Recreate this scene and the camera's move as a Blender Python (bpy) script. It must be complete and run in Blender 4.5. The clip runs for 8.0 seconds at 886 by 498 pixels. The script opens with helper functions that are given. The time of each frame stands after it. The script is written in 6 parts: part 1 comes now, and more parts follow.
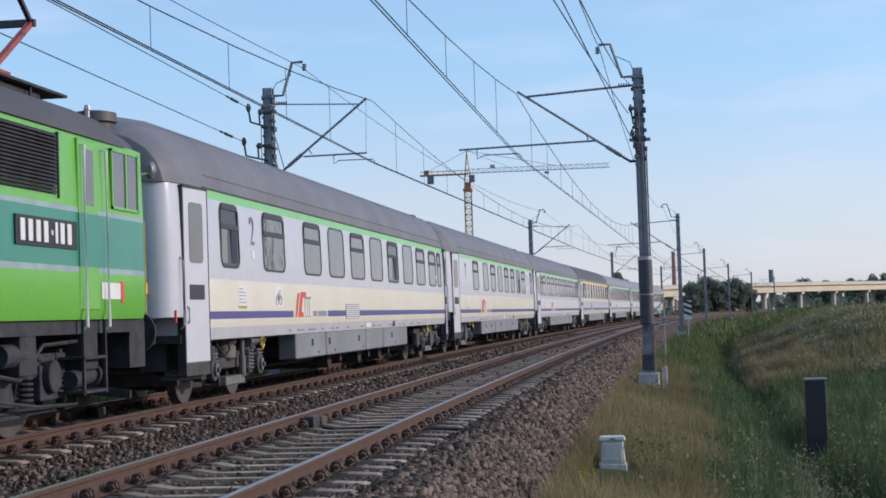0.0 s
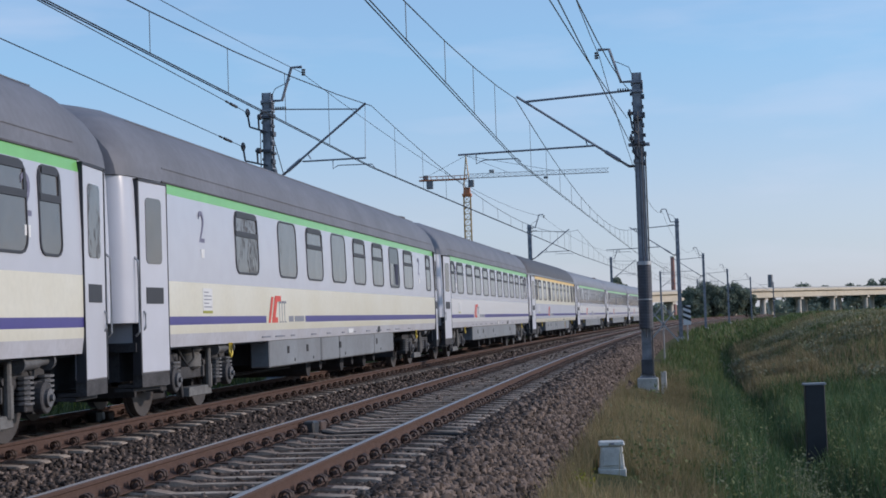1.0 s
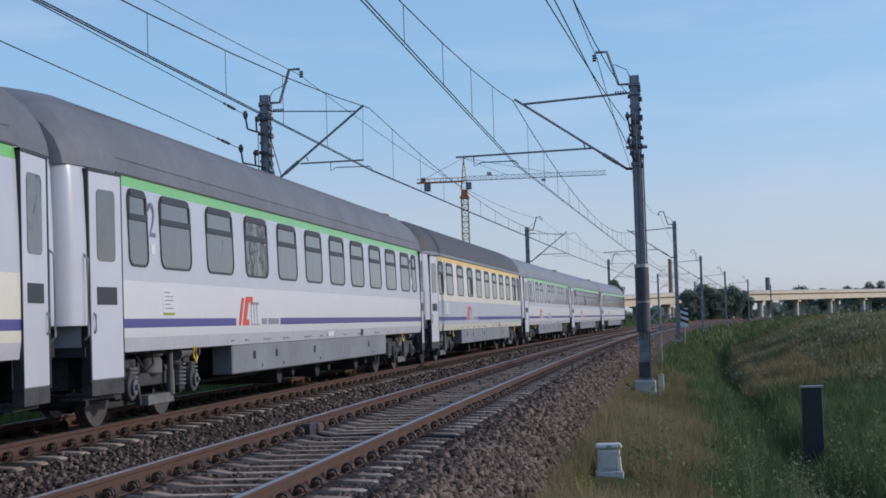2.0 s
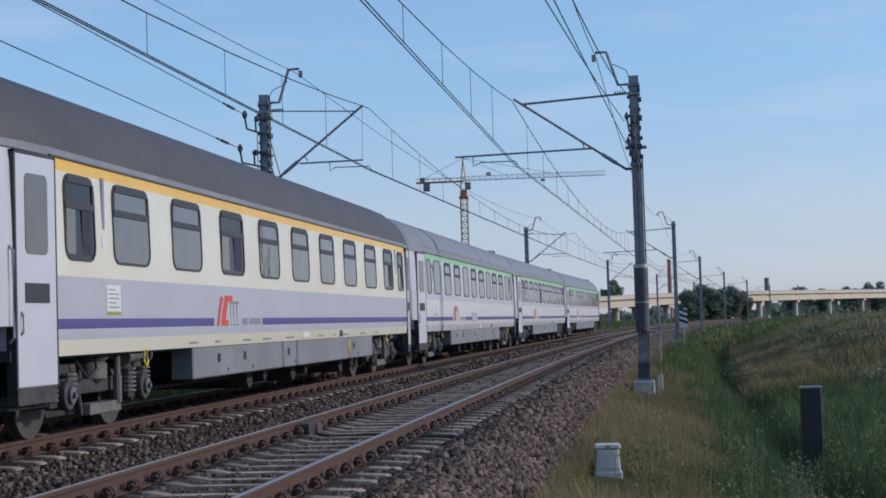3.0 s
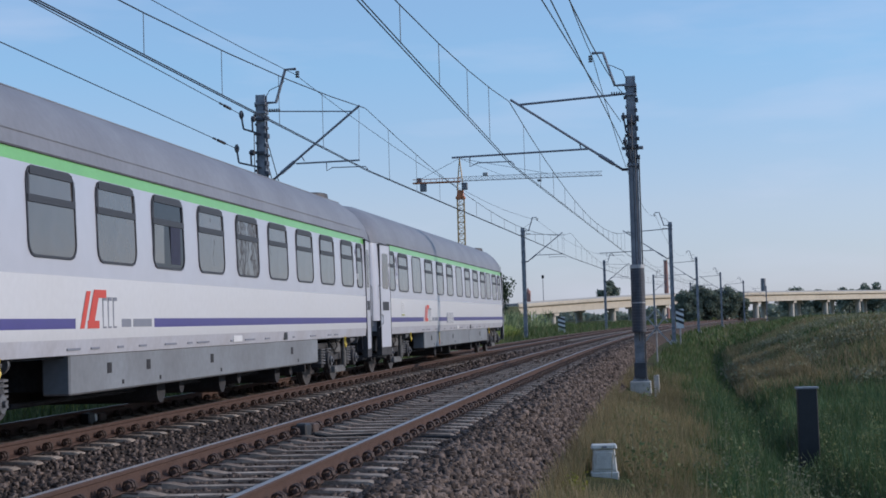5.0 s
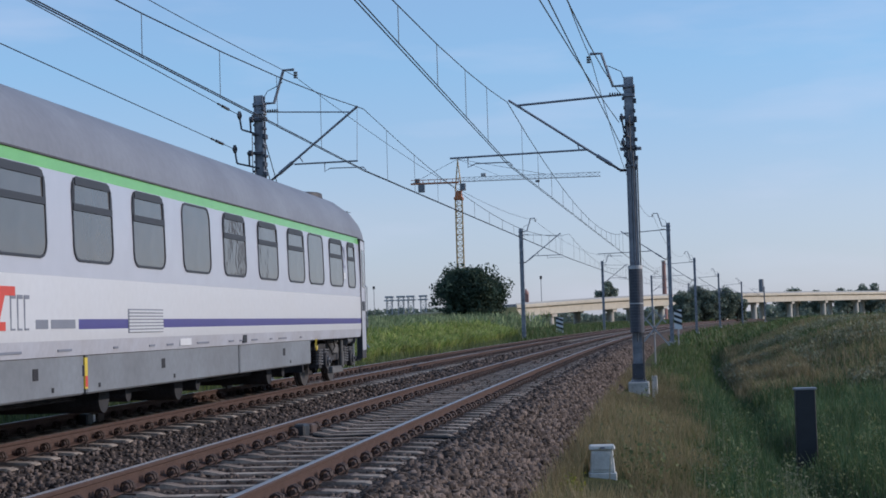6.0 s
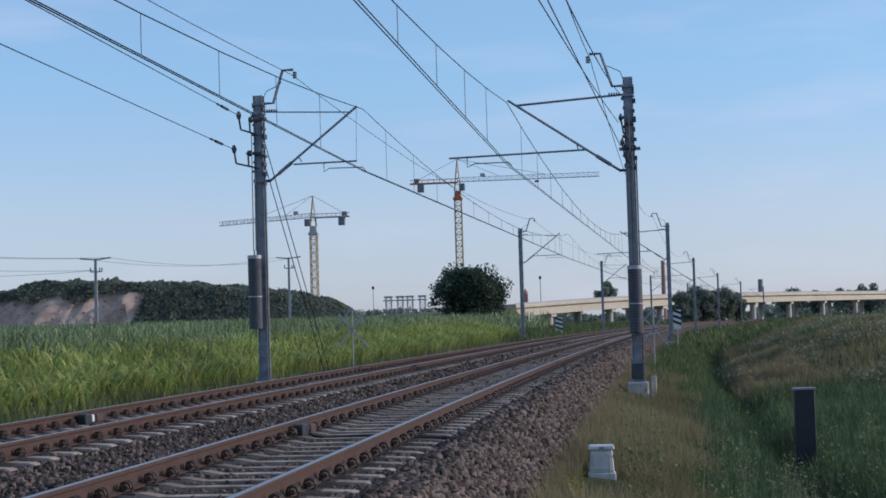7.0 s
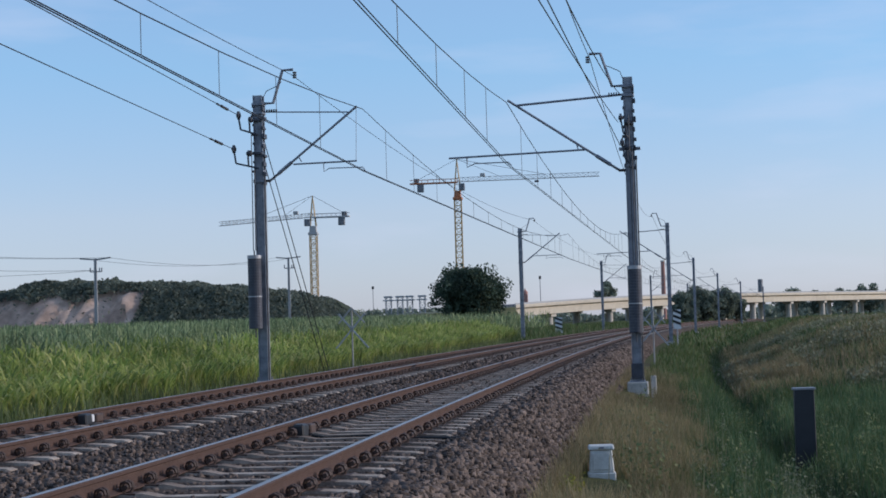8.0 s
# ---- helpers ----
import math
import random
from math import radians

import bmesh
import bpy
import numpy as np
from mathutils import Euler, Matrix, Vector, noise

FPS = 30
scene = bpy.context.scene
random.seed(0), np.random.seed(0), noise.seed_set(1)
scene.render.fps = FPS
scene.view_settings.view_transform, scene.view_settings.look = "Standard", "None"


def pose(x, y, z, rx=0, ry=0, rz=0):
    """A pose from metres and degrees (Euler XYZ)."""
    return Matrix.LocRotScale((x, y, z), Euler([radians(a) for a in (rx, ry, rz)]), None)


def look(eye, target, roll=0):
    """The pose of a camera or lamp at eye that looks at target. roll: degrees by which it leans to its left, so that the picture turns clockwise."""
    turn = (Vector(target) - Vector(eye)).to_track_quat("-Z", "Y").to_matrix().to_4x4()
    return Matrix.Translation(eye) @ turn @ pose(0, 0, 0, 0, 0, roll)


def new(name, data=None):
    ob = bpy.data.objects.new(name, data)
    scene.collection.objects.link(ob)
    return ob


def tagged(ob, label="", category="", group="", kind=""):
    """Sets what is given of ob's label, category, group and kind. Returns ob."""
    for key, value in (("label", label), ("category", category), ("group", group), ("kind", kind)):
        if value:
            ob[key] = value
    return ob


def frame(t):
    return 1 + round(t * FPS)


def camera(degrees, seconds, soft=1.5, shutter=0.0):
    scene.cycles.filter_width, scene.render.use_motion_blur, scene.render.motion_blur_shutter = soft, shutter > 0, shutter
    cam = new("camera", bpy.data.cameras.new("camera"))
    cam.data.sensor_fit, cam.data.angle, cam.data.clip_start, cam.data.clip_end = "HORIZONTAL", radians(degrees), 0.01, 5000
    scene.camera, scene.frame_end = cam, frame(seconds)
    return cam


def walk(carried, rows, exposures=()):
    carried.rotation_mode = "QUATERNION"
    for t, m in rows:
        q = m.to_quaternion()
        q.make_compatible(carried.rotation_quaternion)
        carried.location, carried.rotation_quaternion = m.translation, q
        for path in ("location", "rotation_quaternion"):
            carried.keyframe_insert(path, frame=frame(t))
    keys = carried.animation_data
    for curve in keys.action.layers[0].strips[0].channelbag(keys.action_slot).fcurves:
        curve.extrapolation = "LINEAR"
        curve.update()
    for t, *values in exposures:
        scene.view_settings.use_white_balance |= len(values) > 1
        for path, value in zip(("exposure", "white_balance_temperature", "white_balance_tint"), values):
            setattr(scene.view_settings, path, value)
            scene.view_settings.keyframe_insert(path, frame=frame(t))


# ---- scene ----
# the camera, hand-held beside the line; x to the right of the near track, y along the line, z = 0 at the rail tops
EYE = (3.586, 0.0, 1.119)


def view(yaw, pitch, roll):
    """The camera's pose from its pan to the right, tilt up and lean, in degrees."""
    y, p = radians(yaw), radians(pitch)
    return look(EYE, (EYE[0] + math.sin(y) * math.cos(p), EYE[1] + math.cos(y) * math.cos(p), EYE[2] + math.sin(p)), roll)


cam = camera(31.07, 8.0, soft=1.7)
walk(cam, [
    (0.0, view(-7.745, 2.384, -1.893)), (0.5, view(-7.742, 2.469, -1.894)), (1.0, view(-7.709, 2.561, -1.890)),
    (1.5, view(-7.650, 2.626, -1.855)), (2.2, view(-7.612, 2.640, -1.80)), (3.0, view(-7.588, 2.641, -1.752)),
    (3.5, view(-7.582, 2.640, -1.734)), (4.0, view(-7.574, 2.640, -1.725)), (4.5, view(-7.518, 2.637, -1.705)),
    (5.2, view(-7.450, 2.655, -1.69)), (6.0, view(-7.398, 2.672, -1.68)), (6.5, view(-7.395, 2.678, -1.68)),
    (7.0, view(-7.370, 2.673, -1.69)), (7.5, view(-7.364, 2.673, -1.695)), (8.0, view(-7.364, 2.671, -1.69))],
     exposures=[(0.0, 0.34, 6400, 17), (0.5, 0.38, 6250, 16), (1.0, 0.10, 6100, 15), (1.6, 0.03, 6050, 15), (3.0, 0.01, 6000, 15), (6.0, 0.03, 5950, 15), (8.0, 0.09, 6000, 15)])

# world and sun: low evening sun to the right of the line
SUN_AZ, SUN_EL = 80.0, 20.0
world = bpy.data.worlds.new("sky")
scene.world = world
world.use_nodes = True
wn = world.node_tree.nodes
sky = wn.new("ShaderNodeTexSky")
sky.sky_type = "NISHITA"
sky.sun_disc = False
sky.sun_elevation = radians(SUN_EL)
sky.sun_rotation = radians(SUN_AZ)
sky.air_density, sky.dust_density, sky.ozone_density = 1.0, 0.3, 3.4
wn["Background"].inputs["Strength"].default_value = 0.15
# a thin even veil of summer haze over the whole sky
veil = wn.new("ShaderNodeMix")
veil.data_type = "RGBA"
veil.inputs["Factor"].default_value = 0.45
veil.inputs["B"].default_value = (2.45, 3.5, 4.85, 1)
world.node_tree.links.new(sky.outputs[0], veil.inputs["A"])
# dust low over the horizon and a few faint streaks of cloud
wl = world.node_tree.links
where = wn.new("ShaderNodeTexCoord")
axes = wn.new("ShaderNodeSeparateXYZ")
wl.new(where.outputs["Generated"], axes.inputs[0])
dust = wn.new("ShaderNodeValToRGB")
de = dust.color_ramp.elements
de.new(0.5)
de.new(0.8)
for e, p, c in zip(de, (0.0, 0.07, 0.16, 0.30), ((0.93, 0.87, 0.91), (1.08, 0.955, 0.93), (0.92, 1.02, 1.01), (1.0, 1.0, 1.0))):
    e.position, e.color = p, (*c, 1)
wl.new(axes.outputs["Z"], dust.inputs["Fac"])
hazed = wn.new("ShaderNodeMix")
hazed.data_type, hazed.blend_type = "RGBA", "MULTIPLY"
hazed.inputs["Factor"].default_value = 1.0
wl.new(veil.outputs["Result"], hazed.inputs["A"])
wl.new(dust.outputs["Color"], hazed.inputs["B"])
stretch = wn.new("ShaderNodeMapping")
stretch.inputs["Scale"].default_value = (5.0, 5.0, 26.0)
wl.new(where.outputs["Generated"], stretch.inputs["Vector"])
puffs = wn.new("ShaderNodeTexNoise")
puffs.inputs["Scale"].default_value, puffs.inputs["Detail"].default_value = 1.0, 6
wl.new(stretch.outputs["Vector"], puffs.inputs["Vector"])
thin = wn.new("ShaderNodeMapRange")
thin.inputs["From Min"].default_value, thin.inputs["From Max"].default_value = 0.54, 0.78
thin.inputs["To Max"].default_value = 0.30
wl.new(puffs.outputs["Fac"], thin.inputs["Value"])
cloudy = wn.new("ShaderNodeMix")
cloudy.data_type = "RGBA"
cloudy.inputs["B"].default_value = (4.6, 4.7, 5.3, 1)
wl.new(thin.outputs["Result"], cloudy.inputs["Factor"])
wl.new(hazed.outputs["Result"], cloudy.inputs["A"])
wl.new(cloudy.outputs["Result"], wn["Background"].inputs["Color"])
sun_data = bpy.data.lights.new("sun", "SUN")
sun_data.energy, sun_data.angle, sun_data.color = 2.45, radians(1.2), (1.0, 0.87, 0.72)
sun = new("sun", sun_data)
az, el = radians(SUN_AZ), radians(SUN_EL)
sun.matrix_world = look((60 * math.sin(az), 60 * math.cos(az), 40), (60 * math.sin(az) - math.sin(az) * math.cos(el), 60 * math.cos(az) - math.cos(az) * math.cos(el), 40 - math.sin(el)))


# ---- materials ----
def mat(name, col, rough=0.7, metal=0.0, var=0.25, scale=3.0, bump=0.0, fine=40.0, spec=0.5, island=0.0, obj=0.0, tint=None):
    """A surface with stains and grain at two scales; island or obj: how far single pieces differ; tint: a second colour of the stains."""
    m = bpy.data.materials.new(name)
    m.use_nodes = True
    nt = m.node_tree
    n, l = nt.nodes, nt.links
    b = n["Principled BSDF"]
    b.inputs["Roughness"].default_value, b.inputs["Metallic"].default_value = rough, metal
    b.inputs["Specular IOR Level"].default_value = spec
    tc = n.new("ShaderNodeTexCoord")
    big, small = n.new("ShaderNodeTexNoise"), n.new("ShaderNodeTexNoise")
    big.inputs["Scale"].default_value, big.inputs["Detail"].default_value = scale, 4
    small.inputs["Scale"].default_value, small.inputs["Detail"].default_value = fine, 3
    for t in (big, small):
        l.new(tc.outputs["Object"], t.inputs["Vector"])
    ramp = n.new("ShaderNodeValToRGB")
    ramp.color_ramp.elements[0].position, ramp.color_ramp.elements[1].position = 0.3, 0.7
    dark = tint or tuple(c * (1 - var) for c in col)
    ramp.color_ramp.elements[0].color = (*dark, 1)
    ramp.color_ramp.elements[1].color = (*col, 1)
    l.new(big.outputs["Fac"], ramp.inputs["Fac"])
    mul = n.new("ShaderNodeMix")
    mul.data_type, mul.blend_type = "RGBA", "MULTIPLY"
    mul.inputs["Factor"].default_value = 1.0
    r2 = n.new("ShaderNodeMapRange")
    r2.inputs["From Min"].default_value, r2.inputs["From Max"].default_value = 0.3, 0.7
    r2.inputs["To Min"].default_value, r2.inputs["To Max"].default_value = 1 - var * 0.6, 1 + var * 0.25
    l.new(small.outputs["Fac"], r2.inputs["Value"])
    l.new(ramp.outputs["Color"], mul.inputs["A"])
    l.new(r2.outputs["Result"], mul.inputs["B"])
    out = mul.outputs["Result"]
    if island or obj:
        src = n.new("ShaderNodeNewGeometry").outputs["Random Per Island"] if island else n.new("ShaderNodeObjectInfo").outputs["Random"]
        k = island or obj
        r3 = n.new("ShaderNodeMapRange")
        r3.inputs["To Min"].default_value, r3.inputs["To Max"].default_value = 1 - k, 1 + k
        l.new(src, r3.inputs["Value"])
        m2 = n.new("ShaderNodeMix")
        m2.data_type, m2.blend_type = "RGBA", "MULTIPLY"
        m2.inputs["Factor"].default_value = 1.0
        l.new(out, m2.inputs["A"])
        l.new(r3.outputs["Result"], m2.inputs["B"])
        out = m2.outputs["Result"]
    l.new(out, b.inputs["Base Color"])
    if bump:
        bp = n.new("ShaderNodeBump")
        bp.inputs["Strength"].default_value, bp.inputs["Distance"].default_value = bump, 0.02
        l.new(small.outputs["Fac"], bp.inputs["Height"])
        l.new(bp.outputs["Normal"], b.inputs["Normal"])
    return m


def leaf_mat(name, cols, rough=0.55, through_light=0.25):
    """Leaves: each takes one of the colours; some light passes through."""
    m = bpy.data.materials.new(name)
    m.use_nodes = True
    n, l = m.node_tree.nodes, m.node_tree.links
    b = n["Principled BSDF"]
    b.inputs["Roughness"].default_value = rough
    b.inputs["Specular IOR Level"].default_value = 0.12
    geo = n.new("ShaderNodeNewGeometry")
    ramp = n.new("ShaderNodeValToRGB")
    e = ramp.color_ramp.elements
    while len(e) < len(cols):
        e.new(0.5)
    for i, c in enumerate(cols):
        e[i].position = i / (len(cols) - 1)
        e[i].color = (*c, 1)
    l.new(geo.outputs["Random Per Island"], ramp.inputs["Fac"])
    tc, nz = n.new("ShaderNodeTexCoord"), n.new("ShaderNodeTexNoise")
    nz.inputs["Scale"].default_value = 0.35
    l.new(tc.outputs["Object"], nz.inputs["Vector"])
    r = n.new("ShaderNodeMapRange")
    r.inputs["From Min"].default_value, r.inputs["From Max"].default_value = 0.3, 0.7
    r.inputs["To Min"].default_value, r.inputs["To Max"].default_value = 0.65, 1.25
    l.new(nz.outputs["Fac"], r.inputs["Value"])
    mul = n.new("ShaderNodeMix")
    mul.data_type, mul.blend_type = "RGBA", "MULTIPLY"
    mul.inputs["Factor"].default_value = 1.0
    l.new(ramp.outputs["Color"], mul.inputs["A"])
    l.new(r.outputs["Result"], mul.inputs["B"])
    l.new(mul.outputs["Result"], b.inputs["Base Color"])
    tr = n.new("ShaderNodeBsdfTranslucent")
    l.new(mul.outputs["Result"], tr.inputs["Color"])
    ms = n.new("ShaderNodeMixShader")
    ms.inputs["Fac"].default_value = through_light
    l.new(b.outputs[0], ms.inputs[1])
    l.new(tr.outputs[0], ms.inputs[2])
    l.new(ms.outputs[0], n["Material Output"].inputs["Surface"])
    return m


M_BALLAST = mat("ballast", (0.115, 0.087, 0.072), 0.95, spec=0.08, var=0.5, scale=1.2, bump=1.0, fine=22)
M_STONE = mat("ballast_stone", (0.138, 0.107, 0.091), 0.9, spec=0.15, var=0.3, scale=2, bump=0.4, fine=60, island=0.75)
M_CONCRETE = mat("sleeper_concrete", (0.46, 0.385, 0.315), 0.9, spec=0.2, var=0.4, scale=4, bump=0.4, fine=60, obj=0.25, tint=(0.19, 0.14, 0.11))
M_FOOTING = mat("footing_concrete", (0.55, 0.52, 0.48), 0.85, var=0.3, scale=5, bump=0.4, fine=50)
M_RUST = mat("rail_rust", (0.100, 0.062, 0.050), 0.8, spec=0.2, var=0.35, scale=6, bump=0.3, fine=80, tint=(0.082, 0.05, 0.040))
M_STEEL = mat("rail_head_steel", (0.40, 0.37, 0.355), 0.42, 0.7, var=0.15, scale=3, fine=120)
M_DULLHEAD = mat("rail_head_dull", (0.46, 0.41, 0.39), 0.45, 0.8, var=0.25, scale=4, fine=90)
M_CLIP = mat("clip_rust", (0.11, 0.07, 0.055), 0.7, 0.1, var=0.4, scale=30, fine=120)
M_MAST = mat("mast_paint", (0.31, 0.325, 0.36), 0.45, 0.2, var=0.3, scale=5, bump=0.1, fine=60, tint=(0.16, 0.17, 0.20))
M_GALV = mat("galvanised", (0.42, 0.43, 0.45), 0.45, 0.5, var=0.25, scale=6, fine=70)
M_WIRE = mat("wire", (0.06, 0.065, 0.075), 0.5, 0.5, var=0.2)
M_INSUL = mat("insulator", (0.05, 0.035, 0.035), 0.3, var=0.2)
M_WEIGHT = mat("weight_iron", (0.085, 0.09, 0.11), 0.6, 0.2, var=0.35, scale=4, fine=50)
M_WHITE = mat("coach_white", (0.465, 0.48, 0.54), 0.27, var=0.06, scale=0.7, fine=3, tint=(0.46, 0.47, 0.52))
M_DOORW = mat("coach_door_paint", (0.53, 0.545, 0.61), 0.28, var=0.05, scale=0.7, fine=3, tint=(0.49, 0.50, 0.55))
M_GREYB = mat("coach_grey_band", (0.42, 0.435, 0.49), 0.42, var=0.08, scale=1.2, fine=14)
M_CREAM = mat("coach_cream", (0.66, 0.645, 0.56), 0.28, var=0.08, scale=1.0, fine=12, tint=(0.61, 0.58, 0.47))
M_LOWER = mat("coach_lower_white", (0.61, 0.615, 0.635), 0.28, var=0.06, scale=1.0, fine=10, tint=(0.60, 0.60, 0.61))
M_SILL = mat("coach_sill", (0.50, 0.51, 0.56), 0.35, var=0.15, scale=1.5, fine=14, tint=(0.42, 0.41, 0.43))
M_BLUE = mat("coach_blue", (0.075, 0.065, 0.25), 0.28, var=0.1)
M_GREEN = mat("coach_green", (0.20, 0.50, 0.15), 0.28, var=0.1)
M_YELLOW = mat("coach_yellow", (0.78, 0.46, 0.035), 0.28, var=0.1)
M_ROOF = mat("coach_roof", (0.16, 0.165, 0.19), 0.6, var=0.2, scale=0.8, fine=9, tint=(0.12, 0.122, 0.14))
M_ROOFL = mat("coach_roof_pale", (0.23, 0.24, 0.27), 0.55, var=0.15, scale=0.8, fine=9, tint=(0.18, 0.185, 0.21))
M_ROOFD = mat("coach_roof_dark", (0.075, 0.07, 0.075), 0.6, var=0.25, scale=0.8, fine=9)
M_SKIRT = mat("coach_skirt", (0.225, 0.24, 0.26), 0.5, var=0.2, scale=1.2, fine=12, tint=(0.17, 0.175, 0.185))
M_UNDER = mat("underframe", (0.06, 0.06, 0.066), 0.8, spec=0.15, var=0.4, scale=3, fine=30)
M_BOGIE = mat("bogie_grime", (0.082, 0.08, 0.084), 0.75, 0.0, spec=0.25, var=0.45, scale=5, fine=40)
M_SPRING = mat("spring_steel", (0.16, 0.16, 0.168), 0.55, 0.2, var=0.4, scale=8, fine=50)
M_DAMPER = mat("damper_grey", (0.16, 0.157, 0.152), 0.65, 0.0, var=0.35, scale=5, fine=40, tint=(0.08, 0.075, 0.072))
M_GRIME = mat("loco_grime", (0.055, 0.056, 0.064), 0.7, 0.0, spec=0.25, var=0.5, scale=5, fine=40)
M_WHEEL = mat("wheel_steel", (0.13, 0.115, 0.11), 0.5, 0.5, var=0.3, scale=5, fine=40)
M_GLASS = mat("tinted_glass", (0.125, 0.116, 0.112), 0.05, var=0.25, scale=0.7, fine=1.7, spec=1.0, bump=0.5)
M_DIM = mat("painted_unlit_pane", (0.016, 0.016, 0.024), 0.12, var=0.5, scale=2.5, fine=8, spec=0.2)
M_CURTAIN = mat("curtain_blue", (0.03, 0.035, 0.07), 0.8, var=0.3, scale=8, fine=30)
M_FRAME = mat("window_rubber", (0.035, 0.035, 0.042), 0.5, var=0.1)
M_GASKET = mat("bellows_rubber", (0.02, 0.02, 0.022), 0.8, var=0.2)
M_RED = mat("sign_red", (0.62, 0.07, 0.045), 0.45, var=0.1)
M_PANTO = mat("pantograph_red", (0.36, 0.055, 0.045), 0.5, var=0.25, scale=4)
M_GREYINK = mat("grey_ink", (0.22, 0.23, 0.27), 0.5, var=0.1)
M_HANDLE = mat("handrail_white", (0.72, 0.74, 0.76), 0.4, var=0.1)
M_YHOOK = mat("hook_yellow", (0.68, 0.50, 0.05), 0.5, var=0.15)
M_LGREEN = mat("loco_light_green", (0.135, 0.42, 0.06), 0.3, var=0.1, scale=1.5, fine=12)
M_TEAL = mat("loco_teal", (0.035, 0.235, 0.17), 0.3, var=0.1, scale=1.5, fine=12)
M_BRIDGE = mat("bridge_concrete", (0.60, 0.53, 0.42), 0.8, var=0.15, scale=0.08, fine=0.8)
M_PIER = mat("pier_concrete", (0.60, 0.55, 0.47), 0.85, var=0.15, scale=0.2, fine=1.5)
M_ASPHALT = mat("asphalt", (0.06, 0.06, 0.062), 0.9, var=0.2)
M_CRANE_O = mat("crane_orange", (0.52, 0.17, 0.06), 0.5, var=0.15, scale=0.2)
M_CRANE_Y = mat("crane_yellow", (0.55, 0.36, 0.15), 0.5, var=0.15, scale=0.2)
M_CRANE_W = mat("crane_pale", (0.50, 0.48, 0.46), 0.5, var=0.15, scale=0.2)
M_GREYST = mat("grey_steel", (0.20, 0.21, 0.23), 0.5, 0.3, var=0.2)
M_POLE = mat("pole_concrete", (0.38, 0.37, 0.36), 0.85, var=0.2, scale=1, fine=10)
M_BARK = mat("bark", (0.07, 0.05, 0.035), 0.9, var=0.4, scale=4, bump=0.6, fine=20)
# brick of the horizon towers, lightened in colour to look hazy
M_BRICK = mat("hazed_chimney_brick", (0.42, 0.22, 0.18), 0.85, var=0.2, scale=0.3, fine=2)
M_SAND = mat("sand_bank", (0.63, 0.46, 0.36), 0.95, spec=0.05, var=0.45, scale=0.15, bump=0.8, fine=0.9, tint=(0.34, 0.235, 0.18))
M_CABINET = mat("cabinet_grey", (0.66, 0.66, 0.63), 0.6, var=0.25, scale=6, fine=60, tint=(0.48, 0.47, 0.43))
M_DARKPOST = mat("dark_post", (0.022, 0.024, 0.03), 0.6, var=0.25, scale=4)
M_LIGHTCAP = mat("post_cap", (0.30, 0.31, 0.33), 0.6, var=0.2, scale=6)
M_BLACKP = mat("sign_black", (0.02, 0.02, 0.022), 0.5, var=0.1)
M_WHITEP = mat("sign_white", (0.70, 0.70, 0.70), 0.5, var=0.12, scale=4)
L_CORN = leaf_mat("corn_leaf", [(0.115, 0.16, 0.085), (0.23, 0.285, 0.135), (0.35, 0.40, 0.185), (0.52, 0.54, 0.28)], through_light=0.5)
L_CORNEDGE = leaf_mat("margin_corn_leaf", [(0.14, 0.20, 0.06), (0.28, 0.36, 0.09), (0.42, 0.46, 0.13), (0.58, 0.55, 0.22)], through_light=0.5)
L_GRASS = leaf_mat("grass_blade", [(0.065, 0.105, 0.038), (0.095, 0.14, 0.05), (0.13, 0.165, 0.065), (0.19, 0.18, 0.09)], through_light=0.35)
L_SHADEGRASS = leaf_mat("shade_toned_grass_blade", [(0.045, 0.09, 0.042), (0.065, 0.12, 0.056), (0.092, 0.152, 0.064), (0.13, 0.175, 0.085)], through_light=0.3)
L_DRY = leaf_mat("dry_grass_blade", [(0.20, 0.165, 0.085), (0.28, 0.22, 0.12), (0.33, 0.26, 0.15), (0.16, 0.165, 0.075)], through_light=0.35)
L_WEED = leaf_mat("weed_leaf", [(0.11, 0.155, 0.068), (0.16, 0.195, 0.085), (0.22, 0.235, 0.11)], through_light=0.35)
L_STALK = leaf_mat("stalk_leaf", [(0.14, 0.17, 0.095), (0.20, 0.22, 0.13), (0.27, 0.26, 0.165)], through_light=0.35)
L_YELLOW = leaf_mat("yellow_leaf", [(0.18, 0.20, 0.04), (0.26, 0.26, 0.05), (0.32, 0.29, 0.06)], through_light=0.4)
L_SCRUB = leaf_mat("scrub_leaf", [(0.19, 0.205, 0.125), (0.25, 0.25, 0.155), (0.33, 0.295, 0.19)], through_light=0.3)
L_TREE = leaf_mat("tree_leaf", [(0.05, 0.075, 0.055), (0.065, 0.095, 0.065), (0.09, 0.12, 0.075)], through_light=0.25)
# far and hill leaves: distance haze is put into their paler colours
L_FAR = leaf_mat("hazed_far_leaf", [(0.165, 0.205, 0.165), (0.21, 0.25, 0.19), (0.26, 0.285, 0.21)], through_light=0.25)
L_HILL = leaf_mat("hazed_hill_leaf", [(0.13, 0.155, 0.125), (0.15, 0.17, 0.13), (0.17, 0.185, 0.14)], through_light=0.25)


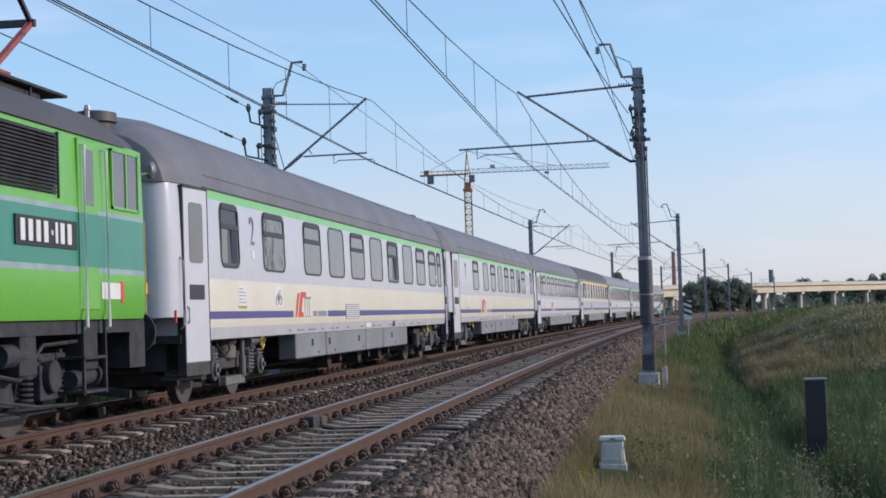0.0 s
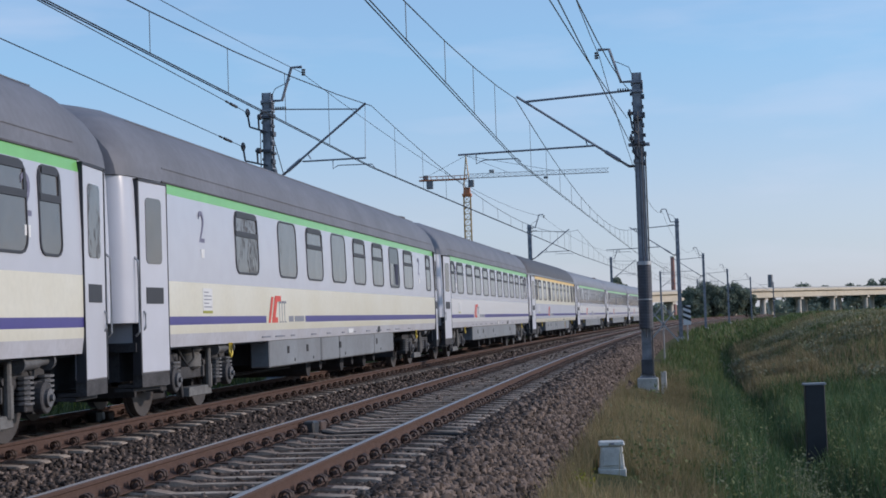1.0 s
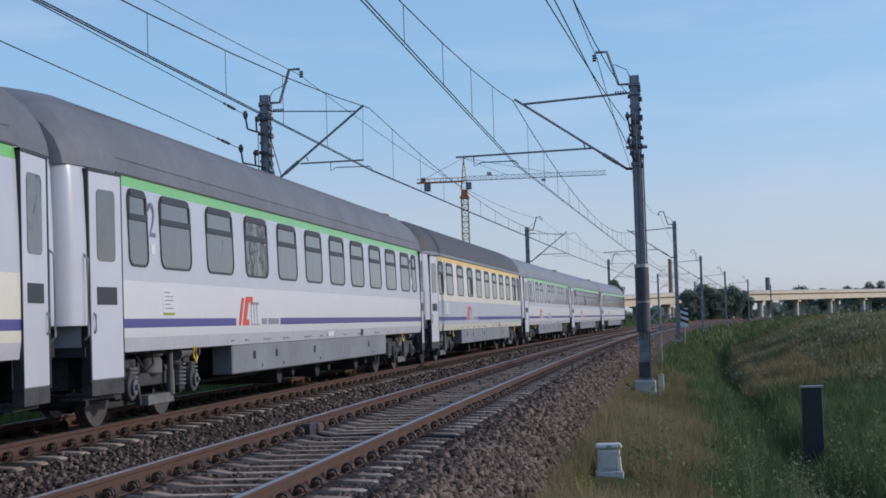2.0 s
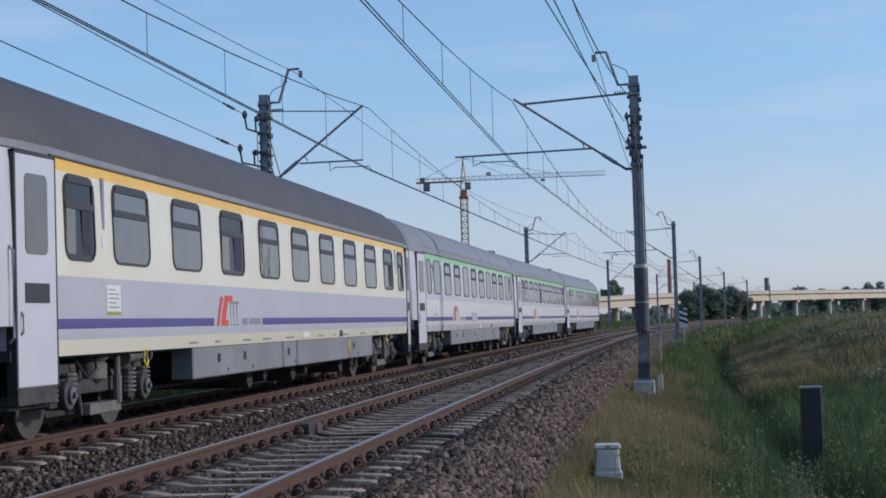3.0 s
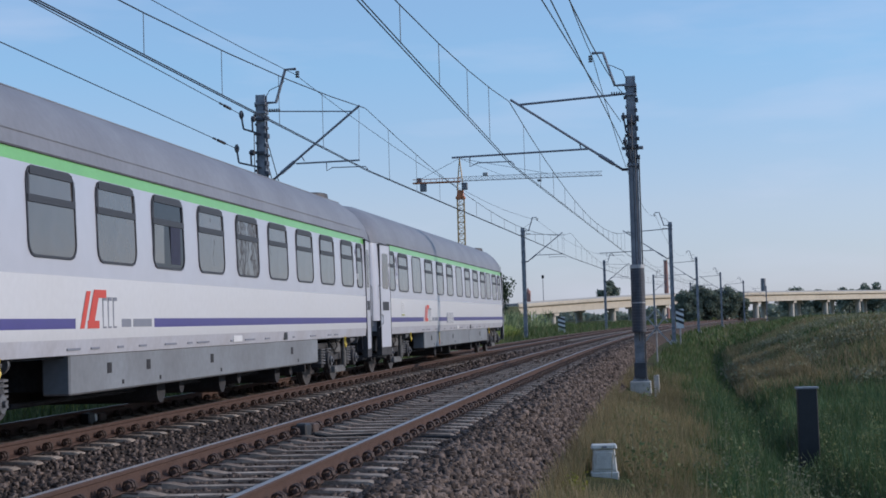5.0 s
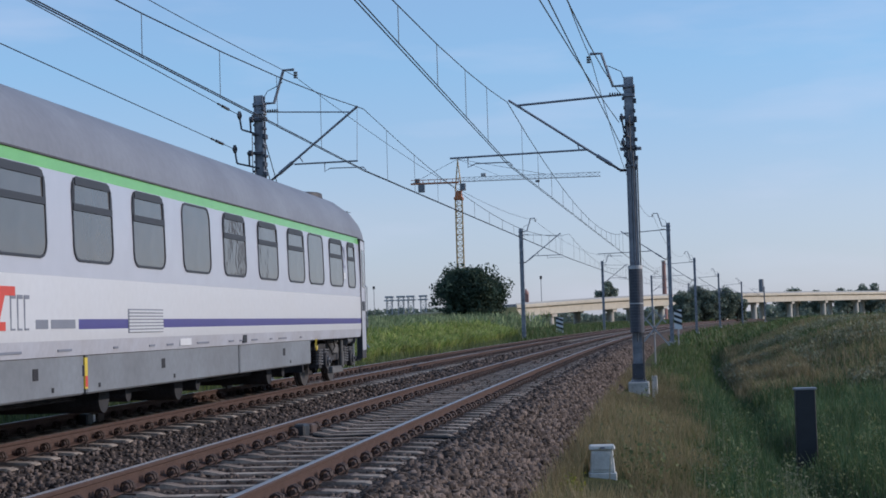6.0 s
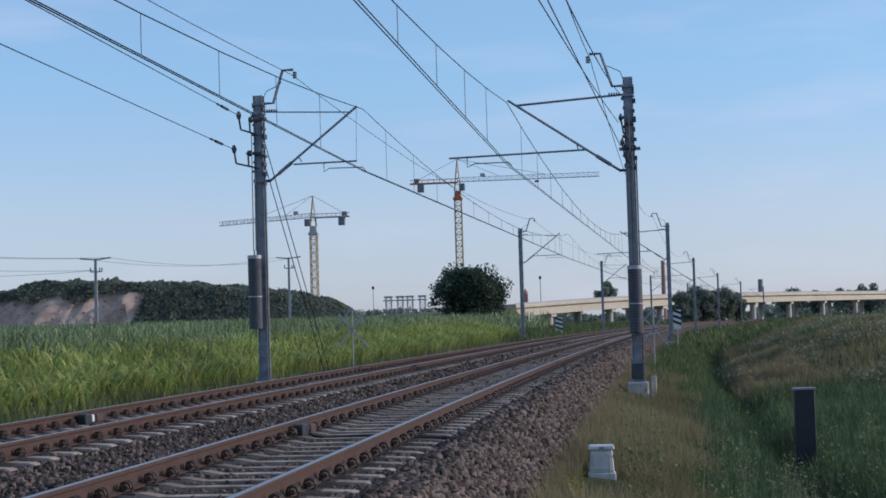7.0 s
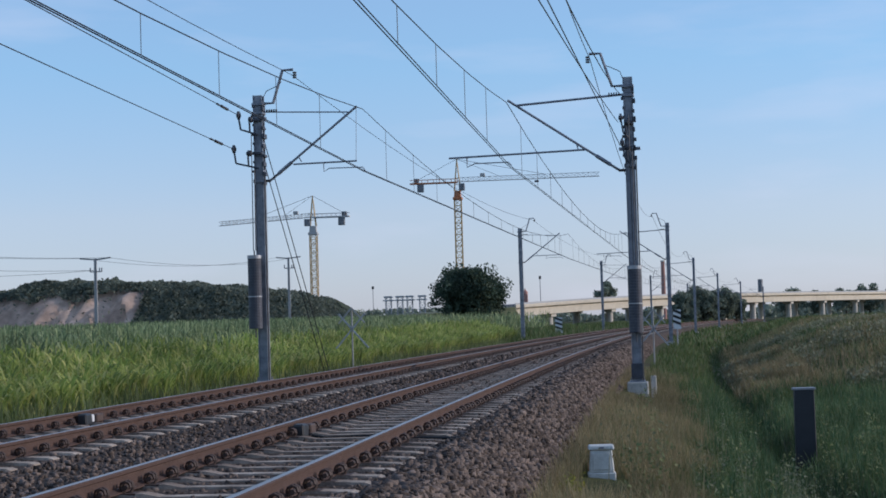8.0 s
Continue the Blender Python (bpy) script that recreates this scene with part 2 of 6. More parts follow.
# ---- building helpers ----
class Geo:
    """Collects vertices and faces of one mesh; each face has a material slot."""

    def __init__(self):
        self.v, self.f, self.m = [], [], []

    def add(self, verts, faces, slot=0):
        k = len(self.v)
        self.v.extend(tuple(p) for p in verts)
        self.f.extend(tuple(i + k for i in f) for f in faces)
        self.m.extend([slot] * len(faces))
        return self

    def box(self, a, b, slot=0, taper=(0, 0)):
        (x0, y0, z0), (x1, y1, z1) = a, b
        tx, ty = taper
        return self.add([(x0, y0, z0), (x1, y0, z0), (x1, y1, z0), (x0, y1, z0), (x0 + tx, y0 + ty, z1), (x1 - tx, y0 + ty, z1), (x1 - tx, y1 - ty, z1), (x0 + tx, y1 - ty, z1)],
                        [(3, 2, 1, 0), (4, 5, 6, 7), (0, 1, 5, 4), (1, 2, 6, 5), (2, 3, 7, 6), (3, 0, 4, 7)], slot)

    def rod(self, a, b, r, n=6, slot=0, r2=None):
        return self.tube([a, b], r, n, slot, r2)

    def tube(self, pts, r, n=6, slot=0, r2=None):
        pts = [Vector(p) for p in pts]
        rings = []
        for i, p in enumerate(pts):
            d = (pts[min(i + 1, len(pts) - 1)] - pts[max(i - 1, 0)]).normalized()
            side = d.cross(Vector((0, 0, 1)))
            side = side.normalized() if side.length > 1e-3 else Vector((1, 0, 0))
            up = side.cross(d)
            rr = r if r2 is None else r + (r2 - r) * i / (len(pts) - 1)
            rings.append([p + side * math.cos(2 * math.pi * k / n) * rr + up * math.sin(2 * math.pi * k / n) * rr for k in range(n)])
        faces = [(i * n + k, i * n + (k + 1) % n, (i + 1) * n + (k + 1) % n, (i + 1) * n + k) for i in range(len(pts) - 1) for k in range(n)]
        faces += [tuple(reversed(range(n))), tuple(range((len(pts) - 1) * n, len(pts) * n))]
        return self.add([q for ring in rings for q in ring], faces, slot)

    def bar(self, a, b, w, h, slot=0):
        """A rectangular bar from a to b."""
        a, b = Vector(a), Vector(b)
        d = (b - a).normalized()
        side = d.cross(Vector((0, 0, 1)))
        side = (side.normalized() if side.length > 1e-3 else Vector((1, 0, 0)))
        up = side.cross(d)
        vs = [p + side * sx * w / 2 + up * sz * h / 2 for p in (a, b) for sx, sz in ((-1, -1), (1, -1), (1, 1), (-1, 1))]
        return self.add(vs, [(0, 1, 5, 4), (1, 2, 6, 5), (2, 3, 7, 6), (3, 0, 4, 7), (3, 2, 1, 0), (4, 5, 6, 7)], slot)

    def loft(self, rings, slots=None, closed=True, caps=True, slot=0):
        """Skins rings of equal length; slots: a material for each strip round the ring."""
        n = len(rings[0])
        k = len(self.v)
        self.v.extend(tuple(p) for ring in rings for p in ring)
        for i in range(len(rings) - 1):
            for j in range(n if closed else n - 1):
                j2 = (j + 1) % n
                self.f.append((k + i * n + j, k + i * n + j2, k + (i + 1) * n + j2, k + (i + 1) * n + j))
                self.m.append(slots[j] if slots else slot)
        if caps:
            self.f += [tuple(k + j for j in reversed(range(n))), tuple(k + (len(rings) - 1) * n + j for j in range(n))]
            self.m += [slot, slot]
        return self

    def disc(self, c, r, w, n=24, slot=0, axis="x"):
        a, b = Vector(c), Vector(c)
        d = {"x": Vector((1, 0, 0)), "y": Vector((0, 1, 0)), "z": Vector((0, 0, 1))}[axis] * (w / 2)
        return self.rod(a - d, b + d, r, n, slot)


def mesh_of(name, geo, mats, bevel=0.0, smooth=False):
    me = bpy.data.meshes.new(name)
    me.from_pydata(geo.v, [], geo.f)
    for m in (mats if isinstance(mats, (list, tuple)) else [mats]):
        me.materials.append(m)
    me.polygons.foreach_set("material_index", geo.m)
    if bevel:
        bm = bmesh.new()
        bm.from_mesh(me)
        bmesh.ops.recalc_face_normals(bm, faces=bm.faces)
        sharp = [e for e in bm.edges if len(e.link_faces) == 2 and e.calc_face_angle(0) > 0.6]
        bmesh.ops.bevel(bm, geom=sharp, offset=bevel, segments=1, affect="EDGES", clamp_overlap=True)
        bm.to_mesh(me)
        bm.free()
    else:
        bm = bmesh.new()
        bm.from_mesh(me)
        bmesh.ops.recalc_face_normals(bm, faces=bm.faces)
        bm.to_mesh(me)
        bm.free()
    if smooth:
        me.polygons.foreach_set("use_smooth", [True] * len(me.polygons))
        me.set_sharp_from_angle(angle=radians(35))
    me.update()
    return me


def part(name, geo, mats, parent=None, label="", bevel=0.0, smooth=False, at=None):
    """Links one mesh (a Geo, or mesh data to share) under a thing or part."""
    me = geo if isinstance(geo, bpy.types.Mesh) else mesh_of(name, geo, mats, bevel, smooth)
    ob = new(name, me)
    ob.parent = parent
    if at is not None:
        ob.matrix_basis = at
    if label:
        ob["label"] = label
    return ob


def thing(name, label, category, group="", at=None):
    ob = new(name)
    ob.empty_display_size = 0.2
    if at is not None:
        ob.matrix_basis = at
    return tagged(ob, label, category, group)


# ---- the line: straight, then bending to the right ----
TRACKS = 3.95


def off(y):
    return (y - 13.4) ** 2 / 5330 if y > 13.4 else 0.0


def slope(y):
    return 2 * (y - 13.4) / 5330 if y > 13.4 else 0.0


def on_line(u, y, z=0.0):
    """The pose at y along the line, u to the right of the near track's middle."""
    a = math.atan(slope(y))
    return pose(off(y) + u * math.cos(a), y - u * math.sin(a), z, 0, 0, -math.degrees(a))


def smooth01(v, a, b):
    t = min(1, max(0, (v - a) / (b - a)))
    return t * t * (3 - 2 * t)


def lerp(v, pts):
    for (a, za), (b, zb) in zip(pts, pts[1:]):
        if v <= b:
            return za + (zb - za) * max(0, (v - a)) / (b - a)
    return pts[-1][1]


def ground_z(x, y):
    u = x - off(y)
    if u > 0:
        z = lerp(u, [(0, -0.6), (1.8, -0.68), (2.4, -0.81), (3.0, -0.87), (4.2, -1.20), (5.3, -1.58), (5.8, -2.08), (6.3, -2.10), (6.8, -1.66), (9.5, -1.55), (30, -1.3), (90, -0.8), (400, -0.6)])
        z += 1.95 * smooth01(y, 46, 78) * smooth01(u, 6.2, 13.5) * (1 - 0.35 * smooth01(y, 90, 260))
        z -= 0.16 * smooth01(y, 26, 42) * (1 - smooth01(y, 60, 90)) * smooth01(u, 2.3, 2.8) * (1 - smooth01(u, 4.2, 5.2))
    else:
        z = lerp(-u, [(0, -0.6), (TRACKS + 1.7, -0.6), (TRACKS + 3.2, -0.62), (12, -0.75), (60, -0.6), (400, -0.4)])
        z += 0.75 * smooth01(y, 40, 180) * smooth01(-u, TRACKS + 2.6, TRACKS + 5.5)
    amp = smooth01(abs(u + 1.9), 4.6, 7.5)
    z += amp * (0.10 * noise.noise(Vector((x * 0.35, y * 0.35, 0))) + 0.05 * noise.noise(Vector((x * 1.3, y * 1.3, 3))))
    return z


def strip_mesh(us, ys, height):
    """A sheet that follows the line."""
    g = Geo()
    n = len(us)
    vs = [(u + off(y), y, height(u + off(y), y, u)) for y in ys for u in us]
    g.add(vs, [(i * n + j, i * n + j + 1, (i + 1) * n + j + 1, (i + 1) * n + j) for i in range(len(ys) - 1) for j in range(n - 1)])
    return g


def build_ground():
    us = [-3000, -1200, -500, -250, -150, -100, -70, -50, -35, -25, -18, -14, -11, -9, -8, -7, -6.2, -5.8, -3, 0, 1.6, 2.0, 2.5, 3.0, 3.6, 4.2, 4.9, 5.5, 6.2, 6.8, 7.4, 8.2, 9, 10, 11.5, 13, 15, 18, 22, 28, 36, 50, 80, 150, 300, 700, 1500, 3000]
    ys = [-3000, -1000, -400, -150, -60, -20] + [i * 1.6 for i in range(0, 70)] + [115, 122, 130, 140, 150, 165, 180, 200, 230, 260, 300, 340, 400, 500, 700, 1000, 1500, 2500, 4000]
    g = Geo()
    n = len(us)
    vs = []
    for y in ys:
        o = off(min(y, 420))
        for u in us:
            x = u + o
            vs.append((x, y, ground_z(x, y) if y < 420 else ground_z(x - off(y) + o, 419) - 0.0))
    g.add(vs, [(i * n + j, i * n + j + 1, (i + 1) * n + j + 1, (i + 1) * n + j) for i in range(len(ys) - 1) for j in range(n - 1)])
    m = mat("meadow_soil", (0.080, 0.095, 0.035), 0.95, spec=0.05, var=0.5, scale=0.25, bump=0.8, fine=6, tint=(0.06, 0.05, 0.03))
    ob = part("ground", g, m, smooth=True)
    tagged(ob, "rough green and dry meadow with an embankment and ditch", "ground", kind="structure")


build_ground()


def frange(a, b, step):
    return [a + i * step for i in range(int((b - a) / step) + 1)]


LINE_Y = [-300, -150, -60, 0] + frange(2, 60, 1.5) + frange(62, 420, 6)


def build_ballast():
    us = [-TRACKS - 2.9, -TRACKS - 2.35, -TRACKS - 1.75, -TRACKS - 1.5, -TRACKS - 0.9, -TRACKS, -TRACKS + 0.9, -TRACKS + 1.45, -2.0, -1.45, -0.9, 0, 0.9, 1.45, 1.72, 1.95, 2.15, 2.4, 2.8]
    zs = [-0.85, -0.52, -0.26, -0.22, -0.195, -0.212, -0.195, -0.21, -0.27, -0.21, -0.195, -0.212, -0.195, -0.20, -0.25, -0.42, -0.61, -0.86, -1.25]
    ys = [-300, -150, -60, -10] + frange(0, 60, 0.5) + frange(61, 420, 4)
    zz = dict(zip(us, zs))

    def h(x, y, u):
        k = 0.25 if min(abs(u), abs(u + TRACKS)) < 1.5 else 1.0
        return zz[u] + k * (0.035 * noise.noise(Vector((x * 2.2, y * 2.2, 0))) + 0.02 * noise.noise(Vector((x * 6, y * 6, 5))))
    ob = part("ballast_bed", strip_mesh(us, ys, h), M_BALLAST, smooth=True)
    tagged(ob, "brown-grey crushed stone ballast bed under both tracks", "ballast", kind="structure")


build_ballast()

RAIL = [(-0.075, -0.172), (0.075, -0.172), (0.075, -0.160), (0.012, -0.138), (0.009, -0.045), (0.034, -0.034), (0.036, -0.010), (0.028, -0.001), (-0.028, -0.001), (-0.036, -0.010), (-0.034, -0.034), (-0.009, -0.045), (-0.012, -0.138), (-0.075, -0.160)]


def sleeper_geo():
    """A concrete sleeper, deep under the rails and waisted in the middle."""
    g = Geo()
    xs = [(-1.25, 0.125, -0.195), (-1.2, 0.13, -0.178), (-0.95, 0.13, -0.168), (-0.5, 0.12, -0.166), (-0.35, 0.11, -0.195), (0.35, 0.11, -0.195), (0.5, 0.12, -0.166), (0.95, 0.13, -0.168), (1.2, 0.13, -0.178), (1.25, 0.125, -0.195)]
    rings = [[(x, -w - 0.02, -0.40), (x, -w + 0.035, zt), (x, w - 0.035, zt), (x, w + 0.02, -0.40)] for x, w, zt in xs]
    return g.loft(rings)


def fastening_geo():
    """A sprung rail clip with its bolt, on the outer side of a rail seat."""
    g = Geo()
    g.box((0.06, -0.09, -0.185), (0.20, 0.09, -0.165))
    coil = [(0.105 + 0.050 * math.cos(a), -0.055 + 0.11 * a / 10.05, -0.122 + 0.048 * math.sin(a)) for a in [i * 10.05 / 13 for i in range(14)]]
    g.tube(coil, 0.014, 5)
    g.rod((0.105, -0.06, -0.122), (0.105, 0.06, -0.122), 0.022, 6)
    return g


SLEEPER_MESH = mesh_of("sleeper", sleeper_geo(), M_CONCRETE)
CLIP_MESH = mesh_of("fastening", fastening_geo(), M_CLIP)


def build_track(u0, label, head):
    tr = thing("railway_track", label, "railway track", "pair of tracks")
    for s in (-1, 1):
        g = Geo()
        rings = []
        for y in LINE_Y:
            o, a = off(y), math.atan(slope(y))
            c, sn = math.cos(a), math.sin(a)
            rings.append([(o + (u0 + s * 0.753 + px) * c, y - (u0 + s * 0.753 + px) * sn, pz) for px, pz in RAIL])
        slots = [0] * len(RAIL)
        slots[7] = 1
        g.loft(rings, slots)
        part("rail", g, [M_RUST, head], tr, "rusty steel rail with a worn running surface", smooth=True)
    first = (11.89 if u0 == 0 else 12.1) - 0.6 * 60
    ys = [first + 0.6 * i for i in range(199)]
    rnd = random.Random(4)
    for y in ys:
        m = on_line(u0 + rnd.uniform(-0.015, 0.015), y + rnd.uniform(-0.02, 0.02)) @ pose(0, 0, rnd.uniform(-0.006, 0.006), 0, 0, rnd.uniform(-0.5, 0.5))
        sl = part("sleeper", SLEEPER_MESH, None, tr, at=m)
        if -4 < y < 62:
            for s in (-1, 1):
                for side in (0, 180):
                    part("fastening", CLIP_MESH, None, sl, at=pose(s * 0.753, 0, 0, 0, 0, side))
    g = Geo()
    src = sleeper_geo()
    y = ys[-1] + 0.6
    while y < 400:
        m = on_line(u0, y)
        g.add([m @ Vector(v) for v in src.v], src.f)
        y += 0.6
    far = part("sleeper_row", g, M_CONCRETE, tr)
    far["kind"] = "stuff"
    g = Geo()
    y = next(v for v in ys if v >= 62)
    while y < 190:
        m = on_line(u0, y)
        for e in (-0.858, -0.648, 0.648, 0.858):
            box = Geo().box((e - 0.055, -0.06, -0.18), (e + 0.055, 0.06, -0.075), 0, (0.02, 0.015))
            g.add([m @ Vector(v) for v in box.v], box.f)
        y += 0.6
    far = part("fastening_row", g, M_CLIP, tr)
    far["kind"] = "stuff"
    return tr


build_track(0.0, "near railway track with bright worn rails on concrete sleepers", M_STEEL)
build_track(-TRACKS, "far railway track with rust-brown rails on concrete sleepers", M_DULLHEAD)


# ---- train ----
COACH, SPEED = 25.27, 27.5
STARTS = [19.82, 45.57, 71.45, 96.94, 122.44, 147.65, 172.62]  # fronts of the coaches at the clip's start
LENGTHS = [25.42, 25.55, 25.16, 25.17, 24.88, 24.64, 26.82]
WIN_A3 = [(1.60, 2.32, 1), (2.79, 4.10, 1), (4.81, 6.18, 1), (6.84, 8.21, 1), (8.86, 10.21, 1), (10.87, 12.22, 1), (12.90, 14.26, 1), (14.90, 16.27, 1), (16.93, 18.29, 1), (18.92, 20.25, 1), (20.94, 22.20, 1), (22.59, 23.24, 1)]
WIN_A6 = [(1.81, 2.51, 1), (2.98, 4.26, 1), (4.96, 6.30, 1), (6.94, 8.29, 1), (8.92, 10.24, 1), (10.89, 12.21, 1), (12.88, 14.21, 1), (14.84, 16.18, 1), (16.83, 18.16, 1), (18.77, 20.08, 1), (20.75, 21.99, 1), (22.37, 23.01, 1)]
WIN_B = [(2.00, 2.98, 1), (4.36, 5.76, 1), (7.14, 8.49, 1), (9.16, 10.54, 0), (11.20, 12.60, 1), (13.28, 14.66, 0), (15.33, 16.69, 1), (17.40, 18.75, 0), (19.35, 20.70, 1), (21.40, 22.61, 1), (22.91, 23.52, 1)]
WIN_C = [(4.56, 5.87, 1), (7.15, 8.41, 0), (9.16, 10.46, 1), (11.24, 12.54, 0), (13.30, 14.57, 1), (15.35, 16.63, 1), (17.43, 18.70, 0), (19.36, 20.69, 1), (22.83, 23.58, 1)]
WIN_1 = [(1.61, 2.52, 1), (3.10, 4.41, 1), (5.31, 6.62, 1), (7.56, 8.83, 1), (9.74, 11.03, 1), (11.93, 13.23, 1), (14.15, 15.42, 1), (16.34, 17.59, 1), (18.55, 19.84, 1), (20.81, 22.01, 1), (22.68, 23.45, 1)]
WIN_D = [(1.73, 2.41, 0), (2.89, 4.12, 0), (4.88, 6.12, 1), (6.87, 8.11, 1), (8.83, 10.06, 0), (10.72, 11.97, 1), (12.71, 14.03, 1), (14.66, 15.90, 0), (16.50, 17.81, 1), (18.55, 19.86, 1), (20.59, 21.95, 0), (22.41, 22.96, 0)]
WIN_E = [(1.20, 2.09, 1), (2.57, 3.97, 1), (4.63, 6.02, 0), (6.70, 8.04, 1), (8.79, 10.06, 1), (10.78, 12.03, 1), (12.80, 14.13, 0), (14.80, 16.07, 1), (16.83, 18.15, 1), (18.87, 20.15, 1), (20.50, 21.80, 0), (22.36, 23.66, 1), (24.16, 24.96, 1)]


def text_mesh(body, size, m, depth=0.004):
    cu = bpy.data.curves.new("text", "FONT")
    cu.body, cu.size, cu.extrude, cu.align_x = body, size, depth, "CENTER"
    ob = new("text", cu)
    me = bpy.data.meshes.new_from_object(ob.evaluated_get(bpy.context.evaluated_depsgraph_get()))
    bpy.data.objects.remove(ob)
    me.materials.append(m)
    return me


DIGITS = {}
SIDE = pose(0, 0, 0, 90, 0, 90)  # lettering turned onto a wall that faces +x

# half profile of a coach, from the sill to the cantrail
WALL = [(1.385, 0.89), (1.407, 1.055), (1.41, 1.17), (1.41, 1.28), (1.41, 1.73), (1.405, 2.2), (1.385, 2.84), (1.365, 2.98)]
ROOF = [(1.375, 2.975), (1.362, 3.06), (1.345, 3.15), (1.27, 3.35), (1.12, 3.555), (0.88, 3.74), (0.56, 3.88), (0.2, 3.945)]


def wall_x(z):
    return lerp(z, [(zz, x) for x, zz in WALL])


def rounded(g, y0, y1, z0, z1, r, x_in, x_out, slot=0):
    """A rounded pane that lies on the coach wall."""
    pts = []
    for cy, cz, a0 in ((y1 - r, z1 - r, 0), (y0 + r, z1 - r, 90), (y0 + r, z0 + r, 180), (y1 - r, z0 + r, 270)):
        for k in range(4):
            a = radians(a0 + 30 * k)
            pts.append((cy + r * math.cos(a), cz + r * math.sin(a)))
    n = len(pts)
    g.loft([[(wall_x(z) + x_in, y, z) for y, z in pts], [(wall_x(z) + x_out, y, z) for y, z in pts]], caps=True, slot=slot)


def ring_frame(g, y0, y1, z0, z1, r, w, x_in, x_out, slot=0):
    def loop(d, x):
        pts = []
        rr = max(0.02, r - d)
        for cy, cz, a0 in ((y1 - r, z1 - r, 0), (y0 + r, z1 - r, 90), (y0 + r, z0 + r, 180), (y1 - r, z0 + r, 270)):
            for k in range(4):
                a = radians(a0 + 30 * k)
                y, z = cy + rr * math.cos(a), cz + rr * math.sin(a)
                pts.append((wall_x(z) + x, y, z))
        return pts
    rings = [loop(0, x_in), loop(0, x_out), loop(w, x_out), loop(w, x_in)]
    g.loft(rings, caps=False, slot=slot)


def coach_window(parent, a, b, split, flip, meshes, dim=False):
    """A window in its rubber frame, with a hinged upper sash where it has one."""
    key = (round(b - a, 2), split)
    if key not in meshes:
        w = b - a
        f, p, s = Geo(), Geo(), None
        rr = 0.17 if w > 0.9 else 0.14
        ring_frame(f, 0, w, 1.90, 2.83, rr, 0.028, -0.02, 0.014)
        rounded(p, 0.02, w - 0.02, 1.92, 2.81, rr - 0.02, -0.02, 0.006)
        if split:
            s = Geo()
            s.box((wall_x(2.5) - 0.01, 0.02, 2.455), (wall_x(2.5) + 0.022, w - 0.02, 2.53))
            s.box((wall_x(2.8) - 0.02, 0.09, 2.735), (wall_x(2.7) + 0.020, w - 0.09, 2.805))
            s.box((wall_x(2.7) - 0.02, 0.03, 2.50), (wall_x(2.7) + 0.02, 0.075, 2.74))
            s.box((wall_x(2.7) - 0.02, w - 0.075, 2.50), (wall_x(2.7) + 0.02, w - 0.03, 2.74))
        meshes[key] = (mesh_of("window_frame", f, M_FRAME), mesh_of("pane", p, M_GLASS), s and mesh_of("upper_sash", s, M_FRAME))
    fm, pm, sm = meshes[key]
    at = pose(0, a - COACH / 2, 0) if not flip else pose(0, COACH / 2 - a, 0, 0, 0, 180)
    win = part("window", fm, None, parent, at=at)
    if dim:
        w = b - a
        # opaque pane; the interior's darkness is put into its colour
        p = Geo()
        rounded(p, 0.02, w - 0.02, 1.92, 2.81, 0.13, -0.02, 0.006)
        part("pane", p, M_DIM, win, "opaque pane coloured dark like a dim compartment")
        g = Geo()
        g.box((wall_x(2.2) + 0.003, w * 0.55, 1.97), (wall_x(2.2) + 0.009, w * 0.86, 2.45))
        part("curtain", g, M_CURTAIN, win, "drawn dark blue curtain")
        g = Geo()
        g.box((wall_x(2.2) + 0.003, w * 0.05, 1.97), (wall_x(2.2) + 0.009, w * 0.34, 2.45))
        part("curtain", g, M_GLASS, win, "pale grey curtain")
    else:
        part("pane", pm, None, win)
    if sm:
        part("upper_sash", sm, None, win)


DOOR_W, TAPER = 0.86, radians(4.8)


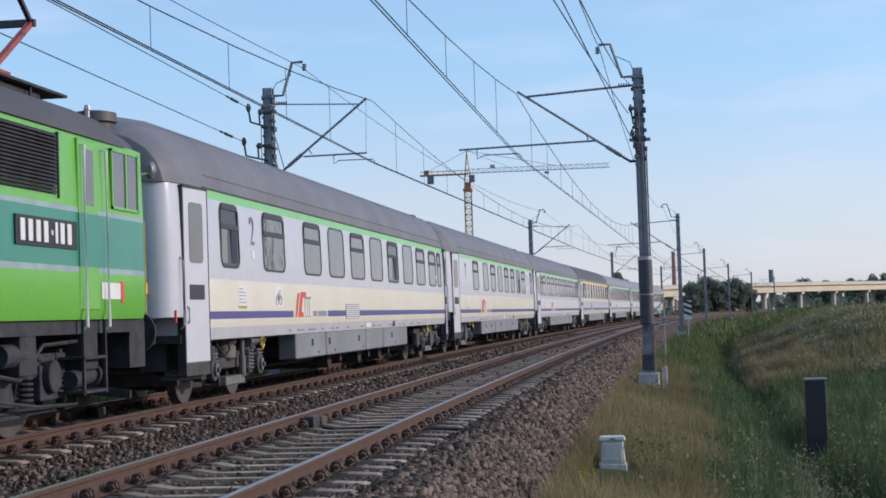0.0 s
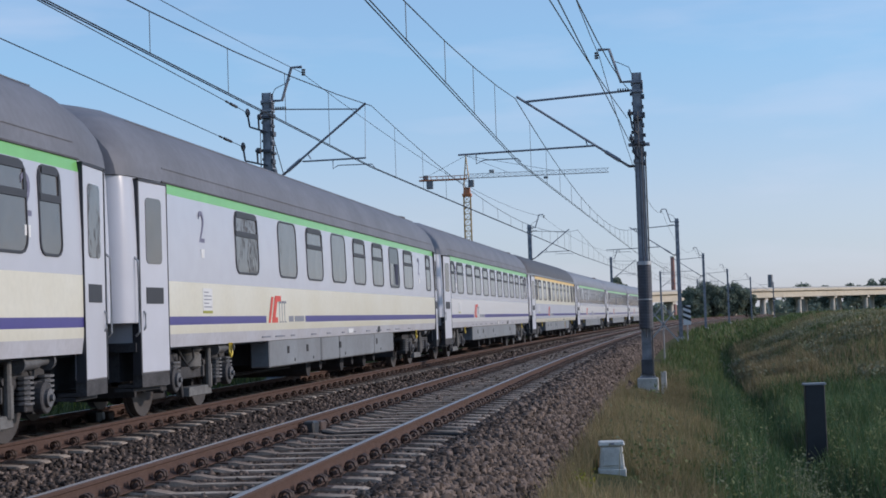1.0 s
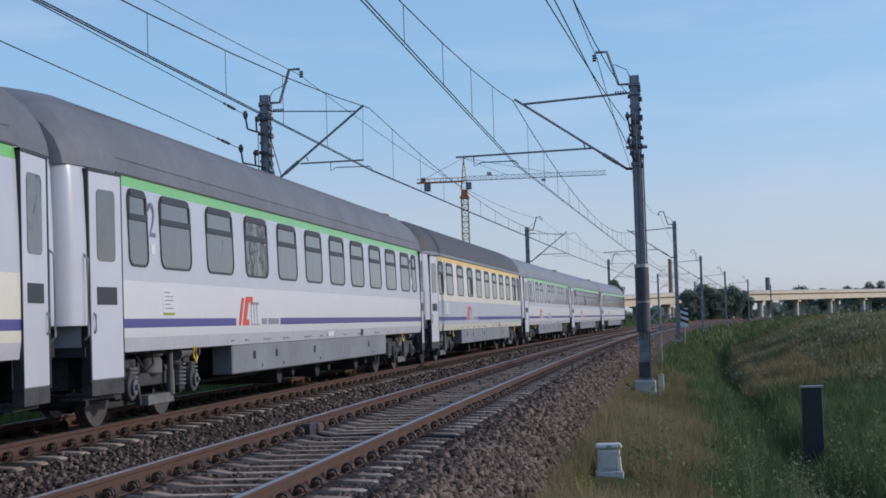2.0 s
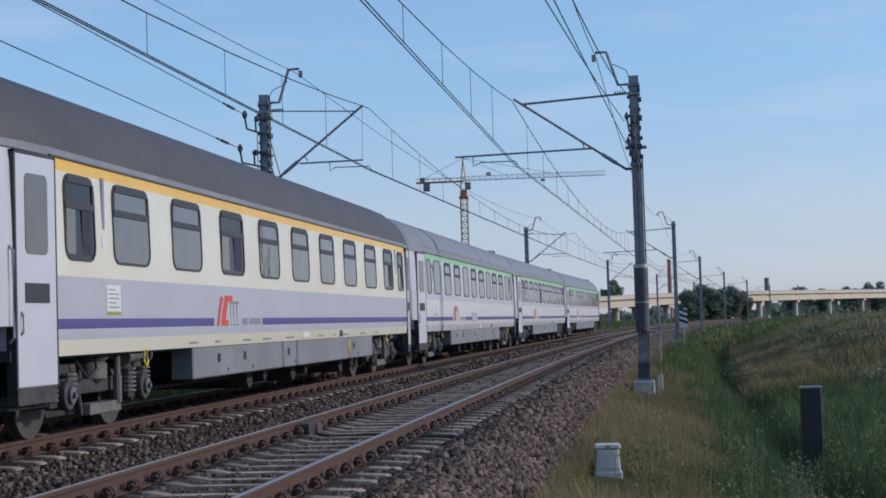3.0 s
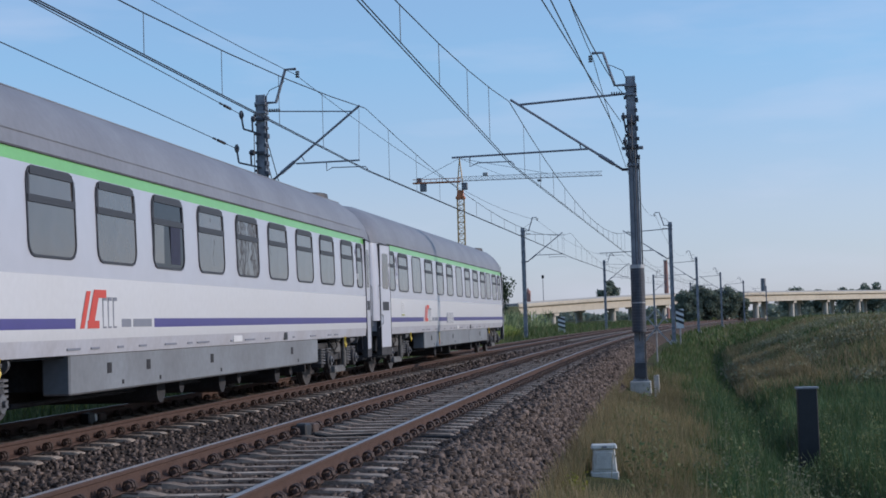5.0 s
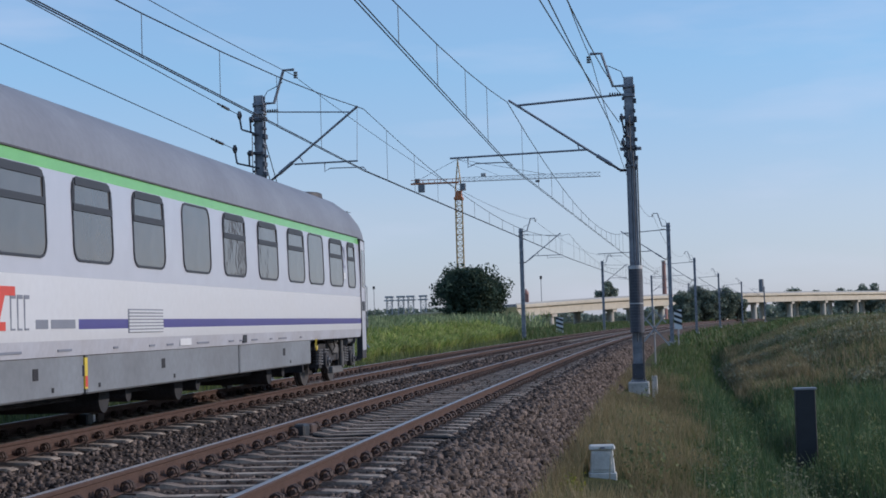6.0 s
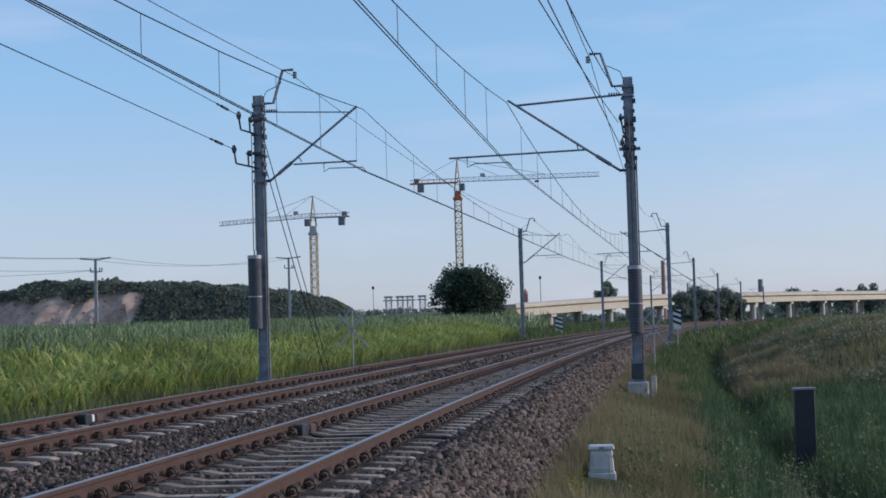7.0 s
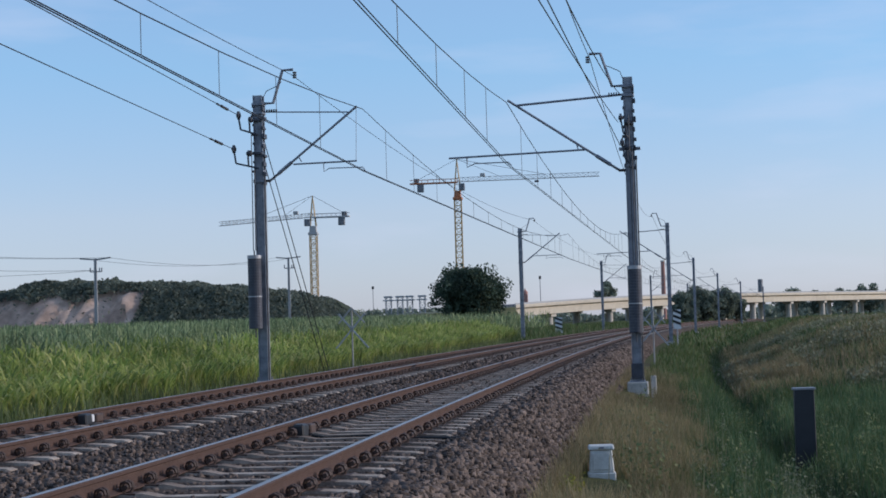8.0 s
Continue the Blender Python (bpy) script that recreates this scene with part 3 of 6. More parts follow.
def coach_door(parent, end, flip, meshes):
    """A plug door on the inward-tapered end, with a tall pane, a low dark pane and a step; end 0: front, 1: rear."""
    key = "door%d" % (end ^ flip)
    if key not in meshes:
        s = -1 if end ^ flip else 1
        w = DOOR_W
        d, g2, p, q, st, h = Geo(), Geo(), Geo(), Geo(), Geo(), Geo()

        def ys(a, b):
            return sorted((s * a, s * b))

        def bx(g, x0, x1, a, b, z0, z1):
            lo, hi = ys(a, b)
            g.box((x0, lo, z0), (x1, hi, z1))
        bx(d, 1.30, 1.422, -w, 0, 0.60, 2.93)
        bx(g2, 1.32, 1.428, -w - 0.035, -w, 0.58, 2.955)
        bx(g2, 1.32, 1.428, -0.012, 0.006, 0.58, 2.955)
        bx(g2, 1.32, 1.428, -w - 0.035, 0.006, 2.93, 2.955)
        lo, hi = ys(-w + 0.19, -0.19)
        ring = []
        for cy, cz, q0 in ((hi - 0.07, 2.67, 0), (lo + 0.07, 2.67, 1), (lo + 0.07, 2.00, 2), (hi - 0.07, 2.00, 3)):
            ring += [(cy + 0.07 * math.cos(b), cz + 0.07 * math.sin(b)) for b in [(q0 + i / 3) * math.pi / 2 for i in range(4)]]
        p.loft([[(x, yy, zz) for yy, zz in ring] for x in (1.40, 1.429)])
        bx(q, 1.40, 1.429, -w + 0.17, -0.17, 1.44, 1.64)
        bx(st, 1.10, 1.42, -w, -0.02, 0.43, 0.47)
        bx(st, 1.30, 1.42, -w, -0.02, 0.47, 0.60)
        bx(st, 1.05, 1.30, -w, -0.02, 0.38, 0.42)
        y = -s * (w + 0.12)
        h.tube([(1.40, y, 1.05), (1.45, y, 1.1), (1.45, y, 1.95), (1.40, y, 2.0)], 0.014, 6)
        h.tube([(1.42, -s * (w - 0.08), 1.12), (1.445, -s * (w - 0.08), 1.15), (1.445, -s * (w - 0.08), 1.32), (1.42, -s * (w - 0.08), 1.35)], 0.012, 6)
        meshes[key] = [mesh_of("door", d, M_DOORW, 0.012), mesh_of("seal", g2, M_FRAME), mesh_of("pane", p, M_GLASS), mesh_of("plate", q, M_FRAME), mesh_of("step", st, M_BOGIE), mesh_of("handrail", h, M_GALV)]
    dm, gm, pm, qm, sm, hm = meshes[key]
    y = (COACH / 2 - 1.33) * (1 if end else -1)
    turn = math.degrees(TAPER) * (1 if end else -1)
    if flip:
        at = pose(0, y, 0, 0, 0, 180) @ pose(1.41, 0, 0, 0, 0, -turn) @ pose(-1.41, 0, 0)
    else:
        at = pose(1.41, y, 0, 0, 0, turn) @ pose(-1.41, 0, 0)
    door = part("door", dm, None, parent, "pale lilac plug door with a tall pane", at=at)
    for nm, me in (("door_seal", gm), ("pane", pm), ("lower_pane", qm)):
        part(nm, me, None, door)
    part("step", sm, None, parent, at=at)
    part("handrail", hm, None, parent, at=at)


def bogie(parent, y, meshes):
    """A two-axle coach bogie: coil springs beside each axle box, air springs, dampers and brake gear."""
    if "bogie" not in meshes:
        f = Geo()
        for s in (-1, 1):
            f.box((s * 1.03 - 0.07, -1.62, 0.66), (s * 1.03 + 0.07, -0.62, 0.80), 0, (0, 0.03)).box((s * 1.03 - 0.07, 0.62, 0.66), (s * 1.03 + 0.07, 1.62, 0.80), 0, (0, 0.03))
            f.box((s * 1.03 - 0.08, -0.70, 0.44), (s * 1.03 + 0.08, 0.70, 0.60))
            for e in (-1, 1):
                f.bar((s * 1.03, e * 0.56, 0.52), (s * 1.03, e * 0.80, 0.73), 0.14, 0.14)
                f.bar((s * 1.1, e * 0.62, 0.50), (s * 1.1, e * 0.5, 0.2), 0.05, 0.06)
        f.box((-1.0, -0.25, 0.55), (1.0, 0.25, 0.8)).box((-1.05, -1.62, 0.62), (1.05, -1.5, 0.74)).box((-1.05, 1.5, 0.62), (1.05, 1.62, 0.74))
        ab = Geo()
        ab.box((-0.12, -0.36, -0.13), (0.10, 0.36, -0.05)).box((-0.12, -0.15, -0.10), (0.10, 0.15, 0.17), 0, (0, 0.03)).disc((0.13, 0, 0.0), 0.165, 0.12, 18)
        hub = Geo()
        hub.disc((0.20, 0, 0.0), 0.095, 0.05, 14).disc((0.235, 0, 0.0), 0.035, 0.05, 8)
        sp = Geo()
        prof = []
        for k in range(6):
            z = 0.052 * k
            prof += [(0.075, z), (0.115, z + 0.006), (0.115, z + 0.03), (0.075, z + 0.036)]
        sp.loft([[(r0 * math.cos(a), r0 * math.sin(a), z) for a in [i * math.pi / 6 for i in range(12)]] for r0, z in prof])
        air = Geo()
        air.loft([[(r0 * math.cos(a), r0 * math.sin(a), z) for a in [i * math.pi / 8 for i in range(16)]] for r0, z in ((0.15, 0.56), (0.20, 0.60), (0.20, 0.76), (0.17, 0.79), (0.21, 0.82), (0.21, 0.90))])
        pl = Geo()
        pl.box((-0.10, -0.52, 0.20), (0.10, 0.52, 0.33), 0, (0.01, 0.04))
        dv = Geo()
        dv.rod((0, 0, 0.30), (0, 0, 0.62), 0.055, 10).rod((0, 0, 0.60), (0, 0, 0.92), 0.04, 10)
        dh = Geo()
        dh.rod((0, -0.36, 0), (0, 0.08, 0.01), 0.07, 12).rod((0, 0.08, 0.01), (0, 0.36, 0.015), 0.04, 10).disc((0, 0.38, 0.015), 0.095, 0.05, 14, axis="y").disc((0, -0.38, 0.0), 0.09, 0.05, 14, axis="y")
        hose = Geo()
        hose.tube([(0, -0.9, 0.88), (0.06, -0.75, 0.70), (0.05, -0.55, 0.62), (0.07, -0.35, 0.72), (0.0, -0.2, 0.90)], 0.016, 6)
        cable = Geo()
        cable.tube([(0, 0.5, 0.84), (0.05, 0.8, 0.86), (0.03, 1.05, 0.66), (0.0, 1.2, 0.56)], 0.014, 6)
        bc = Geo()
        bc.rod((0, -0.2, 0.0), (0, 0.16, 0.0), 0.10, 14).box((-0.04, 0.14, -0.10), (0.04, 0.24, 0.08))
        wh = Geo()
        for s in (-1, 1):
            wh.disc((s * 0.755, 0, 0.46), 0.46, 0.10, 32)
            wh.disc((s * 0.70, 0, 0.46), 0.485, 0.03, 32)
            wh.disc((s * 0.81, 0, 0.46), 0.16, 0.06, 16)
        wh.rod((-0.9, 0, 0.46), (0.9, 0, 0.46), 0.08, 12)
        rig = Geo()
        # long plate added to block the view and darken the bogie's underside
        rig.box((-0.62, -1.75, 0.20), (-0.50, 1.75, 0.62)).box((-0.55, -0.35, 0.16), (0.62, 0.35, 0.52), 0, (0.05, 0.05))
        for e in (-0.62, 0.62, -1.8, 1.8):
            rig.bar((-0.9, e, 0.34), (0.9, e, 0.34), 0.09, 0.14)
        br = Geo()
        br.disc((0, 0, 0.46), 0.30, 0.08, 20)
        meshes["cable"] = mesh_of("sensor_cable", cable, M_GASKET)
        meshes["rigging"] = mesh_of("brake_rigging", rig, M_UNDER)
        meshes["bogie"] = (mesh_of("bogie", f, M_BOGIE, 0.012), mesh_of("axle_box", ab, M_BOGIE, 0.012), mesh_of("hub_cap", hub, M_SPRING), mesh_of("coil_spring", sp, M_SPRING), mesh_of("air_spring", air, M_DAMPER, smooth=True),
                           mesh_of("spring_plank", pl, M_DAMPER, 0.012), mesh_of("damper", dv, M_DAMPER, smooth=True), mesh_of("yaw_damper", dh, M_SPRING, smooth=True), mesh_of("hose", hose, M_GASKET), mesh_of("brake_cylinder", bc, M_BOGIE, smooth=True),
                           mesh_of("wheelset", wh, M_WHEEL, smooth=True), mesh_of("brake_disc", br, M_BOGIE))
    f, ab, hub, sp, air, pl, dv, dh, hose, bc, wh, br = meshes["bogie"]
    b = part("bogie", f, None, parent, "grimy dark steel bogie", at=pose(0, y, 0))
    part("brake_rigging", meshes["rigging"], None, b)
    for s in (-1, 1):
        turn = 0 if s > 0 else 180
        for e in (-1.25, 1.25):
            part("axle_box", ab, None, b, at=pose(s * 1.08, e, 0.46, 0, 0, turn))
            part("hub_cap", hub, None, b, at=pose(s * 1.08, e, 0.46, 0, 0, turn))
            for d in (-0.27, 0.27):
                part("coil_spring", sp, None, b, "worn grey coil spring", at=pose(s * 1.12, e + d, 0.40))
            part("brake_cylinder", bc, None, b, at=pose(s * 1.0, e * 0.58, 0.62))
        part("air_spring", air, None, b, "grey air spring between frame and coach", at=pose(s * 1.02, 0, 0))
        part("spring_plank", pl, None, b, at=pose(s * 1.12, 0, 0))
        part("damper", dv, None, b, at=pose(s * 1.20, 0.42 * s, 0))
        part("yaw_damper", dh, None, b, "grey cylindrical damper", at=pose(s * 1.24, 0.95 * s, 0.82, 0, 0, turn))
        part("hose", hose, None, b, at=pose(s * 1.16, 0, 0, 0, 0, turn))
        part("sensor_cable", meshes["cable"], None, b, at=pose(s * 1.16, 0, 0, 0, 0, turn))
    for e in (-1.25, 1.25):
        part("wheelset", wh, None, b, at=pose(0, e, 0))
        for s in (-0.45, 0.45):
            part("brake_disc", br, None, b, at=pose(s, e, 0))


def build_coach(label, windows, bands, roof_mat, digit, skirt_from, boxes, meshes, digit_y, length, dim=()):
    """bands: materials of sill, lower white, stripe, middle, window band, top stripe."""
    global COACH
    COACH = length
    H = COACH / 2
    co = thing("passenger_coach", label, "train coach", "coaches of the train")
    # walls with their painted bands
    g = Geo()
    cuts = [(1.33, 1.0), (COACH - 1.33, 1.0)]
    n = len(WALL)
    for s in (-1, 1):
        rings = [[(s * x * k, y - H, z) for x, z in WALL] for y, k in cuts]
        g.loft(rings, slots=[0, 1, 2, 3, 4, 4, 5], closed=False, caps=False)
    part("body", g, list(bands), co, "painted steel side walls with a long stripe", smooth=True)
    # ends with the rounded corners
    for s in (-1, 1):
        g = Geo()
        plan = [(1.33, 0.998), (0.46, 0.947), (0.445, 0.946), (0.28, 0.936), (0.17, 0.92), (0.08, 0.87), (0.02, 0.79), (0.0, 0.64)]
        rings = []
        for y, k in plan:
            half = [(x * k, s * (H - y), z) for x, z in [(1.385, 0.95 if y > 0.45 else 1.2)] + [(x, max(z, 0.96 if y > 0.45 else 1.21)) for x, z in WALL[1:]]]
            rings.append(half + [(-x, yy, z) for x, yy, z in reversed(half)])
        g.loft(rings, caps=True)
        part("end_wall", g, M_DOORW, co, "pale lilac end wall with rounded corners", smooth=True)
    g = Geo()
    g.box((-1.30, -H + 0.4, 0.86), (1.30, H - 0.4, 0.97))
    part("floor", g, M_UNDER, co)
    # roof with drooping ends; the older coaches stand a little taller
    lift = 0.0 if roof_mat is M_ROOFL else 0.06
    g = Geo()
    rings = []
    for y, k, dz in [(-0.03, 0.80, -0.52), (0.05, 0.89, -0.28), (0.25, 0.945, -0.13), (0.7, 0.975, -0.04), (1.4, 1.0, 0)]:
        rings.append((y, k, dz))
    rings = rings + [(COACH - y, k, dz) for y, k, dz in reversed(rings)]
    out = []
    for y, k, dz in rings:
        half = [(x * k, y - H, z + (dz + lift) * (z - 2.975) / 0.925) for x, z in ROOF]
        out.append(half + [(-x, yy, z) for x, yy, z in reversed(half)])
    g.loft(out, slots=[1 if j in (0, 14) else 0 for j in range(16)])
    part("roof", g, [roof_mat, M_SKIRT if digit == "1" else roof_mat], co, "weathered grey curved roof", smooth=True)
    for k in (2, 5) if digit == "2" and length < 26 else ():
        for s in (-1, 1):
            g = Geo()
            x, z = ROOF[k]
            z += lift * (z - 2.975) / 0.925
            g.bar((s * (x + 0.002), -H + 1.4, z + 0.004), (s * (x + 0.002), H - 1.4, z + 0.004), 0.014, 0.014)
            part("roof_seam", g, roof_mat, co)
    g = Geo()
    for s in (-1, 1):
        g.box((s * 1.372 - 0.012, -H + 1.3, 2.972), (s * 1.372 + 0.012, H - 1.3, 2.992))
    for y in (2.4, 3.6, 5.0):
        for e in (y, COACH - y):
            g.box((0.26, e - H - 0.05, 3.84), (0.34, e - H + 0.05, 3.96), 0, (0.01, 0.01))
    part("rain_gutter", g, M_ROOFD, co)
    for e in (COACH - 2.3,) if digit == "2" else ():
        g = Geo()
        g.loft([[(0.55 + 0.3 * math.cos(a) * k, e - H + 0.5 * math.sin(a) * k, z) for a in [i * math.pi / 6 for i in range(12)]] for k, z in ((1.0, 3.70), (0.92, 3.865), (0.75, 3.885))])
        part("roof_vent", g, M_ROOFD, co, smooth=True)
    for flip in (0, 1):
        for i, (a, b, sp) in enumerate(windows):
            coach_window(co, a, b, sp, flip, meshes, flip == 0 and i in dim)
        coach_door(co, 0, flip, meshes)
        coach_door(co, 1, flip, meshes)
    # class figures, logo shapes, notices and lettering bars
    for y in digit_y:
        part("class_number", DIGITS[digit], None, co, "violet-grey class number", at=pose(wall_x(2.5) + 0.003, y - H, 2.28) @ SIDE)
        g = Geo()
        g.box((1.40, y - 0.07 - H, 2.07), (1.412, y + 0.08 - H, 2.19))
        part("notice", g, M_WHITEP, co)
    ly = 6.35 if digit == "2" else 7.25
    g = Geo()
    g.box((1.409, ly - 0.12 - H, 1.165), (1.4125, ly + 2.55 - H, 1.285))
    part("logo_panel", g, bands[3], co)
    g = Geo()
    for y0, w in ((0.0, 0.13), (0.22, 0.19)):
        g.add([(1.416, ly + y0 - H, 1.17), (1.416, ly + y0 + w - H, 1.17), (1.416, ly + y0 + w + 0.22 - H, 1.58), (1.416, ly + y0 + 0.22 - H, 1.58)], [(0, 1, 2, 3)])
    g.box((1.412, ly + 0.24 - H, 1.17), (1.4165, ly + 0.60 - H, 1.255)).box((1.412, ly + 0.46 - H, 1.51), (1.4165, ly + 0.84 - H, 1.60))
    part("logo", g, M_RED, co, "red slanted logo bars")
    for k in range(3):
        g = Geo()
        g.box((1.411, ly + 0.72 + 0.17 * k - H, 1.17), (1.414, ly + 0.75 + 0.17 * k - H, 1.50)).box((1.411, ly + 0.72 + 0.17 * k - H, 1.50 - 0.02), (1.414, ly + 0.86 + 0.17 * k - H, 1.52))
        g.box((1.411, ly + 0.72 + 0.17 * k - H, 1.17), (1.414, ly + 0.84 + 0.17 * k - H, 1.19))
        part("logo_outline", g, M_GREYINK, co)
    for y0, y1 in ((1.35, 1.68), (1.76, 2.45)):
        g = Geo()
        g.box((1.412, ly + y0 - H, 1.18), (1.415, ly + y1 - H, 1.275))
        part("lettering_bar", g, M_GREYINK, co)
    g = Geo()
    g.box((1.409, 2.85 - H, 1.36), (1.413, 3.30 - H, 1.66))
    note = part("notice", g, M_WHITEP, co)
    for k in range(5):
        g = Geo()
        g.box((1.412, 2.90 - H, 1.60 - 0.05 * k), (1.4145, (3.25 if k % 3 else 3.12) - H, 1.615 - 0.05 * k))
        part("text_bar", g, M_GREYINK, note)
    if windows is WIN_B:
        g = Geo()
        g.box((1.409, 5.0 - H, 1.34), (1.4125, 5.5 - H, 1.68))
        pic = part("bicycle_sign", g, M_WHITEP, co, "white panel with a bicycle pictogram")
        g = Geo()
        for cy in (5.14, 5.36):
            g.tube([(1.415, cy + 0.075 * math.cos(i * math.pi / 6) - H, 1.45 + 0.075 * math.sin(i * math.pi / 6)) for i in range(13)], 0.007, 4)
        for p, q in (((5.14, 1.45), (5.21, 1.57)), ((5.21, 1.57), (5.34, 1.56)), ((5.36, 1.45), (5.33, 1.61)), ((5.25, 1.46), (5.33, 1.56)), ((5.14, 1.45), (5.25, 1.46)), ((5.25, 1.46), (5.21, 1.57)), ((5.30, 1.61), (5.38, 1.61))):
            g.bar((1.415, p[0] - H, p[1]), (1.415, q[0] - H, q[1]), 0.006, 0.014)
        part("pictogram", g, M_GREYINK, pic)
    g = Geo()
    g.box((1.410, 2.85 - H, 1.32), (1.4135, 3.30 - H, 1.355))
    part("notice_stripe", g, mat("notice_olive", (0.35, 0.36, 0.05), 0.5), co)
    if windows in (WIN_B, WIN_D, WIN_E):
        g = Geo()
        g.box((1.402, ly + 4.18 - H, 1.115), (1.414, ly + 5.52 - H, 1.40))
        lv = part("louvre", g, M_GREYINK, co, "pale slatted air grille")
    for k in range(7) if windows in (WIN_B, WIN_D, WIN_E) else ():
        g = Geo()
        g.box((1.412, ly + 4.2 - H, 1.125 + 0.039 * k), (1.422, ly + 5.5 - H, 1.149 + 0.039 * k))
        part("slat", g, M_LOWER, lv)
    g = Geo()
    rnd = random.Random(windows[0][0] * 100)
    y = 6.0
    while y < 20:
        w = rnd.uniform(0.1, 0.6)
        g.box((1.39, y - H, 0.94), (1.404, y + w - H, 0.965))
        y += w + rnd.uniform(0.2, 1.4)
    part("sill_lettering", g, M_GREYINK, co)["kind"] = "stuff"
    g = Geo()
    g.box((1.385, 15.8 - H, 0.915), (1.409, 16.02 - H, 1.035))
    part("sill_sticker", g, M_BLACKP, co, "dark square sticker")
    g = Geo()
    g.box((1.385, 12.6 - H, 0.93), (1.4085, 13.1 - H, 1.02))
    part("sill_label", g, M_WHITEP, co, "small white label")
    if windows is WIN_B:
        g = Geo()
        g.box((1.28, 0.17 - H, 1.14), (1.316, 0.22 - H, 1.30))
        part("tail_sign", g, M_RED, co)
    for y in (4.2, 21.0):
        g = Geo()
        g.tube([(1.395, y - H - 0.05, 0.90), (1.40, y - H - 0.06, 0.76), (1.40, y - H, 0.70), (1.40, y - H + 0.06, 0.76), (1.395, y - H + 0.05, 0.90)], 0.018, 5)
        part("lifting_hook", g, M_YHOOK, co)
    # skirt boxes and things under the floor
    a, b = skirt_from
    edges = [a] + boxes + [b]
    for e0, e1 in zip(edges, edges[1:]):
        for s in (-1, 1):
            g = Geo()
            x0, x1 = sorted((s * 1.05, s * 1.37))
            g.box((x0, e0 + 0.05 - H, 0.46), (x1, e1 - 0.05 - H, 0.90))
            part("equipment_box", g, M_SKIRT, co, "grey metal equipment box under the floor", bevel=0.02)
    g = Geo()
    g.box((-1.05, a + 0.3 - H, 0.50), (1.05, b - 0.3 - H, 0.88))
    part("underfloor_gear", g, M_UNDER, co)
    # dark sheet added to hide the grass beyond, in place of shade
    g = Geo()
    g.box((-0.9, a - 0.4 - H, 0.16), (-0.75, b + 0.4 - H, 0.88))
    part("longitudinal_beam", g, M_UNDER, co)
    for s in (-1, 1):
        for y0, y1 in ((1.5, 5.6), (COACH - 5.6, COACH - 1.5)):
            g = Geo()
            g.box((s * 0.55 - 0.06, y0 - H, 0.62), (s * 0.55 + 0.06, y1 - H, 0.90))
            part("bolster_beam", g, M_UNDER, co)
    for y in (a + 4, a + 7, b - 2):
        g = Geo()
        g.rod((-1.0, y + 0.3 - H, 0.36), (1.0, y + 0.3 - H, 0.36), 0.19, 14)
        g.rod((-0.2, y + 0.9 - H, 0.38), (1.1, y + 0.9 - H, 0.38), 0.11, 12)
        part("air_tank", g, M_UNDER, co, smooth=True)
    g = Geo()
    g.rod((0.7, a - H, 0.36), (0.7, b - H, 0.36), 0.03, 6)
    part("brake_pipe", g, M_UNDER, co)
    for y in (0.5, COACH - 1.4):
        g = Geo()
        g.box((0.7, y - H, 0.5), (1.05, y + 0.9 - H, 0.9))
        part("end_box", g, M_UNDER, co)
    if digit == "1" or length > 26:
        y = edges[-2] if digit == "1" else edges[1]
        g = Geo()
        g.box((1.30, y - 0.045 - H, 0.52), (1.378, y + 0.045 - H, 0.86))
        sg = part("warning_plate", g, M_YHOOK, co, "yellow warning plate between the boxes")
        g = Geo()
        g.box((1.376, y - 0.035 - H, 0.54), (1.382, y + 0.035 - H, 0.66))
        part("red_field", g, M_RED, sg)
    for y in (a + 1.2, a + 2.6, a + 5.4, b - 2.2):
        g = Geo()
        g.box((1.36, y - H, 0.66), (1.376, y + 0.14 - H, 0.78))
        part("box_latch", g, M_UNDER, co)
        g = Geo()
        g.box((1.36, y + 0.5 - H, 0.52), (1.375, y + 0.56 - H, 0.57))
        part("box_plate", g, M_UNDER, co)
    bogie(co, -H + 3.3, meshes)
    bogie(co, H - (3.9 if digit == "1" else 2.95 if length > 26 else 3.3), meshes)
    # ends: bellows, buffers, cables
    for s in (-1, 1):
        g = Geo()
        g.box((-0.62, s * (H - 0.02), 0.95), (-0.45, s * (H + 0.15), 2.95)).box((0.45, s * (H - 0.02), 0.95), (0.62, s * (H + 0.15), 2.95)).box((-0.62, s * (H - 0.02), 2.85), (0.62, s * (H + 0.15), 3.02))
        g.box((-0.45, s * (H - 0.05), 0.95), (0.45, s * (H + 0.02), 2.86))
        g.box((-1.0, s * (H - 0.3), 0.86), (1.0, s * (H - 0.02), 1.18))
        part("gangway_bellows", g, M_GASKET, co, bevel=0.02)
        for x in (-0.875, 0.875):
            b = Geo()
            b.rod((x, s * (H - 0.35), 1.03), (x, s * (H + 0.1), 1.03), 0.085, 12).disc((x, s * (H + 0.13), 1.03), 0.24, 0.06, 20, axis="y")
            part("buffer", b, M_BOGIE, co)
        c = Geo()
        c.tube([(0.3, s * (H - 0.1), 0.95), (0.32, s * (H + 0.05), 0.55), (0.3, s * (H + 0.14), 0.42)], 0.025, 6)
        c.tube([(-0.3, s * (H - 0.1), 0.95), (-0.32, s * (H + 0.05), 0.6), (-0.3, s * (H + 0.14), 0.5)], 0.025, 6)
        part("brake_hose", c, M_GASKET, co)
        t = Geo()
        t.box((0.86, s * (H + 0.0) - 0.05, 1.52), (1.0, s * (H + 0.0) + 0.05, 1.66))
        part("plug_socket", t, M_YHOOK, co)
    return co


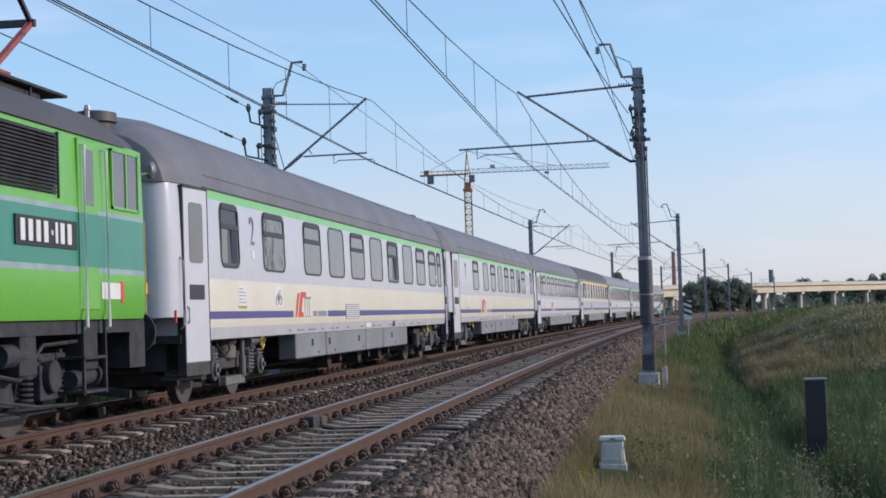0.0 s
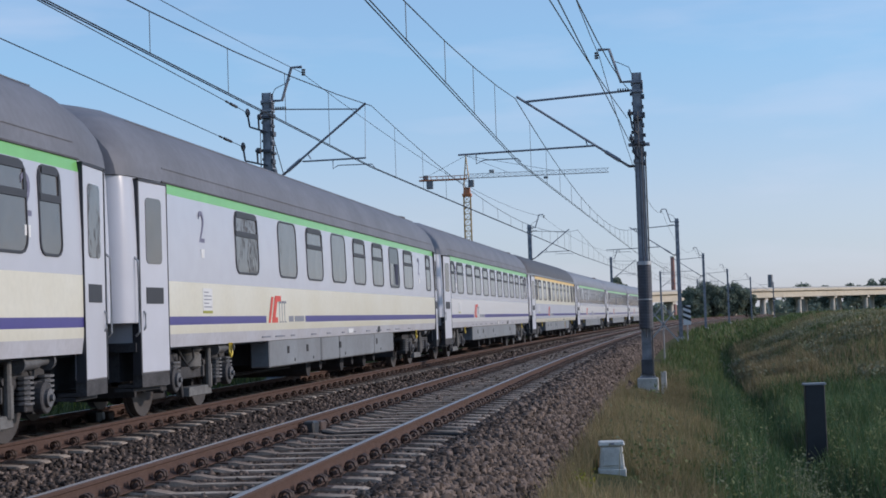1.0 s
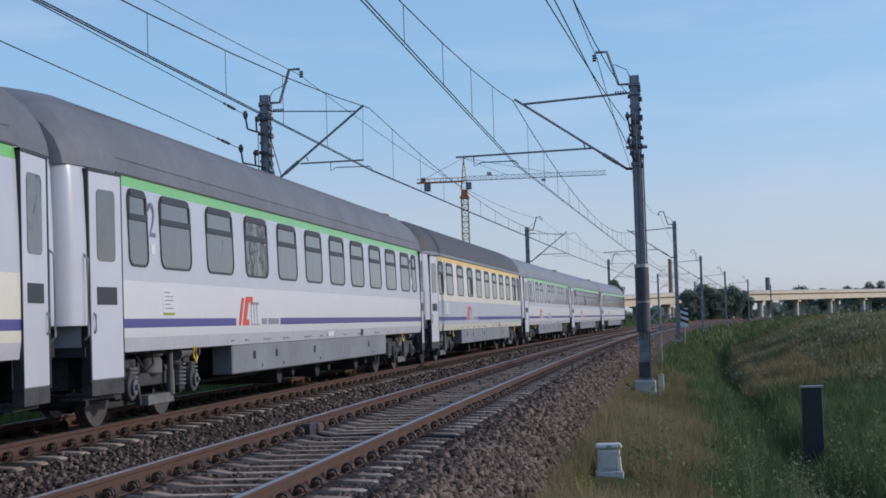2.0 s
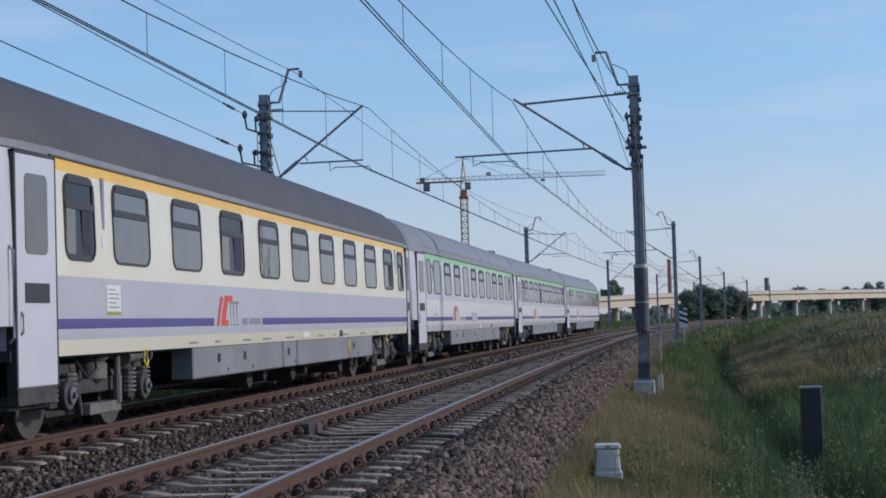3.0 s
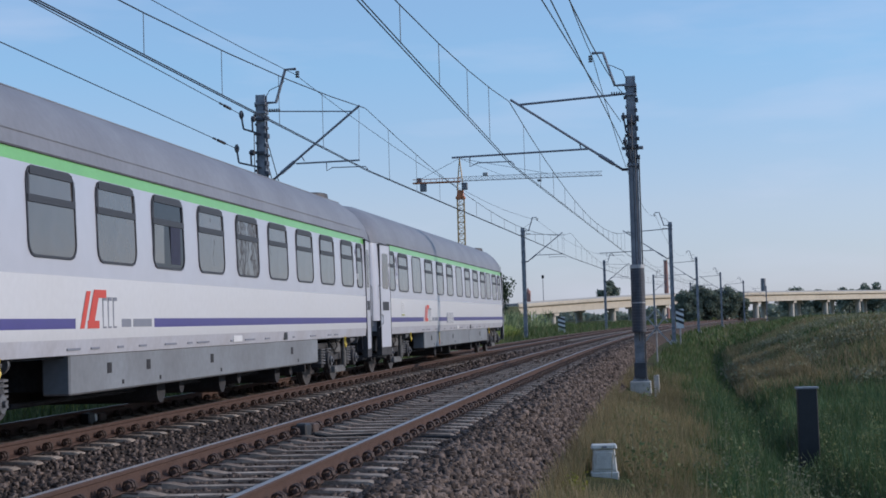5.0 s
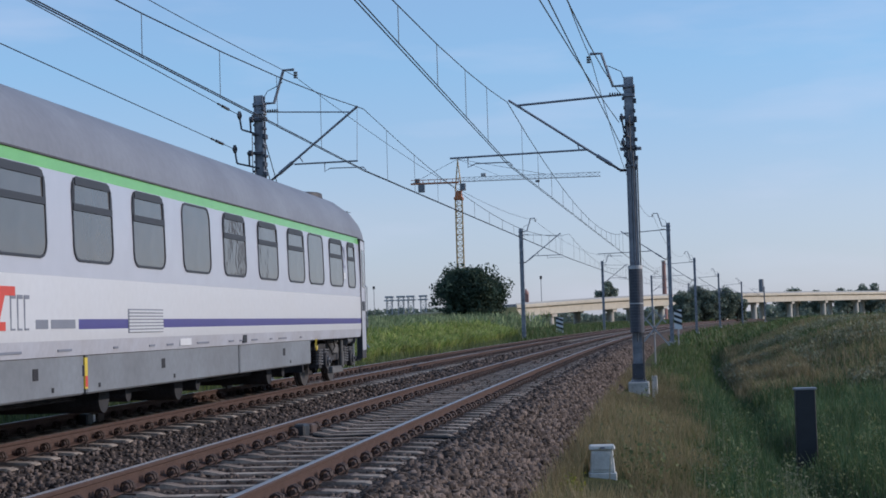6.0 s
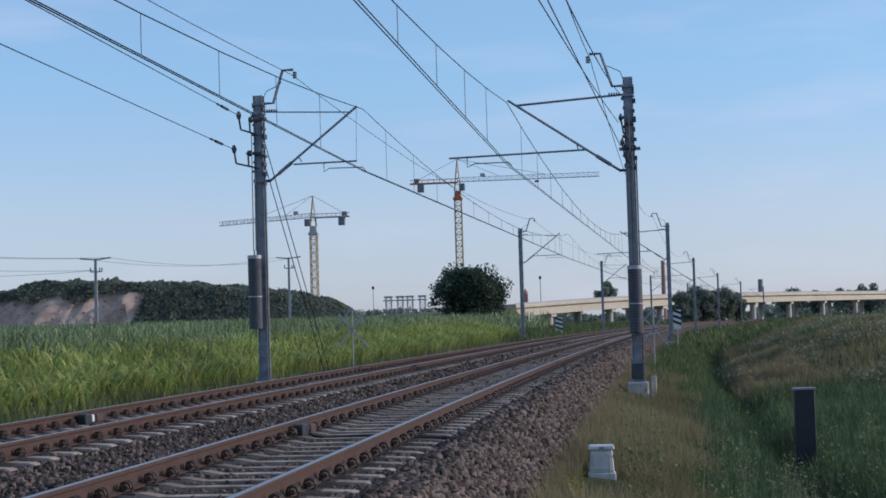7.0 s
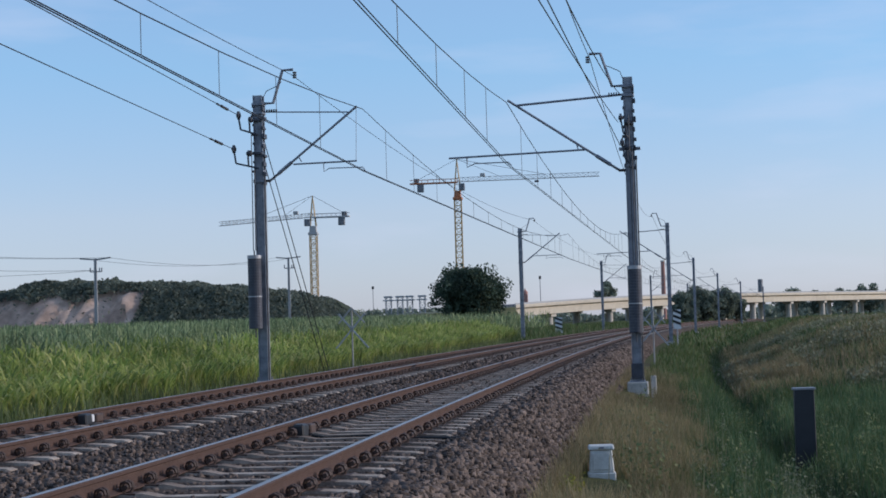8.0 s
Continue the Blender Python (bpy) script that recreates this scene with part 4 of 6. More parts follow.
def build_loco():
    """Only the leading part of its length is nearer to the coach than the camera's edge; built whole."""
    L, W = 15.6, 1.49
    H = L / 2
    lo = thing("electric_locomotive", "green and teal electric locomotive with a white-lettered plate", "locomotive")
    wall = [(1.46, 1.20), (W, 1.30), (W, 1.70), (W, 1.76), (W, 2.33), (W, 2.38), (1.47, 3.17)]
    g = Geo()
    plan = [(0.0, 0.60, 0.0), (0.06, 0.90, 0.0), (0.18, 0.985, 0.0), (0.5, 1.0, 0), (L - 0.5, 1.0, 0), (L - 0.18, 0.985, 0), (L - 0.06, 0.90, 0), (L, 0.60, 0)]
    for s in (-1, 1):
        g.loft([[(s * x * k, y - H, z) for x, z in wall] for y, k, _ in plan], slots=[0, 0, 2, 1, 2, 0], closed=False, caps=False)
    for s in (-1, 1):
        for j, slot in ((0, 0), (1, 0), (2, 2), (3, 1), (4, 2), (5, 0)):
            (x0, z0), (x1, z1) = wall[j], wall[j + 1]
            g.add([(-x0 * 0.6, s * H, z0), (x0 * 0.6, s * H, z0), (x1 * 0.6, s * H, z1), (-x1 * 0.6, s * H, z1)], [(0, 1, 2, 3)], slot)
    part("body", g, [M_LGREEN, M_TEAL, mat("loco_grey_line", (0.30, 0.40, 0.42), 0.4)], lo, "light green walls with a wide teal band", smooth=True)
    g = Geo()
    prof = [(1.50, 3.16), (1.42, 3.32), (1.22, 3.50), (0.85, 3.64), (0.3, 3.70)]
    rings = []
    for y, k, dz in [(0, 0.86, -0.30), (0.3, 0.95, -0.14), (0.9, 0.99, -0.04), (1.8, 1, 0)]:
        rings.append((y, k, dz))
    rings += [(L - y, k, dz) for y, k, dz in reversed(rings)]
    out = []
    for y, k, dz in rings:
        half = [(x * k, y - H, z + dz * (z - 3.16) / 0.54) for x, z in prof]
        out.append(half + [(-x, yy, z) for x, yy, z in reversed(half)])
    g.loft(out)
    part("roof", g, M_ROOFD, lo, "dark grey rounded roof", smooth=True)
    g = Geo()
    g.box((-1.42, -H + 0.1, 1.05), (1.42, H - 0.1, 1.22))
    part("underframe", g, M_GRIME, lo)
    # roof headlamp pod, walkway and pantograph over the rear cab
    g = Geo()
    g.loft([[(1.02 + 0.27 * math.cos(a) * k, H - 0.54 + 0.28 * math.sin(a) * k, z) for a in [i * math.pi / 7 for i in range(14)]] for k, z in ((0.8, 3.2), (0.85, 3.49), (1.0, 3.51), (0.97, 3.62), (0.6, 3.64))])
    part("roof_pod", g, M_ROOFD, lo, smooth=True)
    g = Geo()
    g.box((0.40, H - 6.5, 3.68), (1.05, H - 1.45, 3.71)).box((0.5, H - 6.0, 3.60), (0.95, H - 2.0, 3.66))
    for y in (H - 6.2, H - 5, H - 3.8, H - 2.4):
        for x in (0.45, 1.0):
            g.rod((x, y, 3.4), (x, y, 3.69), 0.02, 6)
    part("roof_walkway", g, M_GRIME, lo)
    g = Geo()
    y = H - 0.9
    for s in (-1, 1):
        g.bar((s * 0.6, y - 1.6, 3.85), (s * 0.5, y - 0.2, 4.62), 0.06, 0.06)
    g.box((-0.75, y - 1.9, 3.70), (0.75, y - 1.4, 3.86))
    pan = part("pantograph", g, M_PANTO, lo, "raised dull red pantograph")
    for s in (-1, 1):
        g = Geo()
        g.bar((s * 0.5, y - 0.2, 4.62), (s * 0.55, y - 1.5, 5.45), 0.05, 0.05)
        part("upper_arm", g, M_WIRE, pan, "dark steel upper arm")
    g = Geo()
    g.bar((-0.55, y - 0.2, 4.62), (0.55, y - 0.2, 4.62), 0.08, 0.08)
    part("knee_shaft", g, M_WIRE, pan)
    g = Geo()
    g.bar((-0.9, y - 1.5, 5.47), (0.9, y - 1.5, 5.47), 0.10, 0.05)
    part("contact_strip", g, M_WIRE, pan)
    # side grille, plate, windows, doors and rails, on both sides
    for flip in (0, 1):
        at = pose(0, 0, 0, 0, 0, 180 * flip)
        f = H
        g = Geo()
        a, b = f - 6.6, f - 2.94
        g.box((W - 0.03, a, 2.46), (W - 0.005, b, 3.10))
        for k in range(16):
            z = 2.48 + k * 0.0385
            g.add([(W + 0.002, a + 0.03, z + 0.03), (W + 0.002, b - 0.03, z + 0.03), (W + 0.03, b - 0.03, z), (W + 0.03, a + 0.03, z)], [(0, 1, 2, 3)])
        g.box((W - 0.01, a - 0.03, 2.44), (W + 0.015, a, 3.12)).box((W - 0.01, b, 2.44), (W + 0.015, b + 0.03, 3.12))
        part("side_grille", g, M_GRIME, lo, at=at)
        g = Geo()
        g.box((W, f - 4.07, 1.93), (W + 0.02, f - 2.46, 2.22))
        pl = part("number_plate", g, M_BLACKP, lo, "black plate with raised white characters", at=at)
        y = f - 3.98
        for wd in (0.15, 0.15, 0.15, 0.15, 0.06, 0.09, 0.15, 0.15):
            g = Geo()
            g.box((W + 0.018, y, 1.97 if wd > 0.08 else 2.05), (W + 0.034, y + wd * 0.72, 2.185 if wd > 0.08 else 2.10))
            y += wd + 0.045
            part("character_bar", g, M_WHITEP, pl, bevel=0.004)
        g = Geo()
        g.box((W - 0.02, f - 2.38, 1.30), (W + 0.012, f - 1.80, 3.12))
        d = part("cab_door", g, M_LGREEN, lo, at=at, bevel=0.01)
        g = Geo()
        g.box((W + 0.010, f - 2.20, 2.42), (W + 0.016, f - 1.93, 3.02))
        part("pane", g, M_GLASS, d)
        g = Geo()
        g.box((W + 0.013, f - 2.38, 1.76), (W + 0.014, f - 1.80, 2.33))
        part("door_band", g, M_TEAL, d)
        g = Geo()
        g.box((W - 0.03, f - 1.32, 2.46), (W + 0.008, f - 0.47, 3.08))
        w = part("cab_window", g, M_GLASS, lo, at=at)
        g = Geo()
        for p0, p1 in (((f - 1.35, 2.43), (f - 0.44, 2.46)), ((f - 1.35, 3.08), (f - 0.44, 3.11)), ((f - 1.35, 2.43), (f - 1.32, 3.11)), ((f - 0.47, 2.43), (f - 0.44, 3.11)), ((f - 0.89, 2.46), (f - 0.85, 3.08))):
            g.box((W - 0.01, p0[0], p0[1]), (W + 0.02, p1[0], p1[1]))
        part("window_frame", g, M_LGREEN, w)
        for e in (f - 2.30, f - 1.62):
            g = Geo()
            g.tube([(W, e, 3.06), (W + 0.05, e, 3.05), (W + 0.05, e, 1.12), (W, e, 1.10)], 0.018, 6)
            part("handrail", g, M_HANDLE, lo, "long white handrail", at=at)
        g = Geo()
        g.box((W - 0.35, f - 2.3, 0.42), (W + 0.02, f - 1.64, 0.45)).box((W - 0.35, f - 2.3, 0.78), (W + 0.02, f - 1.64, 0.81))
        g.box((W - 0.02, f - 2.32, 0.4), (W + 0.01, f - 2.28, 1.2)).box((W - 0.02, f - 1.66, 0.4), (W + 0.01, f - 1.62, 1.2))
        part("step", g, M_GRIME, lo, at=at)
        g = Geo()
        g.box((W, f - 1.72, 1.42), (W + 0.008, f - 1.12, 1.60))
        part("notice", g, M_WHITEP, lo, at=at)
        g = Geo()
        g.box((W, f - 1.10, 1.38), (W + 0.008, f - 1.00, 1.62))
        part("notice_edge", g, M_RED, lo, at=at)
    for s in (-1, 1):
        g = Geo()
        g.rod((s * 1.38, H - 0.03, 2.92), (s * 1.46, H + 0.10, 2.95), 0.018, 6)
        g.loft([[(s * 1.47 + 0.07 * k * math.cos(a), H + 0.11 + dy, 2.99 + 0.11 * k * math.sin(a)) for a in [i * math.pi / 5 for i in range(10)]] for dy, k in ((-0.04, 0.6), (0.0, 1.0), (0.05, 1.0), (0.07, 0.8))])
        part("mirror", g, M_GREYST, lo, "small grey corner mirror", smooth=True)
    g = Geo()
    g.rod((1.05, H - 0.84, 3.45), (1.05, H - 0.84, 3.62), 0.03, 8).rod((1.05, H - 0.84, 3.62), (1.05, H - 0.84, 3.68), 0.045, 8, r2=0.03)
    part("horn", g, M_GALV, lo)
    # bogies
    for e in (-3.6, 3.6):
        f = Geo()
        for s in (-1, 1):
            f.box((s * 1.12 - 0.08, -2.3, 0.62), (s * 1.12 + 0.08, 2.3, 0.86)).box((s * 1.12 - 0.1, -0.7, 0.35), (s * 1.12 + 0.1, 0.7, 0.66))
            for w in (-1.52, 1.52):
                f.box((s * 1.14 - 0.12, w - 0.24, 0.38), (s * 1.14 + 0.12, w + 0.24, 0.74), 0, (0.02, 0.05)).disc((s * 1.28, w, 0.62), 0.17, 0.1, 16)
                for d in (-0.42, 0.42):
                    for k in range(6):
                        f.disc((s * 1.14, w + d, 0.40 + 0.055 * k), 0.11, 0.032, 10, axis="z")
                f.bar((s * 1.15, w + 0.5, 0.9), (s * 1.12, w + 0.65, 0.25), 0.09, 0.09)
            f.box((s * 1.1 - 0.05, -1.0, 0.22), (s * 1.1 + 0.05, 1.0, 0.32))
            f.rod((s * 1.18, 1.0, 0.95), (s * 1.18, 2.3, 0.5), 0.05, 8)
            f.rod((s * 1.15, -2.1, 0.3), (s * 1.15, 2.2, 0.3), 0.03, 6)
        f.box((-1.05, -2.3, 0.6), (1.05, -2.1, 0.85)).box((-1.05, 2.1, 0.6), (1.05, 2.3, 0.85)).box((-0.9, -0.6, 0.5), (0.9, 0.6, 1.05))
        b = part("bogie", f, M_GRIME, lo, "dark greasy locomotive bogie", at=pose(0, e, 0), bevel=0.012)
        for s in (-1, 1):
            for w in (-2.35, -0.62, 0.62, 2.35):
                g = Geo()
                g.box((s * 1.28 - 0.13, w - 0.22, 0.66), (s * 1.28 + 0.13, w + 0.22, 1.06), 0, (0.0, 0.03))
                g.tube([(s * 1.28, w, 0.68), (s * 1.2, w + 0.1, 0.42), (s * 0.95, w + 0.22, 0.2)], 0.022, 6)
                part("sand_box", g, M_GRIME, b, bevel=0.015)
            for w in (-1.52, 1.52):
                for d in (-0.72, 0.72):
                    g = Geo()
                    g.bar((s * 0.86, w + d, 1.0), (s * 0.86, w + d * 0.98, 0.24), 0.09, 0.07)
                    g.box((s * 0.78 - 0.05, w + d * 0.93 - 0.06, 0.42), (s * 0.78 + 0.05, w + d * 0.93 + 0.06, 0.80))
                    part("brake_hanger", g, M_GRIME, b, bevel=0.01)
            for w in (-2.0, 0.1):
                g = Geo()
                g.rod((s * 1.3, w, 0.86), (s * 1.3, w + 0.5, 0.86), 0.12, 14).rod((s * 1.3, w + 0.5, 0.86), (s * 1.3, w + 0.85, 0.82), 0.035, 8)
                part("brake_cylinder", g, M_GRIME, b, smooth=True)
            g = Geo()
            g.tube([(s * 1.36, -2.3, 1.0), (s * 1.36, -0.4, 0.97), (s * 1.38, -0.2, 0.7), (s * 1.36, 0.5, 0.62), (s * 1.36, 1.1, 0.95), (s * 1.3, 2.5, 0.98)], 0.022, 6)
            g.tube([(s * 1.3, -1.1, 0.5), (s * 1.33, 0.0, 0.44), (s * 1.33, 1.0, 0.34), (s * 1.28, 2.2, 0.30), (s * 1.1, 2.6, 0.45)], 0.018, 6)
            part("air_pipe", g, M_GRIME, b)
            g = Geo()
            g.rod((s * 1.30, 1.95, 0.56), (s * 1.30, 2.55, 0.60), 0.10, 14).rod((s * 1.30, 2.55, 0.60), (s * 1.30, 2.62, 0.60), 0.13, 14)
            part("damper", g, M_GRIME, b, smooth=True)
        for w in (-1.52, 1.52):
            g = Geo()
            for s in (-1, 1):
                g.disc((s * 0.755, w, 0.625), 0.62, 0.11, 36).disc((s * 0.70, w, 0.625), 0.65, 0.03, 36).disc((s * 0.82, w, 0.625), 0.2, 0.08, 16)
            g.rod((-0.9, w, 0.625), (0.9, w, 0.625), 0.1, 12)
            part("wheelset", g, M_WHEEL, b, smooth=True)
    for s in (-1, 1):
        for x in (-0.875, 0.875):
            g = Geo()
            g.rod((x, s * (H - 0.1), 1.03), (x, s * (H + 1.16), 1.03), 0.10, 12).disc((x, s * (H + 1.19), 1.03), 0.27, 0.06, 20, axis="y")
            part("buffer", g, M_GRIME, lo)
        g = Geo()
        y0, y1 = sorted((s * (H - 0.15), s * (H + 0.42)))
        g.box((-1.25, y0, 0.62), (1.25, y1, 1.15)).bar((-1.2, s * H, 0.55), (1.2, s * H, 0.3), 0.05, 0.1)
        g.tube([(0.5, s * H, 0.8), (0.5, s * (H + 0.35), 0.35), (0.4, s * (H + 0.5), 0.6)], 0.03, 6)
        part("buffer_beam", g, M_GRIME, lo)
        g = Geo()
        g.box((1.30, s * (H - 0.005), 1.25), (1.42, s * (H + 0.012), 2.36))
        part("end_stripe", g, M_YHOOK, lo)
    return lo


def build_train():
    DIGITS["2"] = text_mesh("2", 0.62, mat("digit_violet", (0.19, 0.185, 0.27), 0.5))
    DIGITS["1"] = text_mesh("1", 0.85, M_GREYINK)
    meshes = {}
    std = (M_SILL, M_CREAM, M_BLUE, M_CREAM, M_WHITE, M_GREEN)
    whiter = (M_SILL, M_LOWER, M_BLUE, M_LOWER, M_WHITE, M_GREEN)
    first = (M_CREAM, M_GREYB, M_BLUE, M_GREYB, M_CREAM, M_YELLOW)
    cars = [build_loco()]
    tx = "white and cream second class coach with "
    tw = "white second class coach with "
    spec = [
        (tx + "green top stripe", WIN_B, std, M_ROOF, "2", (6.5, 17.9), [8.9, 12.7, 14.7], (3.75, 22.6)),
        (tx + "green stripe, end panel blank", WIN_C, std, M_ROOF, "2", (6.5, 17.9), [10.3, 11.9, 15.5], (2.9, 21.66)),
        (tw + "green stripe and sash windows", WIN_A3, whiter, M_ROOF, "2", (6.1, 18.9), [], (2.50, 22.45)),
        ("first class coach with yellow stripe and dark roof", WIN_1, first, M_ROOFD, "1", (6.2, 19.4), [11.3, 12.3, 16.8], (2.80, 22.42)),
        (tw + "green stripe, some windows plain", WIN_D, whiter, M_ROOFL, "2", (6.1, 18.6), [], (2.68, 22.2)),
        (tw + "green stripe and grey skirt", WIN_A6, whiter, M_ROOFL, "2", (6.1, 18.6), [], (2.78, 22.4)),
        (tw + "green stripe, last in line", WIN_E, whiter, M_ROOFL, "2", (6.5, 20.7), [9.2, 15.7], (2.33, 23.80))]
    dims = [(0, 6), (6,), (), (0, 3, 9, 10), (), (4,), ()]
    for (label, wins, bands, roof, digit, skirt, boxes, dy), length, dim in zip(spec, LENGTHS, dims):
        cars.append(build_coach(label, wins, bands, roof, digit, skirt, boxes, meshes, dy, length, dim))
    return cars


cars = build_train()


# ---- overhead line ----
def pair(u, y):
    return Vector((off(y) + u, y, 0))


def build_mast(y, side, label, weights):
    """A steel mast with its cantilever; side 1: right of the line, -1: left."""
    u = 2.96 if side > 0 else -7.77
    foot = -0.68 if side > 0 else -0.40
    top = 7.92
    t = thing("catenary_mast", label, "catenary mast", "catenary masts along the line", at=on_line(u, y))
    g = Geo()
    for s in (-1, 1):
        g.box((-0.135, s * 0.10 - 0.012, foot), (0.135, s * 0.10 + 0.012, top))
        for e in (-1, 1):
            x0, x1 = sorted((e * 0.135, e * 0.115))
            y0, y1 = sorted((s * 0.10, s * 0.155))
            g.box((x0, y0, foot), (x1, y1, top))
    z = foot + 0.35
    while z < top - 0.2:
        for e in (-0.125, 0.125):
            g.box((e - 0.006, -0.10, z), (e + 0.006, 0.10, z + 0.18))
        z += 0.8
    part("post", g, M_MAST, t, "blue-grey painted steel post of two channels")
    g = Geo()
    g.box((-0.30, -0.30, foot - 0.9), (0.30, 0.30, foot), 0, (0.01, 0.01))
    part("footing", g, M_FOOTING, t, "pale concrete footing block", bevel=0.02)
    g = Geo()
    g.box((-0.22, -0.2, foot), (0.22, 0.2, foot + 0.04))
    for a in (-0.17, 0.17):
        for b in (-0.15, 0.15):
            g.rod((a, b, foot), (a, b, foot + 0.12), 0.02, 6)
    part("base_plate", g, M_MAST, t)
    if weights and side > 0:
        for e in (-1, 1):
            g = Geo()
            y0, y1 = sorted((e * 0.158, e * 0.19))
            g.box((-0.165, y0, foot + 0.10), (0.165, y1, foot + 0.52))
            sp = part("socket_plate", g, M_WEIGHT, t, "dark bolted plate at the mast's foot", bevel=0.006)
            for bx in (-0.1, 0.1):
                for bz in (0.2, 0.42):
                    g = Geo()
                    g.rod((bx, e * 0.23, foot + bz), (bx, e * 0.19, foot + bz), 0.025, 6)
                    part("bolt", g, M_WEIGHT, sp)
            g = Geo()
            y0, y1 = sorted((e * 0.15, e * 0.20))
            g.box((-0.30, y0, 5.86), (0.30, y1, 5.92))
            part("cross_bar", g, M_MAST, t, bevel=0.006)
    # cantilever, drawn towards the track
    d = -side
    reach, low, high = (3.42, 5.29, 7.43) if side > 0 else (2.92, 5.42, 7.48)
    g = Geo()
    g.rod((d * 0.30, 0, low), (d * reach, 0, high), 0.035, 8)
    k0 = (high - low) / (reach - 0.3)
    g.rod((d * 0.55, 0, low + 0.25 * k0), (d * 0.95, 0, low + 0.65 * k0), 0.055, 8)
    part("cantilever_tube", g, M_MAST, t)
    g = Geo()
    for k in range(5):
        g.disc((d * (0.36 + 0.07 * k), 0, low + (0.06 + 0.07 * k) * k0), 0.055, 0.03, 10, axis="z")
    g.rod((d * 0.14, 0, low), (d * 0.32, 0, low), 0.04, 8)
    part("insulator", g, M_INSUL, t)
    g = Geo()
    for k in range(5):
        g.disc((d * (0.25 + 0.07 * k), 0, 7.46), 0.05, 0.035, 10)
    part("insulator", g, M_INSUL, t)
    g = Geo()
    g.rod((d * 0.13, 0, 7.44), (d * (reach - 0.25), 0, high - 0.16), 0.02 if side < 0 else 0.035, 6)
    part("top_tie", g, M_MAST, t)
    g = Geo()
    if side > 0:
        g.rod((d * 1.20, 0, 5.92), (d * 5.16, 0, 5.84), 0.028, 8)
        g.rod((d * 1.50, 0, 6.12), (d * 1.45, 0, 5.92), 0.02, 6)
        g.tube([(d * 4.64, 0, 5.84), (d * 4.64, 0, 5.56), (d * 4.42, 0, 5.66), (d * 3.45, 0, 5.66), (d * 3.36, 0, 5.56)], 0.018, 6)
    else:
        g.rod((d * 1.0, 0, 5.87), (d * 2.88, 0, 5.89), 0.025, 8)
        g.rod((d * 1.15, 0, 6.10), (d * 1.25, 0, 5.93), 0.018, 6)
        g.tube([(d * 1.90, 0, 5.88), (d * 1.90, 0, 5.62), (d * 2.06, 0, 5.71), (d * 3.05, 0, 5.70), (d * 3.12, 0, 5.60)], 0.016, 6)
        g.rod((d * 2.90, 0, 7.45), (d * 2.86, 0, 5.90), 0.008, 4)
    part("steady_arm", g, M_MAST, t)
    g = Geo()
    g.tube([(d * 0.05, 0, 7.69), (d * 0.44, 0, 7.69), (d * 0.74, 0, 8.64), (d * 1.06, 0, 8.64)], 0.045, 6)
    part("feeder_bracket", g, M_MAST, t)
    g = Geo()
    for k in range(3):
        g.disc((d * 1.10, 0, 8.55 - 0.07 * k), 0.06, 0.045, 10, axis="z")
    part("feeder_insulator", g, M_INSUL, t)
    g = Geo()
    g.tube([(d * 0.1, 0, 7.8), (d * 0.25, 0, 8.05), (d * 0.6, 0, 8.2), (d * 0.7, 0, 8.3)] if side < 0 else [(d * 0.1, 0, 7.8), (d * 0.2, 0, 8.1), (d * 0.5, 0, 8.25), (d * 0.65, 0, 8.3)], 0.012, 5)
    part("jumper_cable", g, M_WIRE, t)
    g = Geo()
    for z in (5.40, 7.40, 7.66):
        g = Geo()
        g.box((-0.17, -0.17, z - 0.04), (0.17, 0.17, z + 0.04))
        part("clamp_band", g, M_MAST, t, bevel=0.01)
    if weights:
        e = side if side < 0 else 1
        for x, z in (((-0.54, 7.34), (-0.70, 6.36)) if side < 0 else ((-0.22, 6.75), (-0.20, 6.05))):
            p = Geo()
            r0 = 0.125 if side < 0 else 0.12
            p.disc((x, -0.25, z), r0, 0.06, 18).disc((x, -0.25, z), r0 * 0.5, 0.12, 12)
            p.disc((x * 0.35, -0.25, z - 0.14), r0 * 0.7, 0.10, 14)
            p.bar((x, -0.28, z), (x + 0.06, -0.28, z - 0.42), 0.04, 0.05).bar((x + 0.06, -0.28, z - 0.42), (0, -0.16, z - 0.58), 0.04, 0.05)
            p.bar((x * 0.4, -0.28, z - 0.1), (x * 0.38, -0.28, z - 0.5), 0.04, 0.05).bar((x * 0.5, -0.2, z - 0.14), (0.1, -0.14, z - 0.14), 0.10, 0.08)
            part("tension_pulley", p, M_WEIGHT, t, "dark tension wheels on a bracket", bevel=0.006)
        w = Geo()
        wx = -0.14 if side < 0 else 0.02
        z0, n = (1.12, 25) if side < 0 else (0.70, 22)
        prof = [(0.02, z0 - 0.25), (0.02, z0)]
        for k in range(n):
            prof += [(0.19, z0 + 0.0825 * k + 0.002), (0.197, z0 + 0.0825 * k + 0.012), (0.197, z0 + 0.0825 * k + 0.072), (0.19, z0 + 0.0825 * k + 0.082)]
        prof += [(0.02, z0 + 0.0825 * n), (0.02, z0 + 0.0825 * n + 0.2)]
        w.loft([[(wx + r0 * math.cos(a), -0.36 + r0 * math.sin(a), z) for a in [i * math.pi / 9 for i in range(18)]] for r0, z in prof])
        part("counterweight", w, M_WEIGHT, t, "stack of dark iron tension weights")
        w = Geo()
        w.disc((wx, -0.36, z0 + 0.0825 * n + 0.01), 0.205, 0.10, 18, axis="z")
        part("weight_band", w, M_GALV, t)
        w = Geo()
        w.disc((wx, -0.36, z0 + 0.0825 * n * 0.45), 0.205, 0.03, 18, axis="z")
        part("weight_band", w, M_GALV, t)
        w = Geo()
